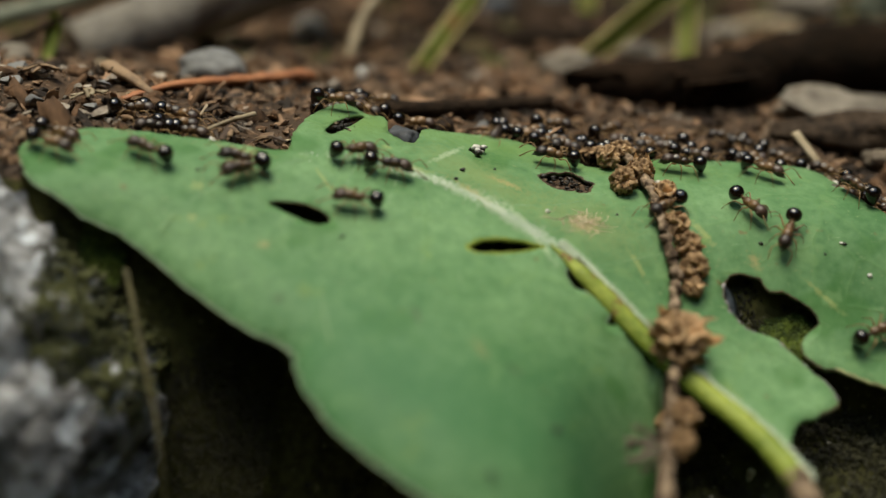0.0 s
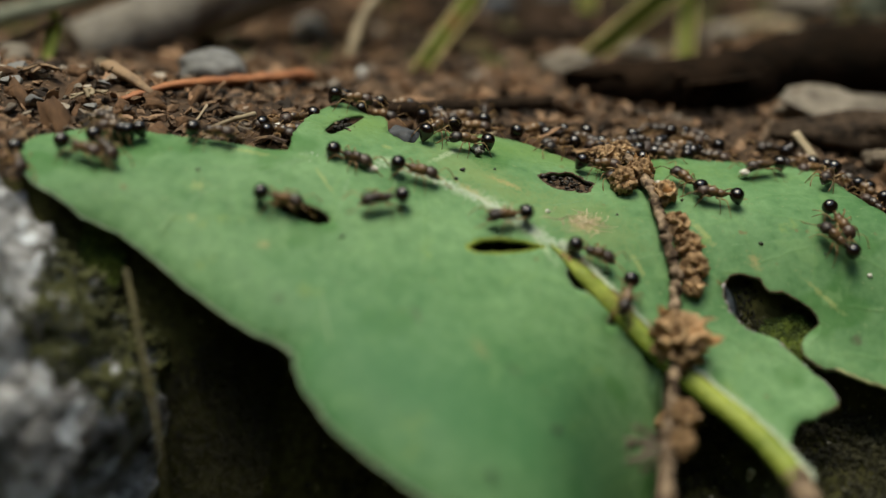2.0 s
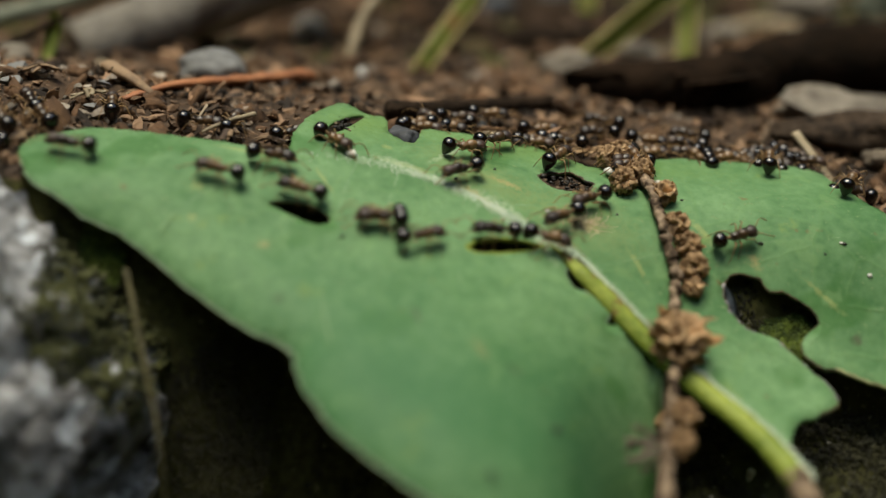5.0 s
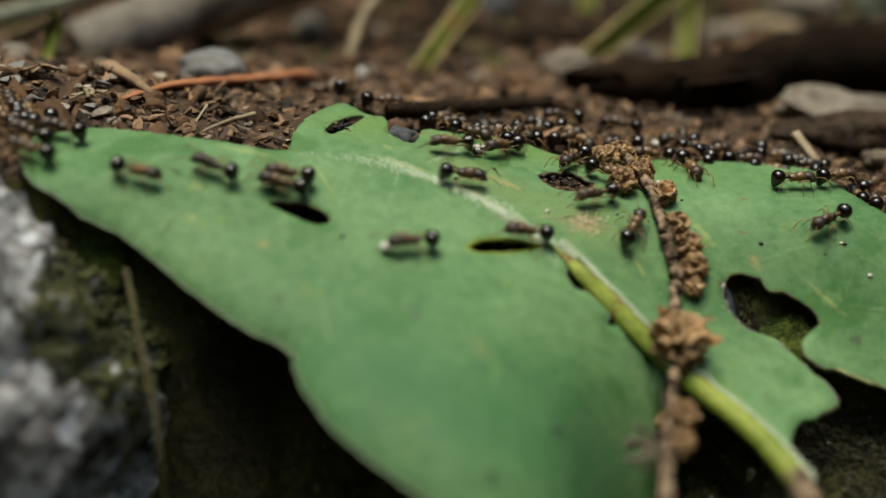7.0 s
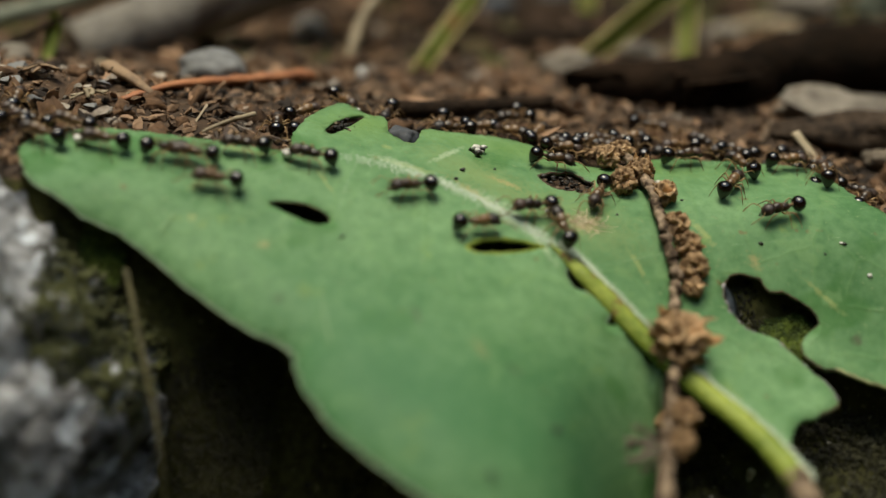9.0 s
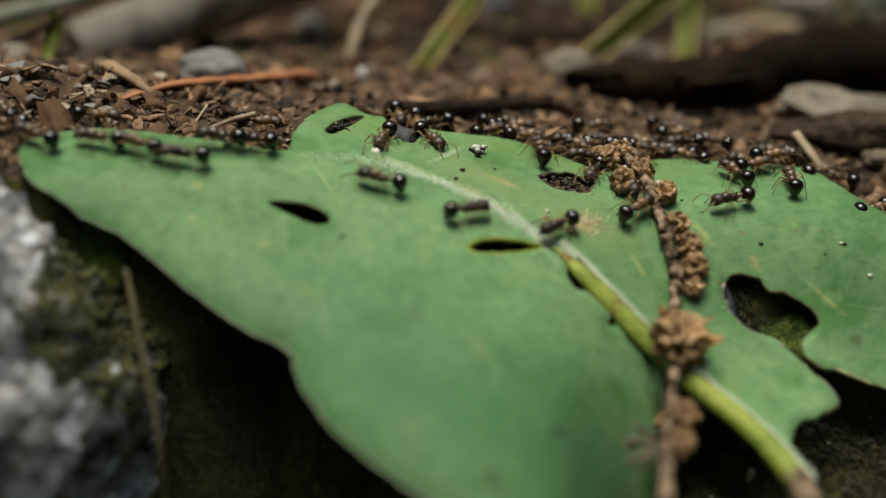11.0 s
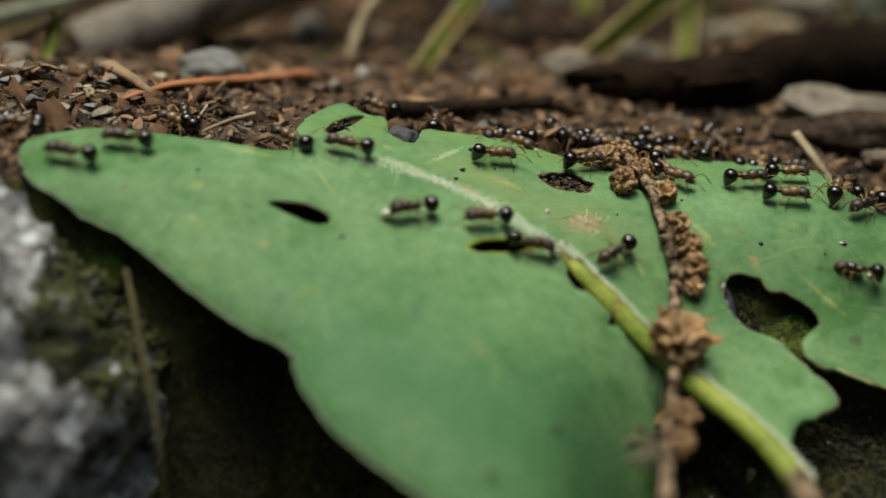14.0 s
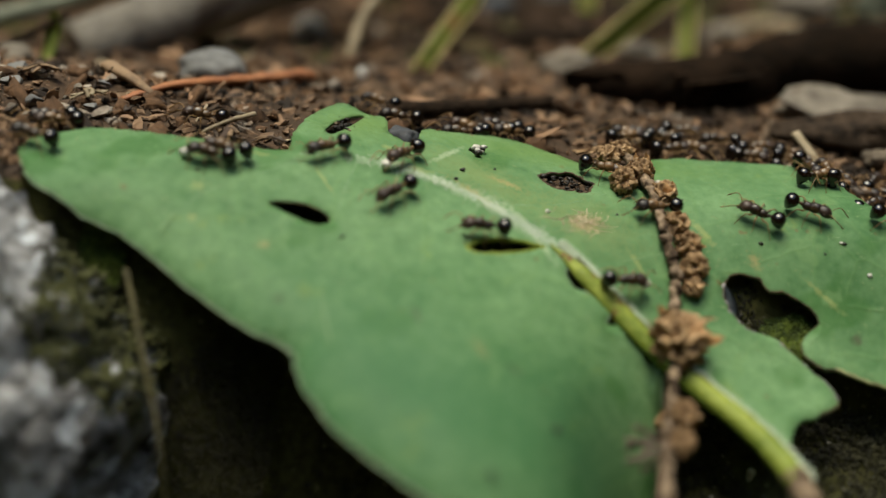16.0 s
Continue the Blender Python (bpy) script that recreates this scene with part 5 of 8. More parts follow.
def motions():
    rng = random.Random(21)
    for n, ant in enumerate(CROWD):
        s, off, rows = rng.uniform(0.55, 0.95), rng.uniform(-0.3, 4.2) * (0.4 if n % 2 else 1), []
        way = rng.choice((-1, 1))
        heading, t = None, 0.0
        while True:
            x, y = crowd_row(rng, t, s, off)
            base = (0 if way > 0 else 180) + rng.uniform(-55, 55)
            if heading is not None:
                base = heading + max(-80, min(80, (base - heading + 180) % 360 - 180))
            heading = base
            rows.append((t, x, y, heading))
            if t >= 16:
                break
            step = rng.choice((0.4, 0.6, 0.9))
            t = min(16.0, t + step)
            s += way * rng.choice((0.0, 0.01, 0.02, 0.035)) * step * 2
            off = max(-0.4, min(5.5, off + rng.uniform(-0.6, 0.6)))
            if s > 0.97 or s < 0.52 or rng.random() < 0.06:
                way = -way
        trot(ant, rows, False)
    trot(ANTS[0], [
        (0, -6.3, 82.1, 28), (0.5, -3.3, 83.5, 22), (0.8, -1.6, 83.3, -10), (1, -0.7, 82.5, -10), (1.25, -1.3, 83.6, 36), (1.5, -1.9, 84.7, 82), (2, -0.8,
        87.6, 71), (2.5, -0.8, 87.2, 71), (2.9, -1.7, 85.7, 98), (3.64, -1.6, 91.8, 81), (4.06, 0.4, 90.7, 4), (4.49, 3.1, 90.9, -7), (4.92, 6, 89.7, -11),
        (5.34, 10.2, 89.7, 0), (5.77, 12.2, 89.8, -6), (6.2, 13.1, 88.5, -53), (6.6, 13.6, 85.8, -85), (6.9, 12.4, 83.5, -116), (7, 10.6, 82, -145), (7.5,
        3.5, 78.4, -165), (8, -4.4, 78.6, -182), (8.5, -9.7, 79.2, -184), (9, -16.7, 79.7, -189), (9.2, -19.6, 80.9, -190), (11.3, -23.8, 81, -190), (11.5,
        -24.2, 81.2, -190), (12, -24.4, 80.5, -150), (12.5, -27.6, 79, -177), (13, -29.9, 81.6, -234), (13.52, -30.5, 85, -245), (13.77, -31.1, 84.3, -204),
        (14.01, -31.7, 83.5, -163), (14.51, -34.3, 83, -176), (15.01, -37.1, 83.6, -184), (15.5, -39.6, 83.3, -175), (16, -40.6, 83.1, -175)])
    trot(ANTS[1], [
        (0, -3.9, 81, -5), (0.5, -2, 81.2, 16), (0.8, 0.5, 82.8, 23), (1, 1.4, 83.1, 40), (1.3, 3, 86.1, 70), (1.5, 4.2, 93.5, 88), (2.08, 3, 93.7, 88),
        (2.19, 2.9, 92.9, 146), (2.3, 2.8, 92.1, 205), (2.41, 2.8, 91.3, 263), (2.8, 2, 85, 257), (3, 0.2, 82.7, 231), (3.5, -4.4, 78.4, 213), (4, -10, 76.8,
        190), (4.2, -12.5, 77.6, 171), (4.6, -18, 78.4, 171), (5, -24.9, 79.6, 168), (5.3, -30.1, 81.4, 141), (5.82, -30.4, 85.5, 110), (6.3, -30.7, 84.9,
        110), (6.79, -30.5, 85.4, 110), (7.27, -31.1, 85.8, 110), (7.76, -31.7, 85.7, 110), (8.24, -32.8, 85.4, 110), (8.73, -33.6, 85.5, 110), (8.97, -34.2,
        84.1, 158), (9.21, -34.7, 82.8, 207), (9.7, -36.5, 82.8, 207), (10.18, -36.8, 82.9, 207), (10.67, -38.4, 83.3, 179), (11.15, -39.6, 83.6, 170),
        (11.64, -40.9, 83.9, 170), (12.12, -41.8, 84.3, 170), (12.61, -42.7, 84.4, 170), (13.09, -43.5, 84.5, 170), (13.58, -44.6, 83.6, 170), (14.06, -45.2,
        84.6, 170), (14.55, -45.7, 84.1, 170), (15.03, -46.4, 83.7, 170), (15.52, -46.6, 84.2, 170), (16, -47, 84.1, 170)])
    trot(ANTS[2], [
        (0, -5.6, 76.2, -179), (0.5, -8.3, 76.5, -194), (0.8, -11.6, 78.3, -204), (1, -13.1, 78.7, -197), (1.5, -15.6, 79.5, -204), (2, -22.2, 82.4, -182),
        (2.4, -26.6, 79.4, -171), (3, -30.2, 81.8, -220), (3.48, -30.5, 84.3, -246), (3.96, -31, 84.7, -246), (4.44, -30.3, 83.8, -246), (4.92, -30.8, 84.1,
        -246), (5.41, -31.9, 83.9, -246), (5.89, -31.8, 84.5, -246), (6.37, -33.1, 84.1, -246), (6.85, -33.8, 84.1, -246), (7.33, -34.3, 84.2, -246), (7.81,
        -34.4, 83.6, -246), (8.3, -35.8, 82.2, -177), (8.78, -37.6, 82.4, -176), (9.26, -38.6, 82, -176), (9.74, -39.1, 82.5, -176), (10.22, -40.3, 81.8,
        -176), (10.7, -40.5, 82.2, -176), (11.18, -41.3, 82.9, -176), (11.67, -42.7, 82.5, -176), (12.15, -43.4, 82.7, -176), (12.63, -44.1, 82.6, -176),
        (13.11, -44.8, 83.1, -176), (13.59, -45.5, 82.5, -176), (14.07, -45.8, 82.3, -176), (14.56, -46.7, 83.2, -176), (15.04, -46.8, 82.7, -176), (15.52,
        -47.5, 82.6, -176), (16, -47, 82.7, -176)])
    trot(ANTS[3], [
        (0, -13.1, 78.5, -141), (0.5, -15, 76.8, -135), (0.8, -15, 76.5, -135), (1, -15.9, 77.3, -191), (1.5, -17.7, 78.3, -214), (2, -23, 83, -239), (2.63,
        -22.6, 88, -263), (3.12, -23.2, 88.1, -263), (3.62, -22.8, 87.5, -263), (4.11, -23.3, 87.9, -263), (4.61, -23.9, 87.8, -263), (5.1, -24.5, 88, -263),
        (5.6, -26, 86.9, -263), (6.09, -26.3, 87.6, -263), (6.34, -27.3, 86.2, -203), (6.59, -28.4, 84.9, -143), (7.09, -29.1, 84.3, -143), (7.58, -30.7,
        84.2, -170), (8.08, -31.9, 84.3, -170), (8.57, -33.2, 83.8, -170), (9.07, -34.1, 83.1, -170), (9.56, -35.6, 83.9, -176), (10.06, -37.1, 82.8, -162),
        (10.55, -38, 83.3, -187), (11.05, -39.9, 83.4, -179), (11.54, -40.6, 83.1, -179), (12.04, -42.1, 83.4, -179), (12.53, -42.7, 83.6, -179), (13.03,
        -43.7, 83.3, -179), (13.52, -45, 83.9, -179), (14.02, -45.2, 83.7, -179), (14.51, -46.5, 83.3, -179), (15.01, -46.6, 83.5, -179), (15.5, -46.6, 84.2,
        -179), (16, -47.1, 83.8, -179)])
    trot(ANTS[4], [
        (0, -26.3, 79.5, -33), (0.5, -24.1, 78.4, -17), (0.8, -19.5, 78, -9), (1, -18.4, 77.6, -9), (1.5, -18.3, 77.1, -15), (2, -10.6, 75.3, -19), (2.5,
        -7.8, 73.2, -32), (3, -3.8, 71.3, -11), (3.5, -0.7, 73.1, 43), (4, 1.1, 77.5, 64), (4.1, 1.5, 77.1, 14), (4.2, 1.9, 76.7, -36), (4.7, 4.4, 74, -27),
        (5.3, 8.4, 73.8, -12), (5.9, 10.7, 72.5, -37), (6.3, 10.8, 71.5, -37), (6.4, 11.1, 73, 15), (6.5, 11.3, 74.4, 66), (7, 12.5, 77.8, 68), (7.5, 14.8,
        81.9, 42), (8, 17.5, 80.6, -9), (8.5, 19.6, 81.1, 41), (9, 20.7, 85, 67), (9.2, 21.5, 85.5, 40), (10, 24.3, 87.5, 40), (10.7, 23.6, 88.2, 40), (11.3,
        22.7, 87.9, 40), (11.5, 23.5, 87.1, 9), (12, 26.2, 87.9, 12), (12.5, 27.1, 88, 12), (13, 27.4, 87.4, 12), (13.5, 27, 87.7, 12), (14, 25.3, 87.2, 12),
        (14.5, 26.5, 84.6, -41), (15, 28.6, 83.4, -36), (15.5, 29.9, 82.2, -40), (16, 31.2, 81.2, -37)])
    trot(ANTS[5], [
        (0, -19.7, 79.7, 143), (0.4, -23.9, 82.4, 163), (1, -28.1, 81.1, 212), (1.75, -28.2, 79.3, 267), (2.5, -28.4, 77.6, 322), (3, -21.8, 78, 344), (3.5,
        -16.3, 74.3, 338), (4, -11.7, 74, 345), (4.2, -8.1, 72.2, 341), (4.7, -3.6, 71.7, 366), (5.3, 0.6, 74.2, 406), (5.9, 4.2, 81.3, 419), (6.3, 7, 85.5,
        420), (6.5, 7.2, 86.8, 430), (7, 9.3, 91.5, 412), (7.5, 11.1, 91.2, 412), (10.9, 8, 88.4, 412), (11.03, 6.5, 86.8, 471), (11.17, 5.1, 85.2, 529),
        (11.3, 3.7, 83.6, 588), (11.5, 0.3, 80.1, 576), (12, -6.1, 77.3, 552), (12.5, -11.9, 78.4, 524), (13, -18.7, 81.3, 533), (13.5, -28.3, 80.3, 529),
        (14.17, -29.6, 84.2, 492), (14.63, -31.3, 83.2, 548), (15.08, -33.6, 82.6, 558), (15.54, -36.7, 81.4, 552), (16, -37.7, 82.4, 520)])
    trot(ANTS[6], [
        (0, -13.4, 79.5, 166), (0.4, -15.6, 80, 167), (0.8, -17.9, 80.6, 163), (1.2, -20.8, 81.8, 158), (1.6, -23.8, 83.1, 158), (2.23, -21.4, 82.7, 100),
        (2.87, -19, 82.4, 41), (3.5, -16.7, 82, -17), (4, -14.2, 79.8, -29), (4.2, -13.6, 80.5, -9), (6.3, -8.4, 79.2, -12), (6.5, -7.4, 79.4, 7), (6.8, -2.8,
        80.4, 12), (7, 1.2, 81.4, 10), (7.5, 3.6, 82.1, 45), (8, 3.6, 85.2, 71), (8.3, 5.3, 88.3, 72), (8.75, 6.1, 91.5, 48), (9.1, 8.6, 90, -12), (9.45,
        11.5, 89.5, -8), (9.8, 13.2, 88.8, -43), (10.2, 13.3, 85.8, -99), (10.7, 10.8, 81.2, -120), (11, 7.4, 76.5, -131), (11.3, 4.5, 75, -154), (11.5, 2.2,
        74.5, -163), (12, -2.8, 73.2, -176), (12.5, -6.6, 74.7, -205), (13, -10.6, 77.2, -197), (13.5, -17.7, 77.6, -185), (14, -24.6, 78.4, -190), (14.5,
        -26.3, 79.6, -206), (15, -28.1, 80.3, -206), (15.5, -27.8, 80.5, -206), (16, -27.6, 80.4, -206)])
    trot(ANTS[7], [
        (0, 8.2, 86.8, 174), (0.5, 5.4, 87.1, 175), (0.8, 4, 87.1, 180), (1, 2.9, 87.2, 168), (1.5, 2.3, 87.7, 168), (1.7, 1.9, 87.1, 168), (2.3, 1.9, 85.9,
        234), (2.5, 1.1, 84.1, 241), (2.8, -1, 80.6, 239), (3, -2.9, 78.1, 220), (3.5, -7.9, 76.1, 182), (4, -17.8, 78.5, 167), (4.2, -21.5, 79.3, 172), (4.5,
        -26.8, 79.6, 172), (4.8, -31, 80.7, 172), (6.3, -28.3, 79.7, 172), (6.37, -27.2, 79.5, 228), (6.43, -26.1, 79.3, 283), (6.5, -25, 79.1, 339), (7, -20,
        76.8, 340), (7.5, -11.7, 74.3, 345), (8, -7.6, 73.7, 355), (8.5, -0.5, 73.7, 365), (9, 2, 75, 385), (9.2, 3.1, 75.3, 366), (9.8, 6.4, 75.2, 369),
        (10.5, 10.4, 77, 394), (11, 13.2, 80.7, 413), (11.3, 14.4, 83, 416), (11.5, 16.2, 85.1, 412), (12, 17.4, 86.8, 412), (12.5, 17, 87.2, 412), (12.75,
        17.2, 85.7, 361), (13, 17.4, 84.3, 310), (13.5, 21, 82, 350), (14, 24.4, 83.8, 354), (14.5, 28.5, 81.1, 346), (14.9, 32, 82.2, 365), (15.3, 35, 82,
        365), (15.65, 36.1, 82, 337), (16, 36.5, 80.2, 301)])
    trot(ANTS[8], [
        (0, 15.5, 81.5, -130), (0.5, 12.5, 77.6, -121), (0.8, 11.7, 74.2, -106), (1, 11.7, 73, -96), (1.5, 11.5, 71.3, -100), (2, 10.5, 67.4, -106), (2.5,
        9.8, 66.1, -113), (3, 9.1, 64.4, -113), (3.3, 8.7, 63.6, -113), (3.7, 9.8, 63.4, -113), (5.2, 11.1, 63, -113), (6.5, 9.6, 63.6, -113), (7.17, 8.5, 65.8, -171), (7.33, 8.8, 66.8, -230), (7.5, 9.1, 67.7, -288), (7.6, 9.6, 69.5, -279), (8, 9.7, 74.5, -262), (8.5, 8.3, 76, -262),
        (9, 7.5, 75.3, -262), (9.2, 6.4, 74.6, -216), (9.8, 4.4, 76.4, -208), (10.5, -0.4, 77.9, -198), (11, -4.2, 78.9, -196), (11.3, -6.1, 79.4, -195),
        (11.5, -7.4, 80, -211), (12, -9.7, 82.2, -224), (12.4, -10.8, 83.6, -224), (15, -10.3, 83.3, -224), (15.25, -8.1, 83.7, -280), (15.5, -5.9, 84.1,
        -337), (15.7, -5.2, 84.4, -337), (15.85, -6.6, 83.3, -415), (16, -8, 82.1, -493)])
    trot(ANTS[9], [
        (0, 17.7, 87.8, 169), (0.5, 17.9, 86.6, 169), (0.8, 17.6, 86.4, 169), (1, 15.9, 87.3, 152), (1.3, 14.4, 88.4, 152), (3.4, 12.2, 87.2, 152), (3.55,
        11.5, 84.9, 193), (3.7, 10.9, 82.6, 235), (4, 6.9, 78.1, 230), (4.2, 5.6, 76.8, 215), (4.7, -0.5, 73.8, 192), (5.2, -6.2, 75.1, 166), (5.6, -11.5,
        77.2, 161), (6, -15.7, 78.5, 165), (6.3, -19.6, 79.3, 169), (6.5, -21.9, 79.5, 175), (6.9, -27.5, 80.3, 151), (7.63, -28.9, 84.4, 120), (8.12, -29.6,
        84.9, 120), (8.61, -29.2, 84.8, 120), (9.11, -30.4, 84.4, 120), (9.6, -30.9, 83.3, 120), (10.09, -32.8, 82.9, 181), (10.58, -34.2, 82, 198), (11.08,
        -36, 81.6, 196), (11.57, -37.6, 81.3, 184), (12.06, -38.9, 81.7, 178), (12.55, -40.1, 81.7, 167), (13.05, -41.5, 82.7, 157), (13.54, -42.9, 82.6,
        181), (14.03, -44.2, 82.3, 182), (14.52, -46.1, 82.4, 186), (15.02, -46.7, 81.9, 186), (15.51, -46.7, 82.2, 186), (16, -47, 82.2, 186)])
    trot(ANTS[10], [
        (0, 21.3, 82.2, -70), (0.5, 22, 81, -55), (0.8, 23.6, 79.8, -43), (0.9, 23.4, 80.6, 20), (1, 23.1, 81.4, 83), (1.5, 22.3, 83.1, 133), (2, 19.5, 83.3,
        164), (2.5, 17.5, 83.4, 189), (3, 16.2, 82.1, 203), (3.5, 14.5, 82.4, 173), (3.8, 14.3, 83.9, 104), (5.4, 14.1, 88, 104), (5.6, 13.2, 83.9, 176),
        (5.8, 12.3, 79.8, 248), (6.3, 9.3, 75, 234), (6.5, 7.3, 74.2, 198), (7, 5.3, 74.7, 181), (7.5, -0.5, 74.4, 177), (8, -4.6, 75.5, 166), (8.5, -9.3,
        76.7, 172), (9, -14.7, 76.9, 173), (9.2, -18.7, 77.9, 165), (9.6, -24.9, 79.7, 162), (9.9, -29.9, 81.9, 144), (10.24, -29.6, 84.9, 70), (10.7, -26.8,
        85.1, 21), (11.16, -23.4, 86.1, 10), (11.62, -17.7, 86.3, -2), (12.08, -13.5, 85.3, -10), (12.54, -12.2, 84.7, -39), (13.1, -8.8, 81.3, -23), (13.5,
        -3.4, 81.9, 15), (14, 3.5, 85.4, 25), (14.5, 6.7, 87.2, 39), (15, 7.7, 88.3, 5), (15.5, 10.6, 86.4, -24), (16, 11.4, 86, -24)])
    trot(ANTS[11], [
        (0, 23.3, 79, -112), (0.8, 20.7, 73.6, -129), (1, 20.5, 75.4, -189), (1.2, 20.3, 77.3, -249), (1.5, 19.5, 79.5, -251), (2, 17.6, 85.1, -247), (2.5,
        15.7, 88.2, -247), (3.45, 14.2, 87.1, -189), (4.4, 12.8, 86, -131), (4.8, 10.2, 80.3, -127), (5.2, 5.3, 76.4, -145), (5.7, 0.3, 74.2, -156), (6.3,
        -3.3, 73.3, -178), (6.5, -5.3, 74.8, -205), (7, -10.5, 77, -200), (7.5, -19.1, 79.6, -198), (8, -22.3, 80.9, -199), (8.5, -25.4, 81.3, -177), (9,
        -27.2, 80.9, -213), (9.68, -28.6, 84.8, -242), (10.17, -28.8, 85, -242), (10.66, -30, 84.7, -242), (10.9, -30.4, 83.7, -193), (11.14, -30.8, 82.7,
        -143), (11.63, -32.7, 82, -172), (12.11, -34.8, 82.7, -176), (12.6, -37.4, 81.6, -171), (13.09, -39.2, 82.3, -186), (13.57, -41.1, 82, -172), (14.06,
        -42.7, 81.6, -176), (14.54, -45, 82, -183), (15.03, -46.3, 81.9, -183), (15.51, -46.3, 82.9, -183), (16, -47.1, 82.5, -183)])
    trot(ANTS[12], [
        (0, 23.6, 87.7, -49), (0.5, 26.6, 84, -59), (0.8, 26.7, 81.5, -84), (1, 26.6, 80.2, -84), (1.5, 27.4, 79.9, -84), (2, 27.1, 80.4, -84), (2.5, 27.3,
        80.9, -84), (3, 29.4, 79.6, -84), (3.17, 29.4, 80.4, -30), (3.33, 29.4, 81.3, 24), (3.5, 29.4, 82.1, 77), (4, 30.4, 84.9, 72), (4.2, 30.7, 85.6, 72),
        (5, 29.7, 86.3, 72), (5.35, 27.7, 85.8, 129), (5.7, 25.8, 85.3, 186), (6.3, 24.5, 84.8, 186), (6.4, 26.3, 85.6, 109), (6.5, 28.1, 86.3, 33), (7, 28.9,
        87.1, 33), (7.5, 29.5, 87.5, 33), (8, 29.4, 88.1, 33), (8.5, 28.6, 88.9, 33), (11.3, 31.1, 84.1, 33), (12, 31.8, 83.1, 32), (12.4, 34.8, 86.3, 26),
        (12.62, 33.8, 84.4, -35), (12.85, 32.8, 82.5, -97), (13.3, 34.1, 81.7, -48), (13.75, 35.6, 80.5, -52), (14.2, 36.6, 78.4, -57), (14.65, 38.1, 76.9,
        -41), (15.1, 39.5, 76.1, -49), (15.55, 40.1, 74.3, -49), (16, 40.6, 74.5, -49)])
    trot(ANTS[13], [
        (0, 25.9, 68.5, 40), (0.5, 26.5, 69.9, 81), (0.8, 25.9, 74.3, 94), (1, 26.9, 73.5, 36), (1.5, 27.9, 75.6, 80), (2, 26.4, 78, 110), (2.5, 24.4, 84.5,
        99), (3, 25.1, 88.7, 83), (3.5, 25.3, 89.5, 83), (4, 25.5, 89.3, 83), (4.2, 25.5, 89.5, 83), (5, 24.4, 89.2, 83), (5.7, 23, 88.8, 83), (6.3, 22.1,
        88.7, 83), (6.4, 22.8, 87.4, 23), (6.5, 23.6, 86.1, -36), (7, 25.5, 86.1, 13), (7.25, 25.2, 87.2, 62), (7.5, 24.9, 88.3, 110), (8, 23.1, 89.3, 110),
        (8.5, 22.5, 88.5, 110), (8.8, 22.3, 88.2, 110), (11.3, 21.4, 86.1, 110), (11.4, 22.4, 85.5, 54), (11.5, 23.4, 84.8, -2), (12, 28.6, 85, 1), (12.5,
        27.9, 84.9, 1), (13, 27.9, 84.8, 1), (13.5, 28.6, 84.6, 1), (14, 28.3, 85, 75), (14.5, 28.5, 89.2, 93), (15, 27.8, 88.9, 93), (15.5, 28, 88.2, 93),
        (16, 28.5, 88, 93)])
    trot(ANTS[14], [
        (0, 30.1, 85.3, 109), (0.5, 29.1, 87.8, 112), (0.8, 28.9, 89.4, 83), (1, 30.6, 93.2, 68), (1.17, 30.3, 92.4, 9), (1.33, 30.1, 91.6, -50), (1.5, 29.8,
        90.8, -109), (2, 28.5, 87.4, -109), (2.17, 29.1, 89.4, -168), (2.33, 29.7, 91.3, -228), (2.5, 30.3, 93.2, -287), (2.75, 29.9, 92.4, -209), (3, 29.4,
        91.6, -132), (3.35, 27.3, 89.7, -149), (3.85, 26.1, 90.8, -187), (4.34, 23.9, 90.7, -184), (4.84, 20.3, 91, -179), (5.34, 16, 90.2, -171), (5.83,
        12.6, 89.7, -171), (6.33, 10, 89.3, -173), (6.83, 9.6, 88.5, -119), (7.3, 8.9, 85.4, -118), (7.4, 8.1, 85.9, -159), (7.5, 7.4, 86.4, -199), (8, 5.8,
        86.7, -151), (8.5, 4.1, 83.3, -134), (9, -2.1, 78.7, -150), (9.2, -4.6, 79.1, -175), (9.7, -10.2, 78.5, -180), (10.2, -16.3, 79.3, -187), (10.6,
        -23.3, 80.2, -183), (11, -27.5, 80.4, -216), (11.73, -28.9, 85.6, -242), (12.2, -29.7, 85.4, -242), (12.68, -31.1, 83.1, -163), (13.15, -33.5, 83.6,
        -184), (13.63, -35.6, 83.7, -180), (14.1, -38.7, 83.4, -171), (14.58, -40.8, 82.7, -171), (15.05, -43.2, 83, -190), (15.53, -44.4, 83.7, -190), (16,
        -45.2, 83.5, -190)])
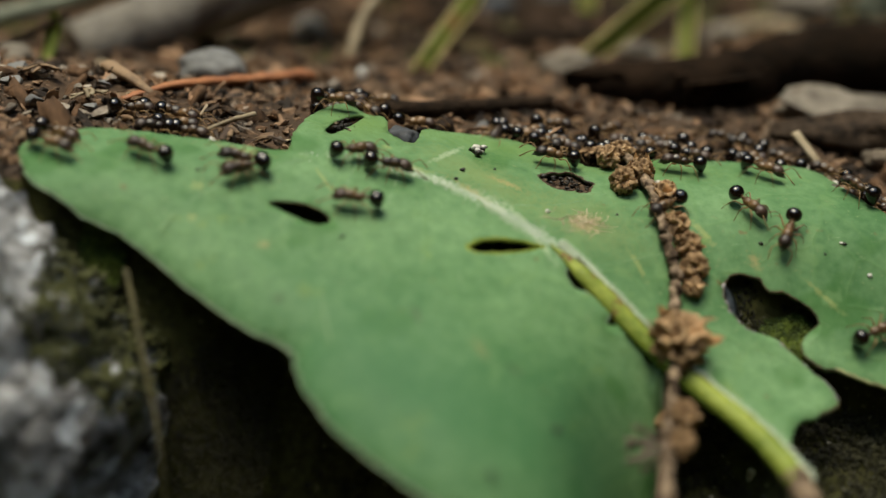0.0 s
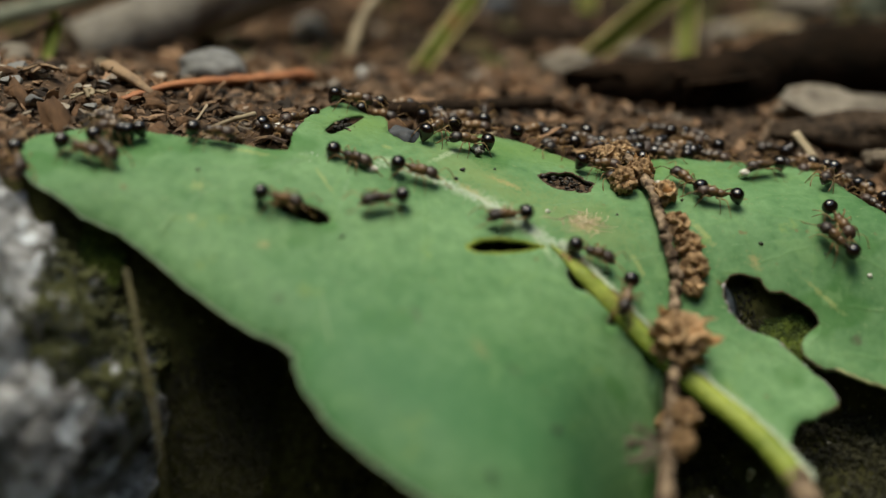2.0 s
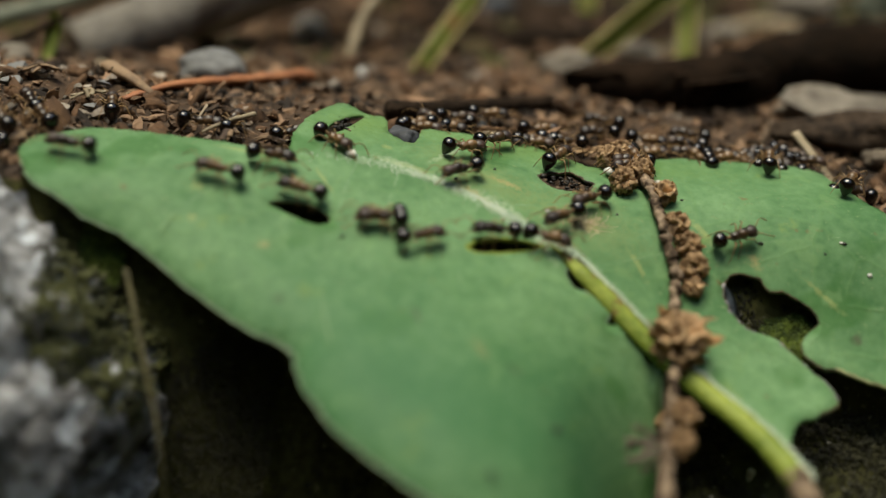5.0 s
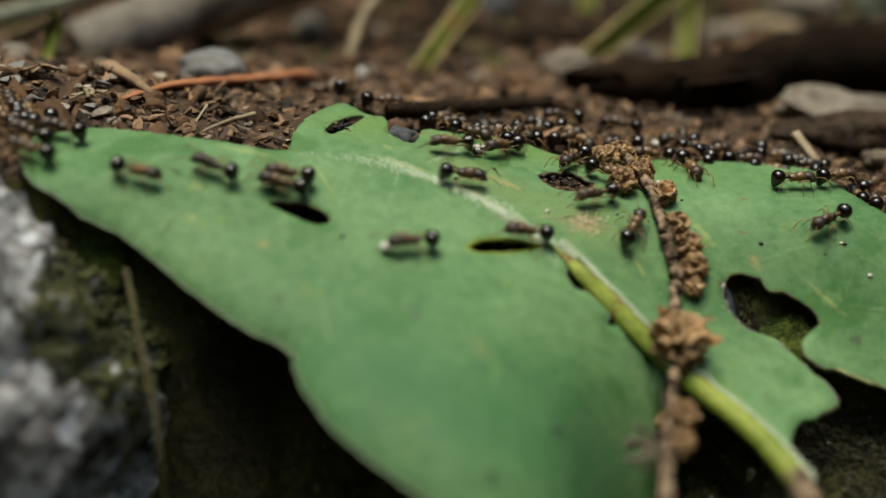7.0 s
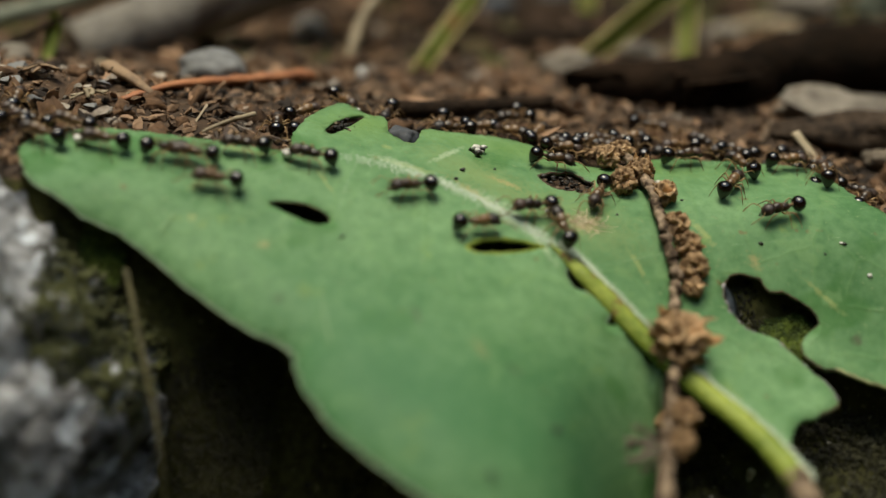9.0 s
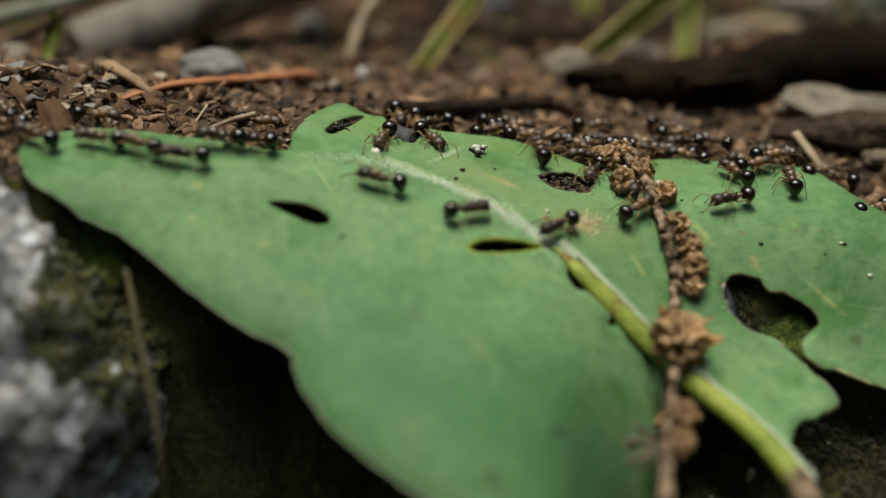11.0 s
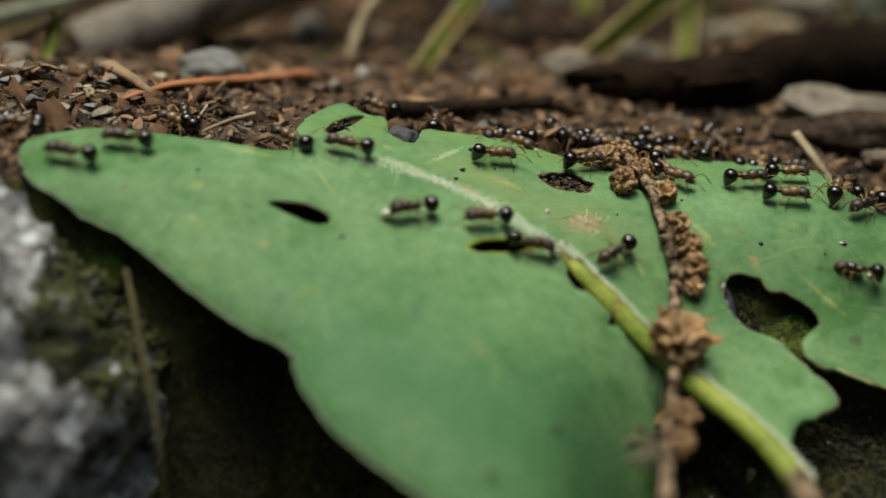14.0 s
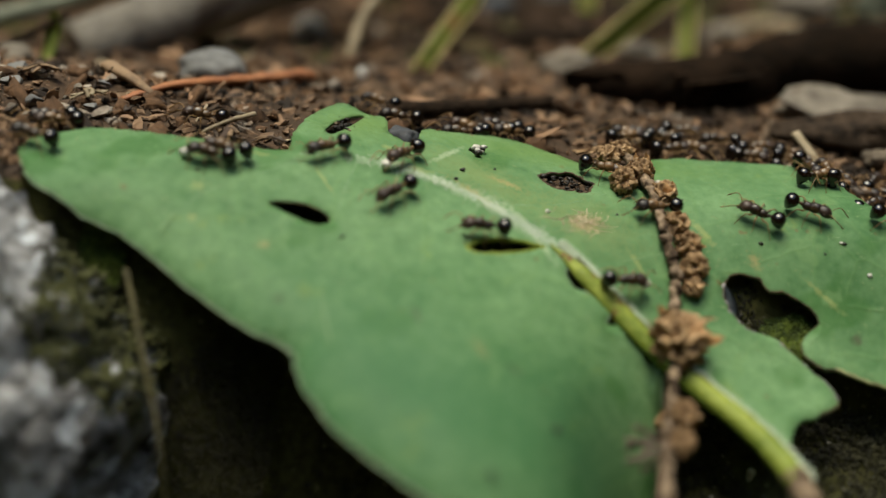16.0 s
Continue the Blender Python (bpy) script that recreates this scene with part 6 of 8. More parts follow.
    trot(ANTS[15], [
        (0, 4.1, 91.2, -101), (0.4, 1.4, 77.5, -103), (0.5, 1.6, 78.3, -73), (0.8, 2.9, 75.3, -58), (1, 4.4, 75.6, -19), (1.5, 6.8, 74.5, -27), (2, 9.1, 73.1,
        -26), (2.5, 11, 72.2, -39), (3, 11.2, 71, -39), (3.5, 13.5, 73.4, 31), (4, 15.4, 74.7, 32), (4.2, 15.9, 75.2, 41), (4.8, 18.3, 77.2, 33), (5.5, 22.5,
        79.2, 28), (6.1, 27.1, 81.9, 29), (6.4, 29.3, 82.5, 6), (6.5, 28.8, 81.7, 6), (6.75, 27.7, 81.1, -66), (7, 26.6, 80.6, -138), (7.5, 24.6, 79.1, -152),
        (8, 24.2, 79.5, -152), (8.5, 23.5, 79.9, -152), (9, 23.6, 81.7, -152), (11.3, 20, 82.8, -152), (11.5, 19.9, 82.4, -152), (11.75, 20, 83.5, -192), (12,
        20, 84.5, -233), (12.5, 18.3, 86.3, -233), (12.75, 19.5, 86.1, -285), (13, 20.6, 85.9, -337), (13.3, 21.5, 87.5, -280), (14.05, 21.2, 94, -280),
        (14.29, 22.3, 93.1, -325), (14.54, 23.4, 92.3, -370), (15.02, 26.4, 92.2, -358), (15.51, 28.8, 92.4, -373), (16, 29.7, 90.5, -408)])
    trot(ANTS[16], [
        (0, 23.7, 90.5, -67), (0.5, 24.9, 87.4, -70), (0.8, 24.7, 87.5, -70), (0.9, 23.7, 88.3, -131), (1, 22.8, 89.1, -193), (1.5, 21, 89.9, -232), (2, 20.5,
        93.5, -242), (2.2, 19.9, 92.6, -180), (2.4, 19.3, 91.8, -117), (3.6, 18.2, 87.1, -121), (3.9, 16.1, 88.3, -184), (4, 15.2, 88, -171), (4.2, 13.7,
        87.7, -171), (6.3, 17.1, 87.3, -171), (6.4, 17.9, 88.3, -223), (6.5, 18.8, 89.3, -275), (7, 18.6, 93.3, -275), (7.65, 16.8, 90, -195), (8.3, 15, 86.8,
        -116), (8.5, 15.5, 85.8, -116), (8.75, 16.6, 87.3, -44), (9, 17.8, 88.9, 27), (9.2, 18, 88.6, 72), (9.65, 16.6, 90.8, 140), (10.04, 14.5, 89.1, 202),
        (10.42, 12.7, 88.3, 195), (10.81, 11.4, 87.6, 242), (11.5, 10.5, 81.6, 268), (12, 12, 77.6, 293), (12.5, 13.3, 76.4, 293), (13, 13.5, 76, 293), (13.5,
        12.7, 75.1, 235), (14, 10.8, 73.9, 229), (14.5, 10.4, 72.8, 221), (15, 8.4, 73.1, 163), (15.5, 5.3, 75.4, 161), (16, 2.6, 74.6, 186)])
    trot(ANTS[17], [
        (0, -26.8, 82.8, -36), (0.8, -22.3, 79.6, -31), (1, -22, 80, -31), (1.5, -23.4, 78.8, -31), (2, -24.3, 79.1, -31), (2.25, -25.6, 79.2, -100), (2.5,
        -26.8, 79.4, -170), (3, -28.5, 79.8, -221), (3.74, -30, 83.8, -244), (4.23, -30.1, 84, -244), (4.72, -30.5, 83.5, -244), (5.22, -31.1, 84.2, -244),
        (5.71, -31.1, 83.6, -244), (6.2, -32, 83.5, -244), (6.69, -32.8, 83.4, -244), (7.18, -33.1, 83.7, -244), (7.67, -34.3, 82.6, -244), (8.16, -34.3,
        83.1, -244), (8.65, -35.8, 83, -244), (9.14, -36.3, 82.4, -244), (9.63, -38.1, 82.7, -202), (10.12, -39.2, 82.8, -202), (10.61, -40.3, 81.9, -202),
        (11.1, -40.7, 82.7, -202), (11.59, -41.6, 82.2, -202), (12.08, -42.9, 82.5, -202), (12.57, -43.4, 82.6, -202), (13.06, -44.9, 82.3, -202), (13.55,
        -44.9, 82.1, -202), (14.04, -45.8, 82.5, -202), (14.53, -46.1, 83, -202), (15.02, -46.6, 82.9, -202), (15.51, -47.3, 82.8, -202), (16, -47, 82.5,
        -202)])
    trot(ANTS[18], [
        (0, 9, 90.5, -59), (1.2, 11.4, 85.3, -87), (1.5, 8.4, 81.4, -121), (1.8, 7, 79.3, -127), (2, 4.2, 76.7, -149), (2.5, -3.1, 74.2, -172), (3, -7.8, 76,
        -195), (3.5, -16.4, 78.3, -193), (4, -23.9, 79.5, -184), (4.2, -26.6, 79.5, -223), (5.06, -28.5, 85.2, -245), (5.56, -28.9, 85.4, -245), (6.05, -28.5,
        84.8, -245), (6.55, -29.2, 84.8, -245), (7.05, -29.6, 84.7, -245), (7.55, -31.6, 82.9, -168), (8.04, -32.7, 83, -168), (8.54, -33.4, 82.5, -168),
        (9.04, -34.5, 82.5, -168), (9.54, -35.3, 82.1, -168), (10.03, -36.3, 82.6, -184), (10.53, -37.9, 82.6, -190), (11.03, -38.9, 83, -183), (11.52, -40.4,
        82.6, -183), (12.02, -41.4, 83.1, -183), (12.52, -42.8, 83, -183), (13.02, -43.3, 82.8, -183), (13.51, -44.9, 82.5, -183), (14.01, -45.3, 83.1, -183),
        (14.51, -45.7, 83.3, -183), (15.01, -46.9, 82.6, -183), (15.5, -47.2, 82.6, -183), (16, -47.1, 82.9, -183)])
    trot(ANTS[19], [
        (0, -19.5, 87.7, -25), (1.2, -15.8, 85.9, -31), (1.5, -8, 80.9, -21), (2, -2.1, 80.8, -16), (2.5, -1.2, 78.5, -42), (3, 0.9, 78.7, 17), (3.5, 7.3,
        82.4, 34), (4, 7, 84, 70), (4.2, 7.4, 84.4, 67), (5, 8.2, 86.7, 67), (5.7, 8.9, 87.8, 67), (6.3, 9.4, 88.4, 67), (6.4, 10.1, 87.1, 17), (6.5, 10.8,
        85.8, -34), (7, 11.8, 85.5, -34), (7.5, 11.9, 85.5, -34), (8.4, 11.1, 83.3, -77), (9.3, 10.3, 81.1, -121), (9.7, 4.5, 76.2, -147), (10.1, -1.9, 74.4,
        -177), (10.5, -7.7, 76.6, -198), (10.8, -14.3, 78.7, -196), (11.1, -21.9, 81.1, -223), (11.93, -21.1, 86.8, -269), (12.38, -21.2, 86.6, -269), (12.61,
        -22.7, 86.2, -220), (12.83, -24.1, 85.8, -171), (13.29, -26.4, 84.4, -154), (13.74, -28, 83.8, -163), (14.19, -30.8, 83.1, -160), (14.64, -33, 82.1,
        -168), (15.1, -35.4, 82.4, -175), (15.55, -36.7, 81.9, -175), (16, -37.2, 82.2, -175)])
    trot(ANTS[20], [
        (0, 9.8, 90.1, 178), (0.45, 7.7, 90.3, 169), (0.9, 5.9, 90, 239), (1.5, 5.2, 84.4, 236), (2, -3.9, 76.5, 213), (2.5, -8.4, 76.7, 171), (3, -18.6,
        79.6, 164), (3.5, -21.3, 80.3, 183), (4, -26.2, 78.7, 195), (4.2, -26.3, 79.7, 120), (5.06, -28.5, 85.1, 115), (5.56, -28.5, 84.6, 115), (6.06, -28.5,
        85.4, 115), (6.55, -29.8, 85.2, 115), (7.05, -30.1, 84.8, 115), (7.55, -30.5, 84, 115), (8.04, -31.5, 84.3, 115), (8.54, -32.4, 83.6, 115), (9.04,
        -33.5, 84.3, 115), (9.29, -34.4, 83.3, 156), (9.54, -35.3, 82.3, 198), (10.03, -37.1, 82.4, 180), (10.53, -38.1, 82.6, 180), (11.03, -39, 82.5, 180),
        (11.52, -40.7, 82.6, 180), (12.02, -41.5, 82.1, 180), (12.52, -42.3, 83.1, 159), (13.02, -44.1, 83, 186), (13.51, -45, 82.3, 186), (14.01, -45.2,
        82.7, 186), (14.51, -46.1, 82.8, 186), (15.01, -46.7, 82.4, 186), (15.5, -47.3, 82.1, 186), (16, -47, 82.6, 186)])
    trot(ANTS[21], [
        (0, -22.8, 87.8, 13), (0.43, -21.5, 87.8, -5), (0.86, -19.4, 87.2, -5), (1.29, -18.7, 86.6, -71), (1.6, -18.6, 82.2, -68), (2, -16.1, 82.6, -14),
        (2.5, -10.3, 80.9, -16), (2.8, -6.2, 79.9, -5), (3.1, -3.1, 81.2, 33), (3.5, -0.4, 84.9, 48), (4, 3.9, 89.5, 48), (6.3, 2.9, 84.8, 48), (6.5, 3.7,
        86.8, 58), (6.8, 5.4, 89.1, 58), (7.3, 4, 88.2, 112), (7.8, 2.6, 87.3, 166), (8.3, 1.2, 86.3, 220), (8.5, -1.9, 82.6, 215), (8.8, -7.3, 81, 190), (9,
        -13.5, 81.3, 173), (11.8, -15.3, 82.3, 173), (11.87, -14.8, 83.5, 233), (11.93, -14.2, 84.7, 293), (12, -13.6, 85.9, 353), (12.5, -10.4, 81.2, 328),
        (12.9, -5, 80.7, 357), (13, -3.4, 81.8, 383), (13.5, 2.9, 84.5, 380), (14, 10.2, 86.8, 395), (14.62, 11.1, 90.9, 405), (15.08, 13.4, 89.3, 364),
        (15.54, 15.8, 91, 387), (16, 17.4, 91.7, 386)])
    trot(ANTS[22], [
        (0, 14.2, 92.3, -156), (0.49, 13.3, 91.7, -156), (0.97, 10.6, 91.2, -179), (1.46, 9.4, 91.1, -121), (1.8, 9.2, 86, -89), (1.9, 10.2, 86.2, -45), (2,
        11.2, 86.4, -2), (2.5, 13.8, 86.9, -2), (3, 17.5, 85.8, -24), (3.5, 23.5, 82.5, 0), (4, 27.4, 87, 42), (4.2, 29.3, 88.2, 21), (5, 30, 87.6, 21), (5.7,
        30.2, 86.2, 21), (6.3, 30.2, 84.7, 21), (6.5, 30.3, 85.6, 59), (7, 32.4, 89.6, 59), (7.17, 31.5, 87.6, 1), (7.33, 30.7, 85.6, -58), (7.5, 29.8, 83.6,
        -117), (8, 29.5, 84, -117), (8.5, 27.9, 84.5, -117), (8.75, 28.1, 86.1, -194), (9, 28.2, 87.7, -272), (9.2, 28.5, 88.7, -272), (11.3, 25.1, 85.1,
        -272), (11.5, 28.3, 84.7, -342), (12, 30.6, 86.5, -307), (12.5, 31.7, 90.6, -290), (13, 31.8, 90.3, -290), (13.3, 32.1, 90.6, -290), (13.75, 31.5,
        89.1, -290), (13.98, 31.9, 87.9, -351), (14.2, 32.3, 86.7, -412), (14.65, 33.3, 85.1, -422), (15.1, 34.1, 83.2, -416), (15.55, 35.7, 82, -407), (16,
        36, 81.3, -407)])
    trot(ANTS[23], [
        (0, 29.6, 90.7, 137), (0.4, 29.3, 91.5, 137), (0.8, 27.3, 92.6, 148), (1.2, 25.6, 93.4, 157), (1.4, 25.7, 92.7, 207), (1.6, 25.8, 92, 258), (1.9,
        25.5, 88, 254), (2, 23.9, 88, 214), (2.5, 20.8, 85.8, 211), (2.9, 18.8, 85.9, 161), (3.3, 17.2, 87.8, 167), (5.2, 13.1, 86.3, 213), (5.7, 10.7, 82.3,
        225), (6.3, 6.7, 79.6, 223), (6.5, 5, 77, 225), (7, -1.9, 71.6, 199), (7.5, -5.1, 74.9, 146), (7.8, -7.5, 76.5, 139), (8, -9, 77.8, 164), (8.5, -14.1,
        77.8, 168), (9, -22.9, 80.7, 162), (9.2, -25.2, 81, 185), (9.5, -29, 80.4, 149), (10.16, -30.2, 85.4, 117), (10.64, -30.8, 85, 117), (11.13, -31.1,
        84.6, 117), (11.62, -33, 84.5, 182), (12.1, -34.5, 83.4, 194), (12.59, -36.8, 83.6, 174), (13.08, -38.7, 84, 183), (13.57, -40.7, 83.2, 187), (14.05,
        -42.4, 83.8, 170), (14.54, -44.4, 84.1, 173), (15.03, -46.3, 84.2, 173), (15.51, -46.6, 83.9, 173), (16, -47, 83.9, 173)])
    trot(ANTS[24], [
        (0, -20.4, 85.3, -165), (0.47, -21.7, 85.3, -187), (0.95, -24.5, 86, -178), (1.18, -24.9, 85, -133), (1.42, -25.2, 84, -88), (2, -22.8, 79.7, -62),
        (2.5, -22.4, 79.7, -62), (3, -21.8, 79.9, -62), (3.25, -22.8, 78.7, -105), (3.5, -23.7, 77.6, -149), (3.7, -25.6, 78.2, -190), (3.9, -27.5, 78.9,
        -231), (4.79, -29.6, 87.1, -250), (5.28, -30.1, 86.8, -250), (5.77, -29.8, 86.5, -250), (6.26, -30.4, 86.3, -250), (6.74, -30.5, 86.1, -250), (7.23,
        -31.5, 86.6, -250), (7.72, -32.4, 85.9, -250), (8.2, -33.4, 86.1, -250), (8.69, -34.4, 86.4, -250), (9.18, -35.6, 86.4, -250), (9.67, -36, 85.2,
        -250), (10.15, -37.8, 86.4, -250), (10.64, -38, 85.5, -250), (11.13, -40.7, 84.6, -183), (11.62, -41.1, 84.7, -183), (12.1, -42.5, 85.4, -183),
        (12.59, -43.4, 85.5, -183), (13.08, -44, 85, -183), (13.56, -45, 84.7, -183), (14.05, -45.3, 84.9, -183), (14.54, -46.3, 84.7, -183), (15.03, -46.7,
        85.5, -183), (15.51, -47, 85.2, -183), (16, -47.1, 85.3, -183)])
    trot(ANTS[25], [
        (0, -18.4, 85.1, -16), (0.45, -16.7, 84.7, -15), (0.91, -14, 84.2, -5), (1.36, -12, 84.2, -22), (2.2, -5.9, 80.2, -40), (2.5, -6.3, 77.7, -107), (2.7,
        -7.3, 78.4, -148), (2.9, -8.4, 79.1, -190), (3.3, -12.9, 80.1, -200), (3.6, -16.3, 82.7, -236), (4.06, -14.4, 85.2, -301), (4.51, -13.1, 84.9, -337),
        (4.97, -11.3, 86.4, -310), (5.42, -8.9, 90.4, -319), (5.88, -5.1, 90.8, -354), (6.33, -1.6, 90.2, -369), (6.79, 1.6, 89.6, -363), (7.24, 2, 89.2,
        -427), (7.8, 1.5, 85.6, -463), (8, -0.8, 82.3, -497), (8.5, -5.8, 80.1, -519), (8.8, -8.5, 80.1, -542), (9, -8.9, 80.8, -553), (9.2, -11.9, 81.1,
        -553), (11.3, -13.1, 82, -553), (11.4, -12.4, 81, -490), (11.5, -11.6, 80, -427), (11.8, -10.6, 78.8, -417), (12, -9.8, 77.1, -432), (12.5, -9.8, 76,
        -421), (13, -6.6, 72.9, -385), (13.5, 1, 72.2, -361), (14, 5.3, 73.1, -368), (14.5, 6.6, 70.4, -415), (15, 8.1, 67.7, -415), (15.5, 8.5, 67.6, -415),
        (16, 10.6, 69, -348)])
    trot(ANTS[26], [
        (0, 5.8, 91.1, -11), (0.45, 6.6, 91.4, -11), (0.9, 9.4, 90.4, -13), (1.35, 11.5, 90.3, -10), (1.81, 12.4, 89, -73), (2.5, 12.4, 82.3, -105), (3, 7.1,
        72.9, -128), (3.5, 2.4, 71.3, -162), (4, -2.2, 71, -186), (4.4, -5.9, 73.1, -213), (4.8, -11.4, 77.3, -206), (5.2, -18, 78.4, -194), (5.6, -24.3,
        80.1, -186), (5.9, -28.9, 79.8, -207), (6.61, -30.3, 84.2, -239), (7.1, -30.9, 84.1, -239), (7.6, -30.4, 84.5, -239), (8.09, -31.6, 83.8, -239),
        (8.59, -32.4, 83.6, -239), (9.08, -33.4, 84.2, -239), (9.58, -34, 83.9, -239), (10.07, -35.4, 83.9, -239), (10.56, -36, 83.4, -239), (11.06, -37.7,
        81.9, -164), (11.55, -39.4, 82, -193), (12.05, -41, 83, -183), (12.54, -42.1, 81.4, -157), (13.03, -43.2, 81.5, -157), (13.53, -44, 81.6, -157),
        (14.02, -44.9, 81.5, -157), (14.52, -45.9, 82.1, -157), (15.01, -46.8, 82.2, -157), (15.51, -47, 82.7, -157), (16, -47, 82.2, -157)])
    trot(ANTS[27], [
        (0, 18.9, 91.2, -168), (0.44, 17.6, 91, -172), (0.87, 15, 90.7, -170), (1.31, 12.5, 89.9, -162), (1.75, 12, 88.5, -93), (2.7, 13, 80, -96), (3, 10,
        76.9, -133), (3.5, 7.8, 76, -160), (4, 2.4, 74.7, -164), (4.2, 1.3, 74.2, -164), (4.6, -3.3, 73.5, -190), (5, -9.2, 76.6, -200), (5.4, -16.5, 78.3,
        -192), (5.8, -24.6, 79.6, -187), (6.1, -28.1, 80.2, -220), (6.82, -29.4, 85.1, -251), (7.3, -29.1, 84.7, -251), (7.79, -30, 84.9, -251), (8.27, -30.4,
        84.8, -251), (8.75, -31, 84.5, -251), (9.24, -32.6, 84, -187), (9.72, -34.1, 83.4, -157), (10.2, -35.3, 82.3, -157), (10.68, -36.2, 82.9, -188),
        (11.17, -37.9, 83.2, -188), (11.65, -39.3, 83.3, -184), (12.13, -40.5, 83.3, -184), (12.62, -41.4, 83.3, -184), (13.1, -42.6, 82.5, -183), (13.58,
        -44.5, 83.4, -183), (14.07, -44.8, 82.7, -183), (14.55, -45.7, 83.4, -183), (15.03, -46.7, 83.3, -183), (15.52, -46.6, 82.7, -183), (16, -47.1, 83.2,
        -183)])
    trot(ANTS[28], [
        (0, -20.8, 88.1, -17), (0.4, -19.3, 87.9, -7), (0.8, -17.1, 87.9, -4), (1.2, -15.1, 87.6, -4), (1.61, -12.4, 87.6, -2), (2.01, -12.2, 86.8, -43), (3,
        -5.4, 79.1, -84), (3.25, -9.2, 79.2, -136), (3.5, -13.1, 79.3, -188), (4, -20.7, 82.8, -225), (4.49, -19.8, 88.1, -279), (4.71, -18.9, 87.5, -322),
        (4.93, -18.1, 87, -364), (5.38, -14, 86.8, -357), (5.82, -10.6, 88.2, -314), (6.26, -8.2, 93.4, -328), (6.7, -2.6, 92.1, -364), (7.15, 1.5, 92.1,
        -364), (7.59, 5.3, 91.6, -363), (8.03, 5.4, 90.9, -441), (8.4, 4.9, 87.1, -450), (8.5, 6, 86.6, -403), (9, 7.8, 86.3, -365), (9.2, 9.3, 87.1, -357),
        (10.8, 13.9, 85.8, -428), (11.3, 10.2, 80, -479), (11.5, 7.2, 76.5, -511), (12, -0.4, 75.3, -537), (12.5, -4.9, 76.6, -555), (13, -13.4, 79.3, -561),
        (13.4, -19.4, 82.8, -591), (14.05, -18.9, 87.7, -620), (14.54, -20.6, 86.5, -545), (15.03, -23.5, 87, -537), (15.51, -26.6, 85.8, -521), (16, -27.7,
        85, -511)])
    trot(ANTS[29], [
        (0, -19.3, 86.1, 0), (0.48, -18.5, 86.4, 0), (0.96, -15.4, 85.9, -8), (1.44, -13.1, 85.7, 4), (1.93, -11.8, 86.9, 34), (2.41, -10.8, 86.8, -23), (3.3,
        -3.9, 82.5, -30), (3.4, -4.8, 83.6, 33), (3.5, -5.6, 84.7, 95), (4, -5.1, 85.9, 95), (4.2, -4.6, 86.2, 71), (4.91, -2.6, 90.9, 56), (5.33, -0.5, 90,
        -5), (5.75, 2.5, 89.6, -5), (6.18, 5.5, 89.7, 2), (6.6, 6.4, 89.8, 2), (6.8, 5.4, 88.4, -65), (7, 4.3, 87, -132), (7.2, -1.1, 83.1, -152), (7.5, -9,
        80.6, -170), (7.7, -12.7, 82.3, -214), (8.16, -13.2, 85.2, -260), (8.61, -11.8, 86.5, -308), (9.05, -9.7, 88.5, -307), (9.5, -6.9, 92.2, -342), (9.95,
        -1.8, 90, -367), (10.4, 2.7, 90.8, -356), (10.85, 5.6, 90.8, -348), (11.5, 7.2, 92.3, -325), (12, 8.1, 93, -325), (12.5, 9.1, 92.7, -325), (12.63,
        8.8, 91.4, -369), (12.76, 8.5, 90.1, -413), (13.23, 10.8, 89.9, -368), (13.7, 14.1, 90.5, -348), (14.17, 16.3, 90.6, -396), (14.6, 17.2, 86.9, -413),
        (14.8, 19.4, 87.5, -356), (15, 21.6, 88.3, -341), (15.2, 23.4, 89.9, -307), (15.67, 23.8, 91.7, -325), (16, 26.6, 90.8, -365)])
    trot(ANTS[30], [
        (0, -7.6, 93.6, -125), (0.42, -8.3, 93.7, -125), (0.85, -9, 93.1, -125), (1.27, -10.4, 90.6, -123), (1.69, -12, 88.6, -127), (2.12, -12.7, 87.7,
        -127), (2.54, -12.4, 86.4, -62), (3.3, -7.1, 79.8, -48), (3.5, -6, 81.3, 31), (4, -0.2, 85, 29), (4.2, 0.2, 84.7, 29), (6.8, 4.9, 88.4, 29), (6.87,
        3.4, 87.5, -31), (6.93, 2, 86.6, -91), (7, 0.5, 85.8, -151), (7.5, -8.2, 81.3, -162), (7.7, -11.8, 82.9, -222), (8.14, -13.4, 87.9, -251), (8.6,
        -12.3, 88.4, -304), (9.06, -10.4, 90.8, -303), (9.52, -8.2, 94.1, -323), (9.98, -5.2, 93.4, -362), (10.45, -1.8, 93.1, -367), (10.91, -2.1, 91.9,
        -445), (12.2, -1.8, 78.1, -456), (12.35, -3.1, 79.1, -501), (12.5, -4.5, 80.1, -547), (13, -10.9, 80.3, -552), (13.5, -19.3, 83.7, -574), (14.02,
        -19.2, 86.5, -574), (14.51, -20.2, 85.6, -543), (15.01, -23.8, 86.1, -540), (15.5, -26.2, 85.1, -521), (16, -27.2, 84.6, -521)])
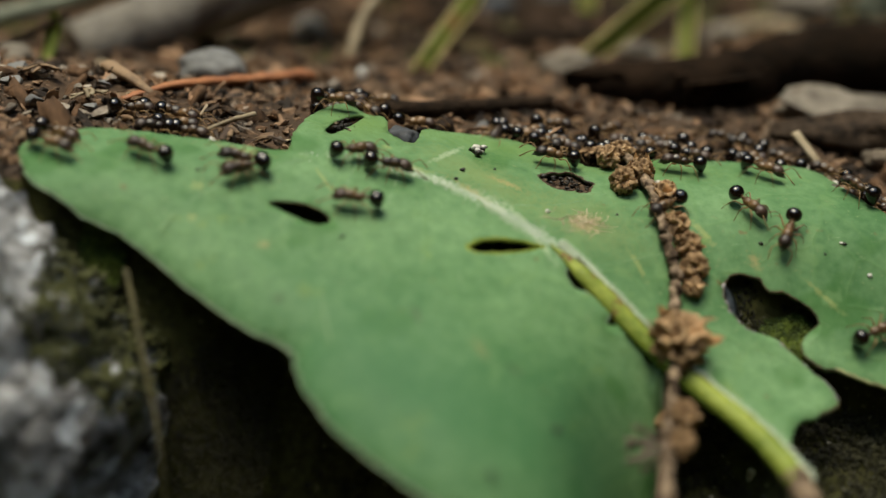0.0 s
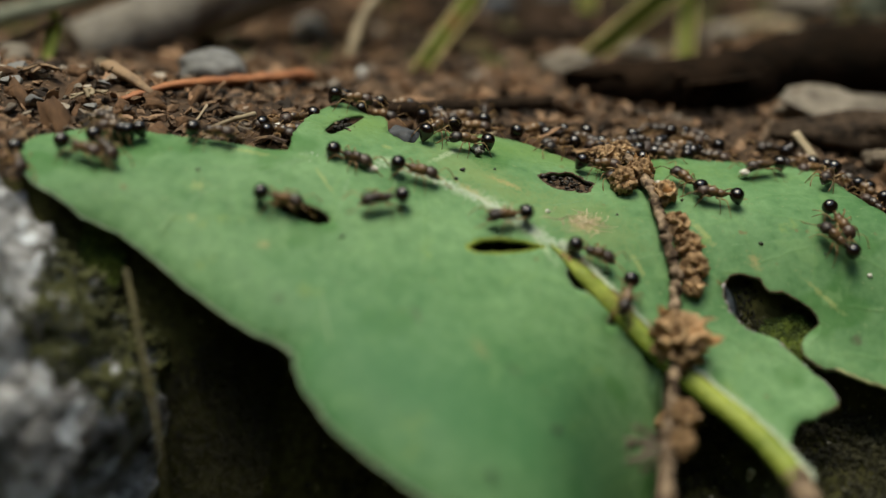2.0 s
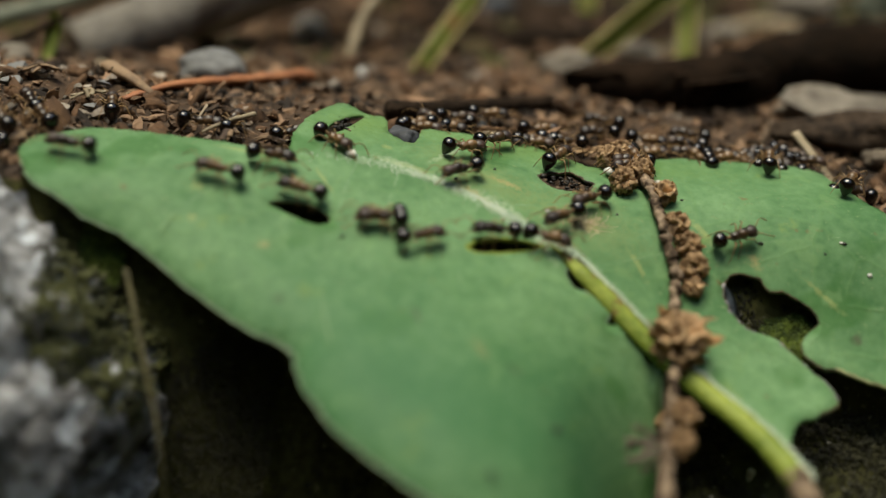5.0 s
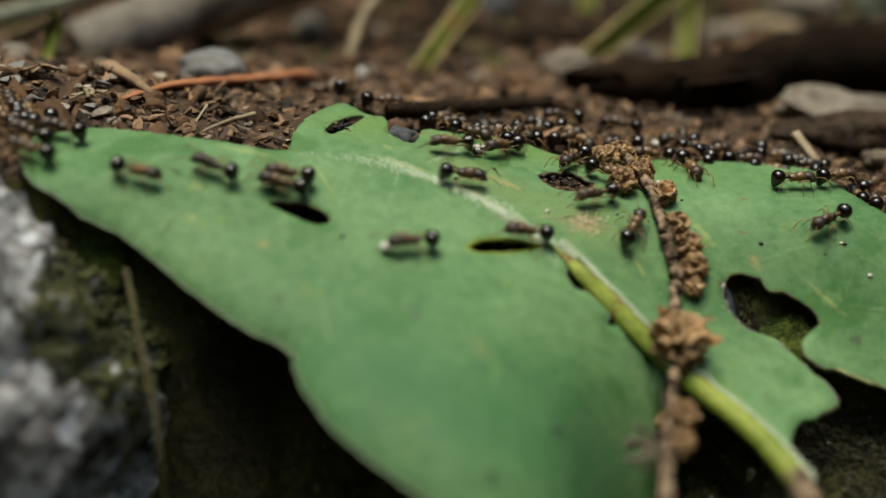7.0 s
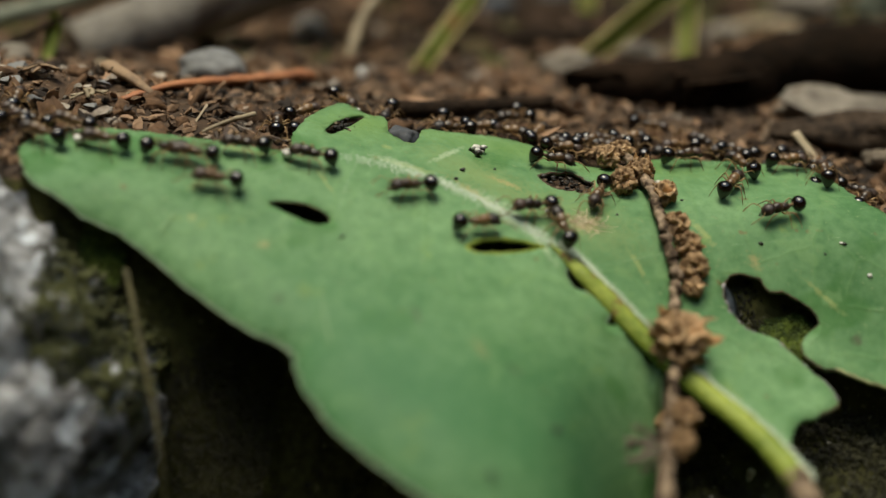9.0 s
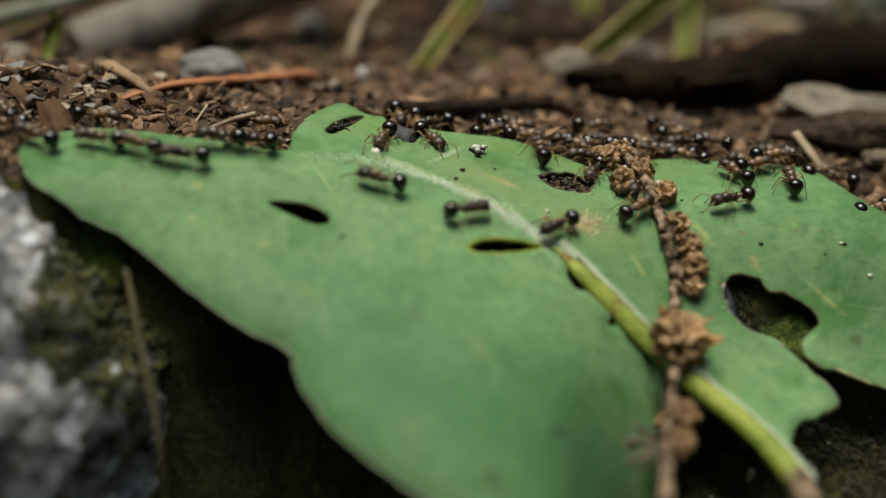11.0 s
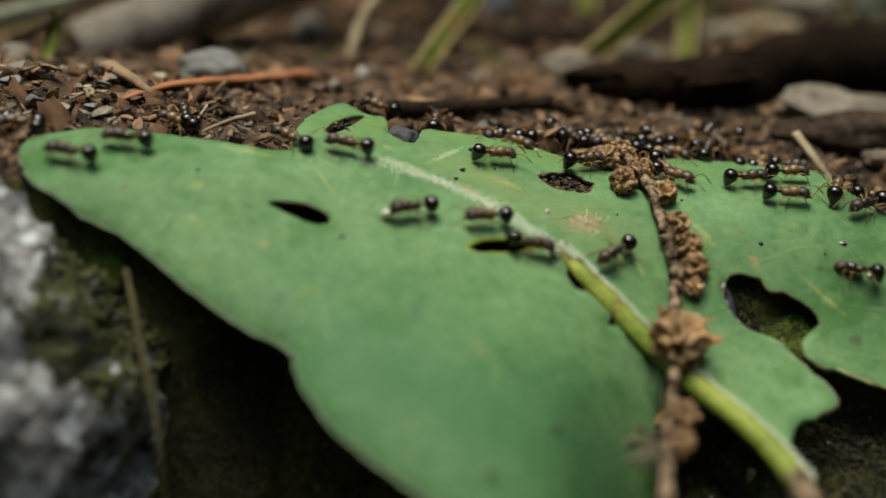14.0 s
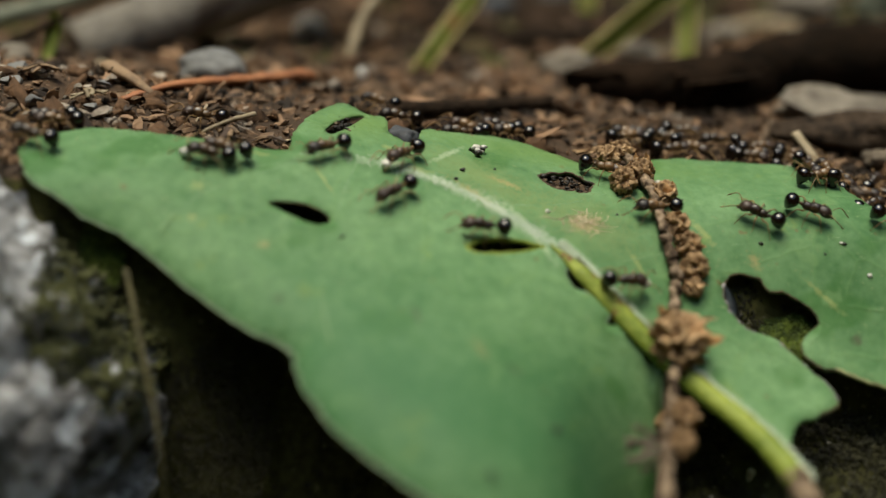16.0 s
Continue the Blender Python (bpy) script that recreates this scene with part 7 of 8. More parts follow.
    trot(ANTS[31], [
        (0, -5.8, 92.3, 167), (0.43, -6.6, 92.8, 167), (0.86, -8.1, 92.5, 181), (1.29, -8.8, 92, 211), (1.71, -10.4, 90, 235), (2.14, -10.9, 88.2, 233),
        (2.57, -12.2, 87.7, 233), (3, -12.3, 86.8, 233), (3.3, -13.2, 86.7, 233), (3.5, -10.7, 86.1, 302), (4, -8.9, 81.7, 308), (4.2, -7.8, 82.4, 308), (6.3,
        -8.5, 85.3, 308), (6.4, -8.7, 87.2, 376), (6.5, -8.9, 89.1, 445), (7, -8.1, 98, 443), (7.17, -8.1, 97.1, 387), (7.33, -8, 96.1, 331), (7.5, -8, 95.2,
        274), (8, -7.7, 89.9, 274), (8.17, -7.9, 92.7, 215), (8.33, -8.2, 95.4, 155), (8.5, -8.5, 98.1, 96), (8.69, -8.2, 96.3, 40), (8.88, -8, 94.5, -16),
        (9.07, -7.7, 92.6, -72), (9.56, -6.2, 93.3, -18), (10.05, -3.6, 92.2, -19), (10.54, -3.1, 91.1, -91), (11.3, -5, 83.6, -100), (11.4, -4.2, 84.6, -35),
        (11.5, -3.4, 85.7, 31), (12, -2.4, 86.1, 37), (12.2, -0.9, 87.8, 39), (12.5, 1.3, 88.6, 13), (13, 3.8, 88.2, 3), (13.5, 7.2, 88.7, 3), (14.03, 5.1,
        89.9, -52), (14.57, 2.9, 91.1, -106), (15.1, 0.8, 92.2, -161), (15.5, -1.5, 85.2, -115), (16, -2.8, 82.9, -119)])
    trot(ANTS[32], [
        (0, 23.9, 93.9, 163), (0.49, 23, 94.4, 163), (0.97, 21.2, 94.4, 180), (1.46, 18.5, 93.8, 197), (1.94, 16.1, 92.5, 196), (2.43, 14.4, 92.6, 196),
        (2.67, 14.6, 92.2, 238), (2.91, 14.9, 91.8, 279), (3.4, 16.3, 85.4, 269), (3.7, 14, 81.5, 244), (4, 11.9, 77.3, 242), (4.2, 10.2, 75.5, 212), (4.8,
        5.3, 74.3, 191), (5.3, 0.3, 74, 190), (5.9, -4.3, 72.6, 191), (6.3, -7.7, 72.8, 170), (6.5, -8.1, 74.1, 147), (6.8, -11.9, 76, 150), (7, -15.1, 78.2,
        145), (7.4, -21.6, 82.8, 145), (8.1, -20.2, 81.5, 86), (8.8, -18.8, 80.2, 26), (9.5, -17.4, 78.9, -33), (10, -10.5, 75.6, -26), (10.5, -4.1, 73.2, 0),
        (11, 1.4, 76.6, 36), (11.3, 4.7, 80.6, 48), (11.5, 5, 80.8, 48), (12, 5.5, 80.6, 38), (12.5, 9.7, 84.4, 41), (13, 12.6, 86.5, 23), (13.5, 17.4, 86.7,
        -2), (14, 22, 86, 15), (14.5, 25.2, 89.9, 55), (15, 26.8, 94.1, 55), (15.25, 26.5, 91.4, -12), (15.5, 26.1, 88.7, -79), (16, 27.2, 88.6, -79)])
    trot(ANTS[33], [
        (0, -8.6, 91.5, 37), (0.5, -8.2, 92.6, 37), (0.99, -5.8, 92.7, -9), (1.49, -2.9, 91, -8), (1.99, -0.5, 92.3, 7), (2.24, -0.2, 91.4, -37), (2.49, 0.2,
        90.6, -80), (3.6, -0.1, 80.2, -117), (4, -7, 79.7, -168), (4.2, -11, 79, -184), (4.6, -16.4, 81.5, -239), (5.18, -14.6, 88.2, -292), (5.67, -12.2, 88,
        -331), (6.16, -10.4, 90.2, -309), (6.64, -7.3, 94.2, -323), (7.13, -4.1, 93.8, -367), (7.61, -2.9, 91.9, -441), (8.2, -4.4, 85.3, -475), (8.5, -9.1,
        82.4, -543), (8.8, -12.9, 87.6, -605), (9.39, -9.8, 88.3, -670), (9.84, -7.4, 92, -698), (10.3, -2.9, 89.8, -735), (10.75, -1, 89, -776), (11.3, -1.2,
        85.6, -792), (11.5, -0.3, 85.8, -792), (12, 0.6, 86.2, -715), (12.3, 3.1, 87.2, -709), (12.5, 4.9, 86.5, -746), (13, 5.3, 85.9, -724), (13.5, 10.4,
        87.2, -683), (13.94, 10.1, 91.5, -615), (14.32, 7.4, 91, -556), (14.69, 5, 92, -552), (15.06, 3.3, 90.7, -487), (15.4, 3.3, 87.6, -469), (15.6, 1.3,
        84.7, -482), (16, -3.2, 77.8, -483)])
    trot(ANTS[34], [
        (0, -7.6, 93.6, -8), (0.47, -6.9, 93.9, -8), (0.94, -5.8, 94.4, -8), (1.41, -2.7, 93.3, -11), (1.88, 0.2, 93.2, -6), (2.34, 2.3, 93, 1), (2.81, 4,
        93.4, 3), (3.05, 4, 92.8, -43), (3.28, 4.1, 92.1, -90), (4.5, 2.5, 79.1, -112), (5, -4, 74.5, -155), (5.5, -10.2, 74.5, -181), (6, -16.7, 75.5, -189),
        (6.3, -20, 75.9, -173), (6.5, -21, 75, -192), (7, -27.2, 78.1, -207), (7.3, -30.1, 80.6, -243), (7.93, -30.3, 86.6, -267), (8.41, -30.1, 86.6, -267),
        (8.88, -30.8, 87, -267), (9.36, -31.3, 86.5, -267), (9.59, -32.4, 85.7, -214), (9.83, -33.5, 84.9, -162), (10.31, -34.8, 84.3, -162), (10.78, -35.5,
        85.1, -162), (11.25, -37, 84.2, -165), (11.73, -38.6, 84.7, -184), (12.2, -39.5, 84.7, -184), (12.68, -40.8, 84.4, -184), (13.15, -42.7, 85.2, -197),
        (13.63, -43.8, 85.6, -197), (14.1, -44.5, 85.8, -197), (14.58, -45.6, 84.7, -197), (15.05, -46.3, 85.4, -197), (15.53, -46.9, 85.1, -197), (16, -47,
        85.3, -197)])
    trot(ANTS[35], [
        (0, 24.5, 90.9, 173), (0.47, 23.6, 90.7, 173), (0.95, 22.9, 91.1, 173), (1.42, 20.5, 91.1, 175), (1.9, 18.7, 91.5, 176), (2.37, 16.5, 91.1, 191),
        (2.85, 14.7, 90.3, 198), (3.32, 12.3, 89.6, 195), (3.8, 11.1, 89.4, 195), (4.03, 11.8, 88.8, 241), (4.27, 12.4, 88.1, 287), (4.6, 12.9, 85.7, 260),
        (5, 10.1, 81.3, 225), (5.6, 3.4, 77.7, 204), (6, -0.4, 77.4, 188), (6.3, -2.7, 77.2, 181), (6.5, -4.6, 77.6, 173), (7, -10.2, 78.2, 174), (7.5, -12.6,
        78.7, 157), (8, -12.9, 79.7, 162), (8.5, -16.8, 79.9, 167), (9, -25.6, 83, 146), (9.4, -25.9, 87.7, 86), (9.86, -23.4, 86.8, 9), (10.32, -20.6, 87.4,
        9), (10.77, -16.3, 87.8, -1), (11.23, -11.3, 87.6, 29), (11.68, -9.6, 92.5, 52), (12.14, -6.3, 93.6, 7), (12.6, -2.7, 92.3, -13), (13.05, -2.7, 91.4,
        -82), (13.8, -2.8, 83.5, -105), (13.9, -4.7, 83.1, -147), (14, -6.6, 82.8, -189), (14.5, -13.4, 86.8, -219), (14.88, -13.1, 88.7, -219), (15.25, -15,
        87, -171), (15.62, -16.3, 87.8, -192), (16, -17.5, 87.9, -189)])
    trot(ANTS[36], [
        (0, 17.8, 91.9, -173), (0.48, 16.9, 91.6, -173), (0.96, 16.5, 91.4, -173), (1.43, 14.6, 91, -173), (1.91, 12.7, 90.8, -167), (2.39, 10.1, 90.2, -185),
        (2.87, 7.3, 91.6, -192), (3.35, 5.6, 91.3, -195), (3.82, 5, 92.3, -195), (4.06, 5, 91.5, -149), (4.3, 4.9, 90.6, -104), (4.7, 4.3, 86.3, -118), (5.2,
        -1.7, 79.5, -138), (5.7, -7.8, 76.8, -173), (6.3, -16.5, 78.7, -193), (6.5, -19, 79.9, -197), (7, -26.1, 81.8, -207), (7.63, -27.5, 84.4, -207),
        (8.12, -27.2, 84.3, -207), (8.61, -28.3, 83.6, -207), (9.11, -29.1, 84.3, -207), (9.6, -30.2, 81.8, -144), (10.09, -31.8, 82.1, -186), (10.58, -33.1,
        82.5, -172), (11.08, -35, 81.3, -171), (11.57, -35.9, 82.1, -173), (12.06, -37.6, 81.2, -179), (12.55, -39.9, 82.3, -190), (13.05, -41.4, 81.6, -163),
        (13.54, -43.1, 81.2, -183), (14.03, -44.4, 82.1, -183), (14.52, -45.1, 82, -183), (15.02, -46.3, 82, -183), (15.51, -46.9, 82, -183), (16, -47.1, 82,
        -183)])
    trot(ANTS[37], [
        (0, -2.3, 91, -3), (0.49, -1.6, 91.4, -3), (0.97, -1.3, 91.3, -3), (1.46, -0.1, 91.1, -3), (1.95, 1.6, 91.2, -1), (2.43, 3.7, 90.9, -12), (2.92, 6,
        90.2, -6), (3.41, 8.5, 90.5, -1), (3.89, 10.7, 89.9, -15), (4.38, 12.8, 89.3, -4), (4.87, 15, 90.2, 15), (5.35, 16.6, 90.8, 22), (5.84, 17.8, 91.5,
        22), (6.33, 18.9, 91.6, 22), (6.57, 18.6, 90.8, -31), (6.81, 18.2, 90, -83), (7.3, 19.1, 86, -52), (7.5, 23.1, 86.2, 6), (8, 25.9, 87.9, 22), (8.5,
        27.4, 88.3, 22), (9, 25.8, 89.3, 22), (11.6, 23.7, 89.8, 22), (11.8, 22.6, 92, 74), (12, 21.4, 94.1, 127), (12.5, 19.5, 93.7, 127), (12.75, 19.2,
        93.3, 174), (13.19, 16.4, 93, 187), (13.64, 15.1, 91.6, 261), (14.1, 16.9, 86.3, 293), (14.3, 19.1, 85.9, 356), (14.5, 20.7, 87.7, 399), (14.8, 22.5,
        90.2, 428), (15.25, 22.8, 93.8, 418), (15.62, 25.5, 92.9, 355), (16, 27.1, 92.3, 345)])
    trot(ANTS[38], [
        (0, 33, 86.2, 133), (0.5, 33.1, 86.2, 133), (1, 32.8, 86.9, 133), (1.49, 31.3, 88.4, 126), (1.99, 31.1, 89.6, 121), (2.49, 29.7, 91.1, 126), (2.99,
        28.4, 92.8, 140), (3.48, 25.8, 93.5, 158), (3.98, 23.8, 93.9, 177), (4.48, 21.1, 93.2, 193), (4.98, 19, 92.8, 178), (5.47, 16.8, 93.5, 185), (5.97,
        15.6, 92.1, 203), (6.47, 14.4, 92.1, 203), (6.97, 13.7, 91.7, 203), (7.46, 14.1, 91.2, 277), (7.9, 15.5, 85.5, 280), (8, 14.4, 85, 234), (8.5, 10.6,
        80.6, 219), (9, 6, 78.8, 208), (9.2, 4.6, 77.5, 213), (9.7, -0.4, 75, 192), (10.2, -5.9, 76.2, 166), (10.7, -12.4, 78.3, 165), (11.1, -19.3, 79.6,
        173), (11.3, -23.4, 79.6, 174), (11.5, -25.6, 80.4, 170), (12, -28.4, 80.5, 169), (12.3, -31, 82, 141), (12.73, -31.4, 83.7, 141), (13.2, -32.3, 83.4,
        179), (13.66, -34, 82.7, 199), (14.13, -36, 81.9, 190), (14.6, -39, 82.2, 179), (15.07, -41.2, 82.3, 171), (15.53, -42.6, 83, 171), (16, -43.4, 82.5,
        171)])
    trot(ANTS[39], [
        (0, 32.9, 84.4, 110), (0.5, 32.6, 84.3, 110), (1, 32.8, 84.4, 110), (1.5, 31.9, 85.1, 110), (2, 31.6, 85.5, 110), (2.49, 31.3, 87.4, 110), (2.99,
        30.6, 88.2, 110), (3.49, 30.1, 89.3, 110), (3.99, 29.2, 89.9, 110), (4.49, 27.5, 90.2, 151), (4.99, 26.1, 90.7, 157), (5.49, 24, 91.1, 179), (5.99,
        22.2, 90.3, 182), (6.48, 21.1, 90.9, 184), (6.98, 18.9, 89.9, 195), (7.48, 17.6, 89.7, 195), (7.98, 16.6, 90.2, 175), (8.48, 14.8, 90.1, 185), (8.98,
        13.9, 89.8, 185), (9.48, 13, 89.7, 185), (9.98, 12.1, 88.7, 185), (10.48, 12, 89.2, 185), (10.97, 10.7, 88.8, 185), (11.22, 11.6, 88.3, 238), (11.47,
        12.5, 87.9, 291), (11.8, 12.4, 85.6, 257), (12, 10.5, 84, 236), (12.5, 5.6, 76.8, 214), (13, -3.7, 75.5, 176), (13.5, -12.9, 79, 163), (14, -21.5,
        81.1, 169), (14.3, -26.3, 82, 140), (14.92, -27.4, 87.3, 119), (15.28, -28.7, 85, 198), (15.64, -32.2, 84.8, 187), (16, -33.1, 84.5, 193)])
    trot(ANTS[40], [
        (0, 32.8, 86.1, 118), (0.49, 32.3, 86.4, 118), (0.99, 32.7, 87, 118), (1.48, 31.9, 86.8, 118), (1.97, 31.9, 88.2, 118), (2.46, 30.8, 88.5, 118),
        (2.96, 31, 89.4, 118), (3.45, 29.4, 90.5, 135), (3.94, 28.7, 91.7, 119), (4.43, 28.4, 92.9, 119), (4.93, 26.3, 92.3, 164), (5.42, 24.8, 93, 171),
        (5.91, 23, 92.5, 183), (6.4, 21.5, 92.6, 183), (6.9, 20.2, 92.2, 189), (7.39, 18.7, 92.2, 180), (7.88, 17.6, 92.4, 179), (8.38, 16.1, 92.2, 182),
        (8.87, 14.6, 92.3, 182), (9.36, 14, 91.8, 182), (9.85, 12.9, 91.2, 208), (10.35, 11.8, 90.1, 208), (10.84, 11.6, 90.9, 208), (11.33, 11.3, 90.6, 208),
        (11.82, 12.3, 89.6, 282), (12.2, 13.3, 85.3, 271), (12.5, 11.9, 81.8, 256), (13, 10.6, 77.3, 237), (13.5, 7.5, 77, 192), (14, 2.8, 76.1, 202), (14.5,
        -1.5, 73.2, 196), (15, -3.1, 75.4, 146), (15.5, -8.7, 79, 154), (16, -14.6, 80.6, 163)])
    trot(ANTS[41], [
        (0, 40, 76, 124), (0.48, 39.4, 76, 124), (0.97, 39.5, 76.6, 124), (1.45, 39.6, 76, 124), (1.94, 38.7, 76.9, 124), (2.42, 38, 77.4, 124), (2.91, 37.4,
        78.6, 124), (3.39, 36.8, 78.7, 124), (3.88, 35.9, 80, 124), (4.36, 35.4, 80.8, 124), (4.85, 34.7, 81.8, 124), (5.33, 33.7, 83.2, 128), (5.82, 32.4,
        84.5, 130), (6.3, 32, 85.6, 118), (6.78, 31.4, 86.9, 118), (7.27, 30.4, 87.4, 121), (7.75, 29.8, 89.4, 123), (8.24, 28.4, 89.9, 138), (8.72, 27.4,
        91.2, 138), (9.21, 26.8, 90.9, 138), (9.69, 25.7, 91.7, 155), (10.18, 24.3, 91.7, 155), (10.66, 23.6, 90.8, 155), (11.15, 23.1, 91.1, 155), (11.63,
        22.7, 91.4, 155), (12.12, 21.7, 91.4, 155), (12.6, 22, 91.4, 155), (12.75, 22.5, 90.1, 219), (12.9, 23.1, 88.8, 284), (12.93, 23, 89.5, 226), (12.97,
        22.9, 90.2, 169), (13, 22.8, 90.9, 111), (13.5, 21, 93.1, 144), (13.8, 18.3, 93.3, 153), (14.02, 19.7, 93.4, 82), (14.24, 21.1, 93.5, 10), (14.68,
        23.2, 93.4, 1), (15.12, 24.9, 93.2, -9), (15.56, 27, 92.7, -7), (16, 27.4, 93, -7)])
    trot(ANTS[42], [
        (0, -7.7, 92.5, -29), (0.5, -7.2, 92.7, -29), (1, -7.4, 93.1, -29), (1.5, -7.4, 93.1, -29), (2, -6.6, 93.7, -29), (2.5, -5.5, 93.5, -29), (3, -4.7,
        92.7, -29), (3.5, -3.3, 92.3, -27), (4, -2.5, 91.6, -27), (4.5, -1.1, 92.3, 12), (5, 0.9, 92.8, 2), (5.5, 1.8, 92.1, -4), (6, 3.9, 92.6, 3), (6.5, 5,
        92.2, -5), (7, 6.8, 92.3, -1), (7.5, 7.8, 92.2, -4), (8, 9.4, 91.8, -13), (8.5, 10.2, 91.5, -13), (9, 11.4, 91, -13), (9.5, 12.5, 90.7, -6), (10, 14,
        90.9, -6), (10.5, 14.5, 91.4, -6), (11, 15.6, 91.3, -6), (11.5, 15.7, 91.5, -6), (12, 15.8, 91.8, -6), (12.5, 15.6, 91.1, -70), (12.9, 16.9, 86.3,
        -70), (13.1, 18.1, 86, -41), (13.5, 19.5, 85.9, 22), (13.7, 20.3, 88.8, 77), (14.3, 20, 91.7, 77), (14.72, 21.8, 91.1, 7), (15.15, 24.2, 91, -3),
        (15.57, 27.4, 90.5, -9), (16, 28.1, 90.3, -9)])
    trot(ANTS[43], [
        (0, -5.1, 94.6, 14), (0.48, -4.7, 94.9, 14), (0.97, -4.3, 94, 14), (1.45, -4, 94.7, 14), (1.93, -3.9, 94.1, 14), (2.41, -2.3, 93.7, 14), (2.9, -1.6,
        93.3, 14), (3.38, -0.6, 93.5, 14), (3.86, 0.4, 93.6, 14), (4.35, 2, 94.1, 11), (4.83, 3, 94.1, 11), (5.31, 4.3, 93.7, -11), (5.8, 5.5, 93.1, -15),
        (6.28, 7.3, 92.7, -16), (6.76, 8.2, 92.4, -13), (7.24, 10.2, 92.3, -4), (7.73, 11.7, 92.4, 2), (8.21, 13.2, 92.3, -6), (8.69, 14.1, 92, -6), (9.18,
        14.4, 93.3, 34), (9.66, 16.1, 94.2, 34), (10.14, 16.5, 93.6, 34), (10.62, 18, 94.4, 34), (11.11, 18.2, 94.4, 34), (11.59, 18.4, 94.2, 34), (12.07,
        19.2, 94.3, 34), (12.31, 18.8, 93.5, -27), (12.56, 18.3, 92.6, -87), (13.1, 19.2, 85.4, -59), (13.3, 21.1, 86.6, -15), (13.5, 23, 87.8, 30), (13.8,
        24.1, 90.1, 63), (14.24, 24.3, 91.7, 63), (14.68, 25.6, 90.6, -11), (15.12, 28.7, 89.5, -29), (15.56, 29.5, 87.9, -40), (16, 30.9, 87.9, -15)])
    trot(ANTS[44], [
        (0, 31.2, 88.6, 126), (0.48, 31.2, 88.8, 126), (0.97, 30.9, 88.5, 126), (1.45, 31, 88.8, 126), (1.93, 30.5, 89.8, 126), (2.42, 29.3, 90.3, 126), (2.9,
        29.4, 91.6, 126), (3.38, 28.3, 91.5, 126), (3.87, 27.4, 92.4, 126), (4.35, 26.6, 93.9, 126), (4.83, 25, 92.5, 192), (5.32, 23.3, 92.3, 184), (5.8,
        21.5, 92.6, 174), (6.28, 20.3, 93.1, 161), (6.77, 19, 93.4, 178), (7.25, 17.4, 92.4, 204), (7.73, 16.1, 91.9, 188), (8.22, 14.9, 92.5, 183), (8.7,
        13.5, 91.9, 183), (9.18, 12.7, 91.7, 183), (9.67, 12.2, 91, 183), (10.15, 11.2, 90.6, 183), (10.63, 10, 91.3, 183), (11.12, 9.6, 90.9, 183), (11.6,
        8.8, 91.4, 183), (12.08, 8.3, 92, 183), (12.57, 9.3, 90.5, 261), (13.2, 7.7, 83.6, 247), (13.4, 4.3, 80.5, 225), (13.5, 3.2, 79.8, 219), (14, -2,
        75.9, 210), (14.5, -4.6, 76.4, 164), (15, -11.1, 79.2, 163), (15.5, -12.6, 78.7, 173), (16, -15.6, 79.8, 163)])
    trot(ANTS[45], [
        (0, 13, 90.5, 30), (0.5, 12.7, 91.1, 30), (0.99, 13.1, 90.5, 30), (1.49, 14.4, 90.4, 30), (1.98, 14.5, 91, 30), (2.48, 15, 91.8, 30), (2.98, 16.1,
        91.1, 30), (3.47, 17.2, 91.4, 30), (3.97, 18.7, 92.1, 5), (4.47, 20.2, 90.9, -10), (4.96, 21.3, 91.3, -10), (5.46, 22.5, 91.5, -10), (5.95, 23.7,
        91.3, -8), (6.45, 25.5, 91.1, -6), (6.95, 27.3, 91, -2), (7.44, 28.7, 91.1, -2), (7.94, 29, 91.3, -2), (8.43, 30, 89.6, -45), (8.93, 30.8, 88.4, -45),
        (9.43, 31.2, 87.6, -45), (9.92, 31.9, 86.8, -66), (10.42, 31.9, 85, -66), (10.92, 33, 85.3, -66), (11.41, 33.2, 84.5, -66), (11.91, 33.6, 83.7, -66),
        (12.4, 33.7, 83.7, -66), (12.9, 32.6, 83.7, -135), (13.2, 30.3, 81.8, -140), (13.5, 30.2, 81.8, -140), (14, 30, 83, -140), (14.5, 29.6, 83.7, -140),
        (14.75, 30.2, 84.7, -215), (15, 30.8, 85.8, -291), (16, 32.5, 89.8, -292)])
    trot(ANTS[46], [
        (0, 18.7, 90.7, -24), (0.5, 18.8, 90.9, -24), (1, 19.5, 91.1, -24), (1.5, 19.4, 90.3, -24), (2, 20.2, 90.8, -24), (2.5, 21.3, 91.2, -24), (3, 22.6,
        91.1, -24), (3.5, 23.7, 91.6, -24), (4, 24.3, 90.8, -24), (4.5, 26.1, 91.1, 7), (5, 27.8, 91.6, -2), (5.5, 28.8, 90.3, -37), (6, 29.6, 89.2, -44),
        (6.5, 30.5, 88.3, -46), (6.99, 31.4, 87.2, -51), (7.49, 32.2, 86, -59), (7.99, 32.9, 84.3, -61), (8.49, 33.5, 83.7, -57), (8.99, 34.9, 81.7, -49),
        (9.49, 35.3, 81.8, -49), (9.99, 36.2, 80.5, -49), (10.49, 36.6, 79.9, -49), (10.99, 37.2, 79.5, -49), (11.49, 37.4, 78.4, -49), (11.99, 37.8, 78.3,
        -49), (12.24, 37, 78.5, -95), (12.49, 36.3, 78.7, -140), (13.8, 27.3, 71.1, -147), (13.9, 27, 72.5, -196), (14, 26.7, 73.9, -245), (14.5, 24.6, 79.2,
        -247), (15, 23.5, 80.4, -227), (15.5, 22.6, 80.9, -227), (16, 21.9, 80.8, -227)])
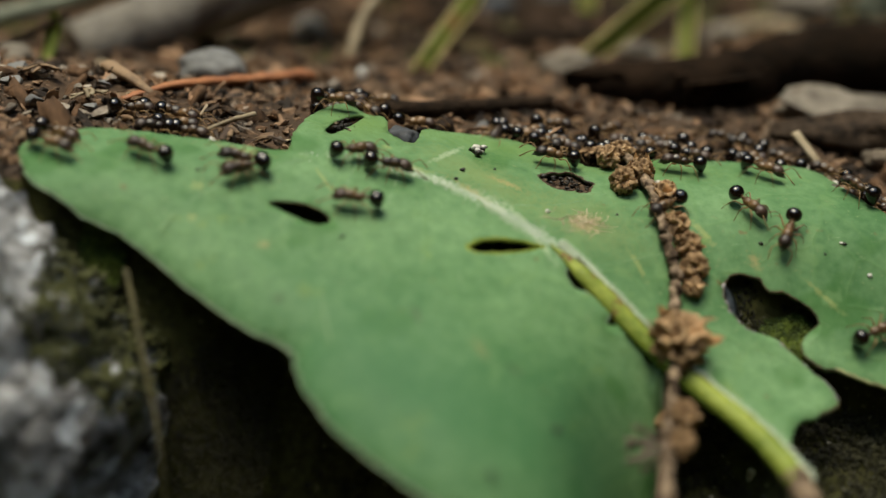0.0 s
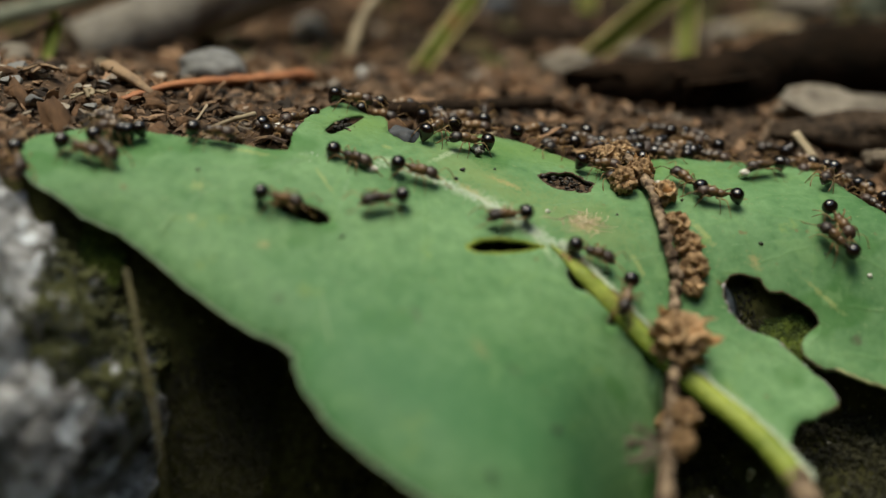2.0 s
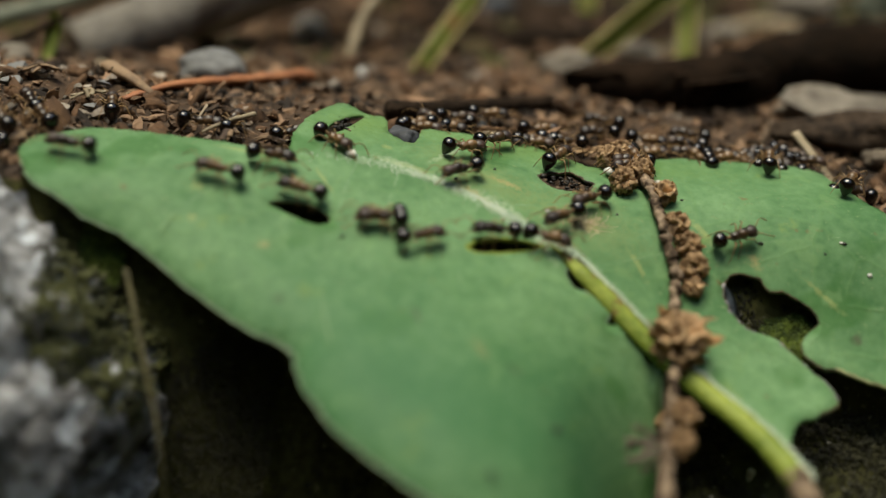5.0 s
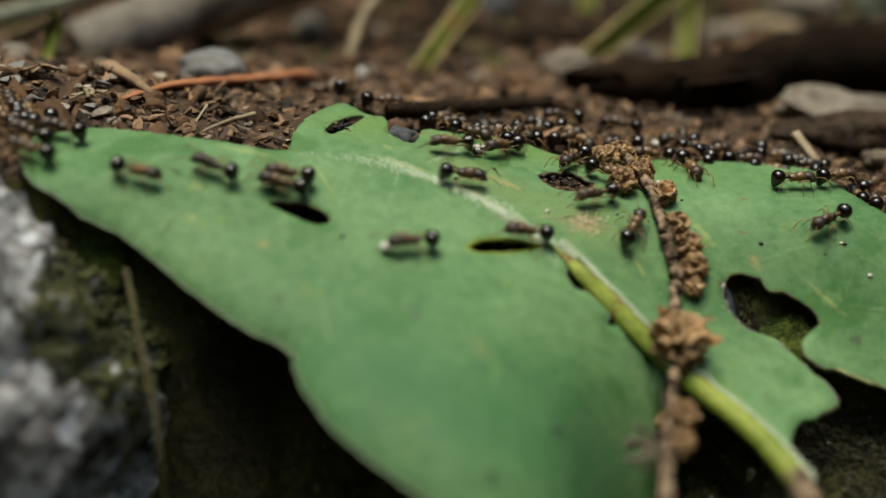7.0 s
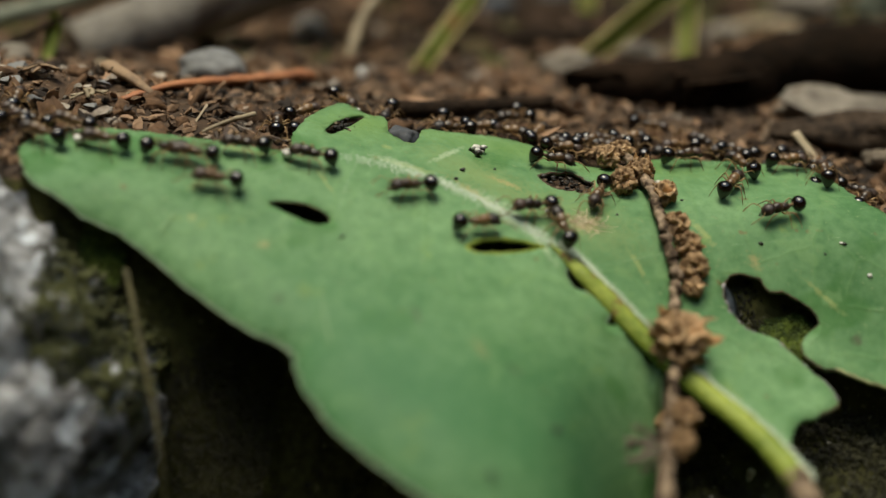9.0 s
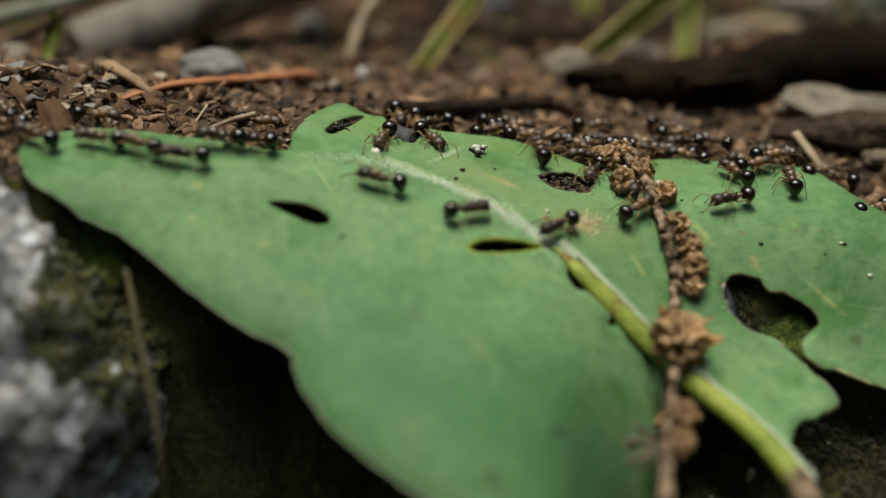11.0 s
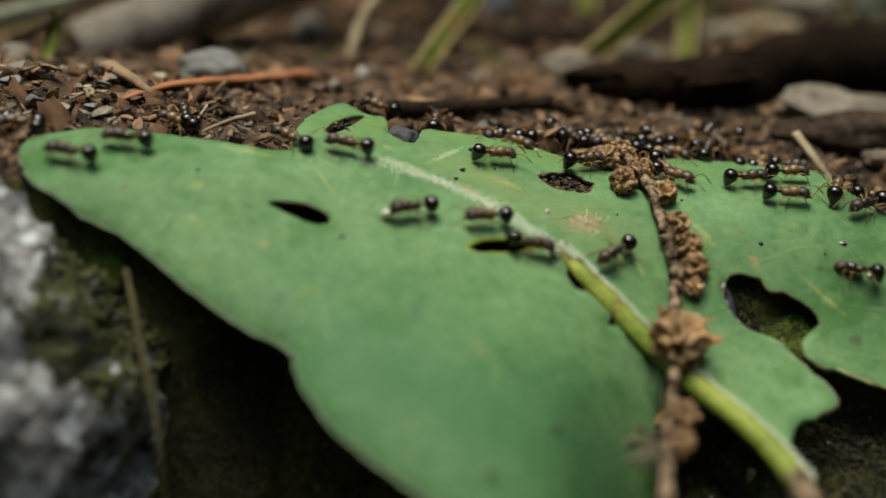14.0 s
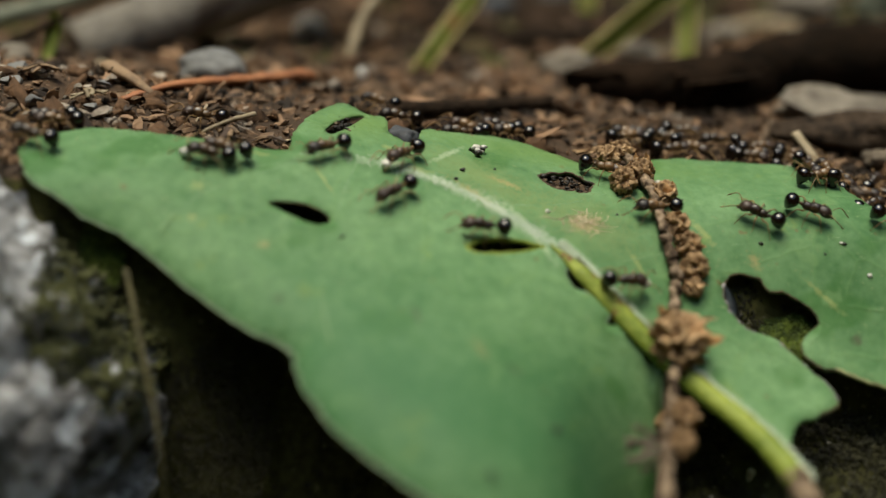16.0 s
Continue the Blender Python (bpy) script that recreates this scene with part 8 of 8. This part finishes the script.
    trot(ANTS[47], [
        (0, -8.3, 89.9, -9), (0.48, -7.9, 90.3, -9), (0.97, -7.9, 90.8, -9), (1.45, -8.2, 90.9, -9), (1.93, -7.1, 90.6, -9), (2.42, -7, 92.2, -9), (2.9, -6.6,
        92.1, -9), (3.38, -5.1, 91.3, -9), (3.86, -4.8, 90.8, -9), (4.35, -3.1, 90.7, -9), (4.83, -2.4, 90.3, -13), (5.31, -0.6, 90, -13), (5.8, -0.2, 90.9,
        -13), (6.28, 1.4, 90.3, -11), (6.76, 3.4, 90.7, 12), (7.25, 3.9, 91.3, 12), (7.73, 5.3, 89.8, -18), (8.21, 7.3, 89.9, -3), (8.7, 8.5, 89.9, -3),
        (9.18, 9.1, 89.6, -3), (9.66, 10.5, 89.7, -3), (10.14, 11.3, 89.4, -3), (10.63, 12.2, 89.5, -3), (11.11, 13.6, 89.3, -3), (11.59, 14.2, 88.8, -3),
        (12.08, 14.2, 89.1, -3), (12.56, 14.5, 90.2, -3), (13.04, 15.5, 90.2, -3), (13.53, 14.4, 88.8, -76), (13.9, 15.8, 86.2, -58), (14.1, 17.5, 85.6, -19),
        (14.5, 22.4, 85.1, 8), (15, 26, 87.5, 23), (15.5, 26.5, 87.2, 23), (16, 27.5, 86.9, 23)])
    trot(ANTS[48], [
        (0, -6.4, 92.3, -28), (0.49, -6.6, 92.3, -28), (0.98, -6.2, 92.3, -28), (1.47, -5.4, 92.1, -28), (1.96, -5.2, 91.6, -28), (2.45, -4.7, 91.2, -28),
        (2.94, -3.8, 91.8, -28), (3.43, -2.7, 91.6, -28), (3.91, -1.7, 90.7, -28), (4.4, -0.6, 91.2, -28), (4.89, -0.1, 90.7, -28), (5.38, 1.4, 91.7, -1),
        (5.87, 2.5, 91.1, -1), (6.36, 4.3, 92, 18), (6.85, 4.8, 91.5, -23), (7.34, 6.7, 90.5, -10), (7.83, 7.9, 91.3, -3), (8.32, 9.7, 90.5, -3), (8.81, 9.9,
        90.9, -3), (9.3, 11.4, 90.6, -11), (9.79, 12.4, 90.3, -11), (10.28, 13.3, 90, -11), (10.77, 14.4, 91.3, 28), (11.25, 15.5, 91.9, 28), (11.74, 15.9,
        91.7, 28), (12.23, 16.7, 91.3, 28), (12.72, 16.8, 91.8, 28), (13.21, 17.4, 92.1, 28), (13.7, 18, 91.7, 28), (13.95, 17.6, 91.1, -29), (14.19, 17.1,
        90.5, -86), (14.6, 17.6, 86.4, -77), (14.8, 18.8, 84.2, -69), (15, 19.4, 81.8, -77), (15.2, 18.3, 81.9, -133), (15.5, 17.1, 81.2, -156), (16, 14.8,
        81.1, -171)])
    trot(ANTS[49], [
        (0, 34.4, 82.3, 135), (0.49, 34.2, 81.8, 135), (0.98, 34, 82.4, 135), (1.46, 33.5, 83, 135), (1.95, 34.1, 82.8, 135), (2.44, 33.4, 83.7, 135), (2.93,
        32.7, 84.3, 135), (3.42, 31.9, 85, 135), (3.91, 31.8, 86, 135), (4.39, 31.5, 86.2, 135), (4.88, 30.9, 87.8, 135), (5.37, 29.6, 87.9, 146), (5.86,
        28.7, 89, 146), (6.35, 28.6, 89.6, 146), (6.84, 27.7, 90.9, 128), (7.32, 26.8, 91.7, 158), (7.81, 24.9, 91.5, 158), (8.3, 24.3, 91.3, 162), (8.79,
        22.5, 92.1, 165), (9.28, 21.8, 91.9, 165), (9.77, 20.5, 91.1, 165), (10.25, 19.5, 91.5, 165), (10.74, 18.4, 91.3, 165), (11.23, 17.3, 91.3, 165),
        (11.72, 16.4, 91.5, 165), (12.21, 16.1, 91.1, 165), (12.69, 15.2, 90.7, 165), (13.18, 14.8, 91.1, 165), (13.67, 14.1, 91.3, 165), (14.16, 13.8, 91.4,
        165), (14.4, 14.5, 90.5, 228), (14.65, 15.3, 89.6, 292), (15, 16.8, 86.8, 308), (15.2, 18.8, 86.5, 337), (15.5, 22.6, 84.7, 328), (16, 25.4, 81.9,
        317)])


motions()
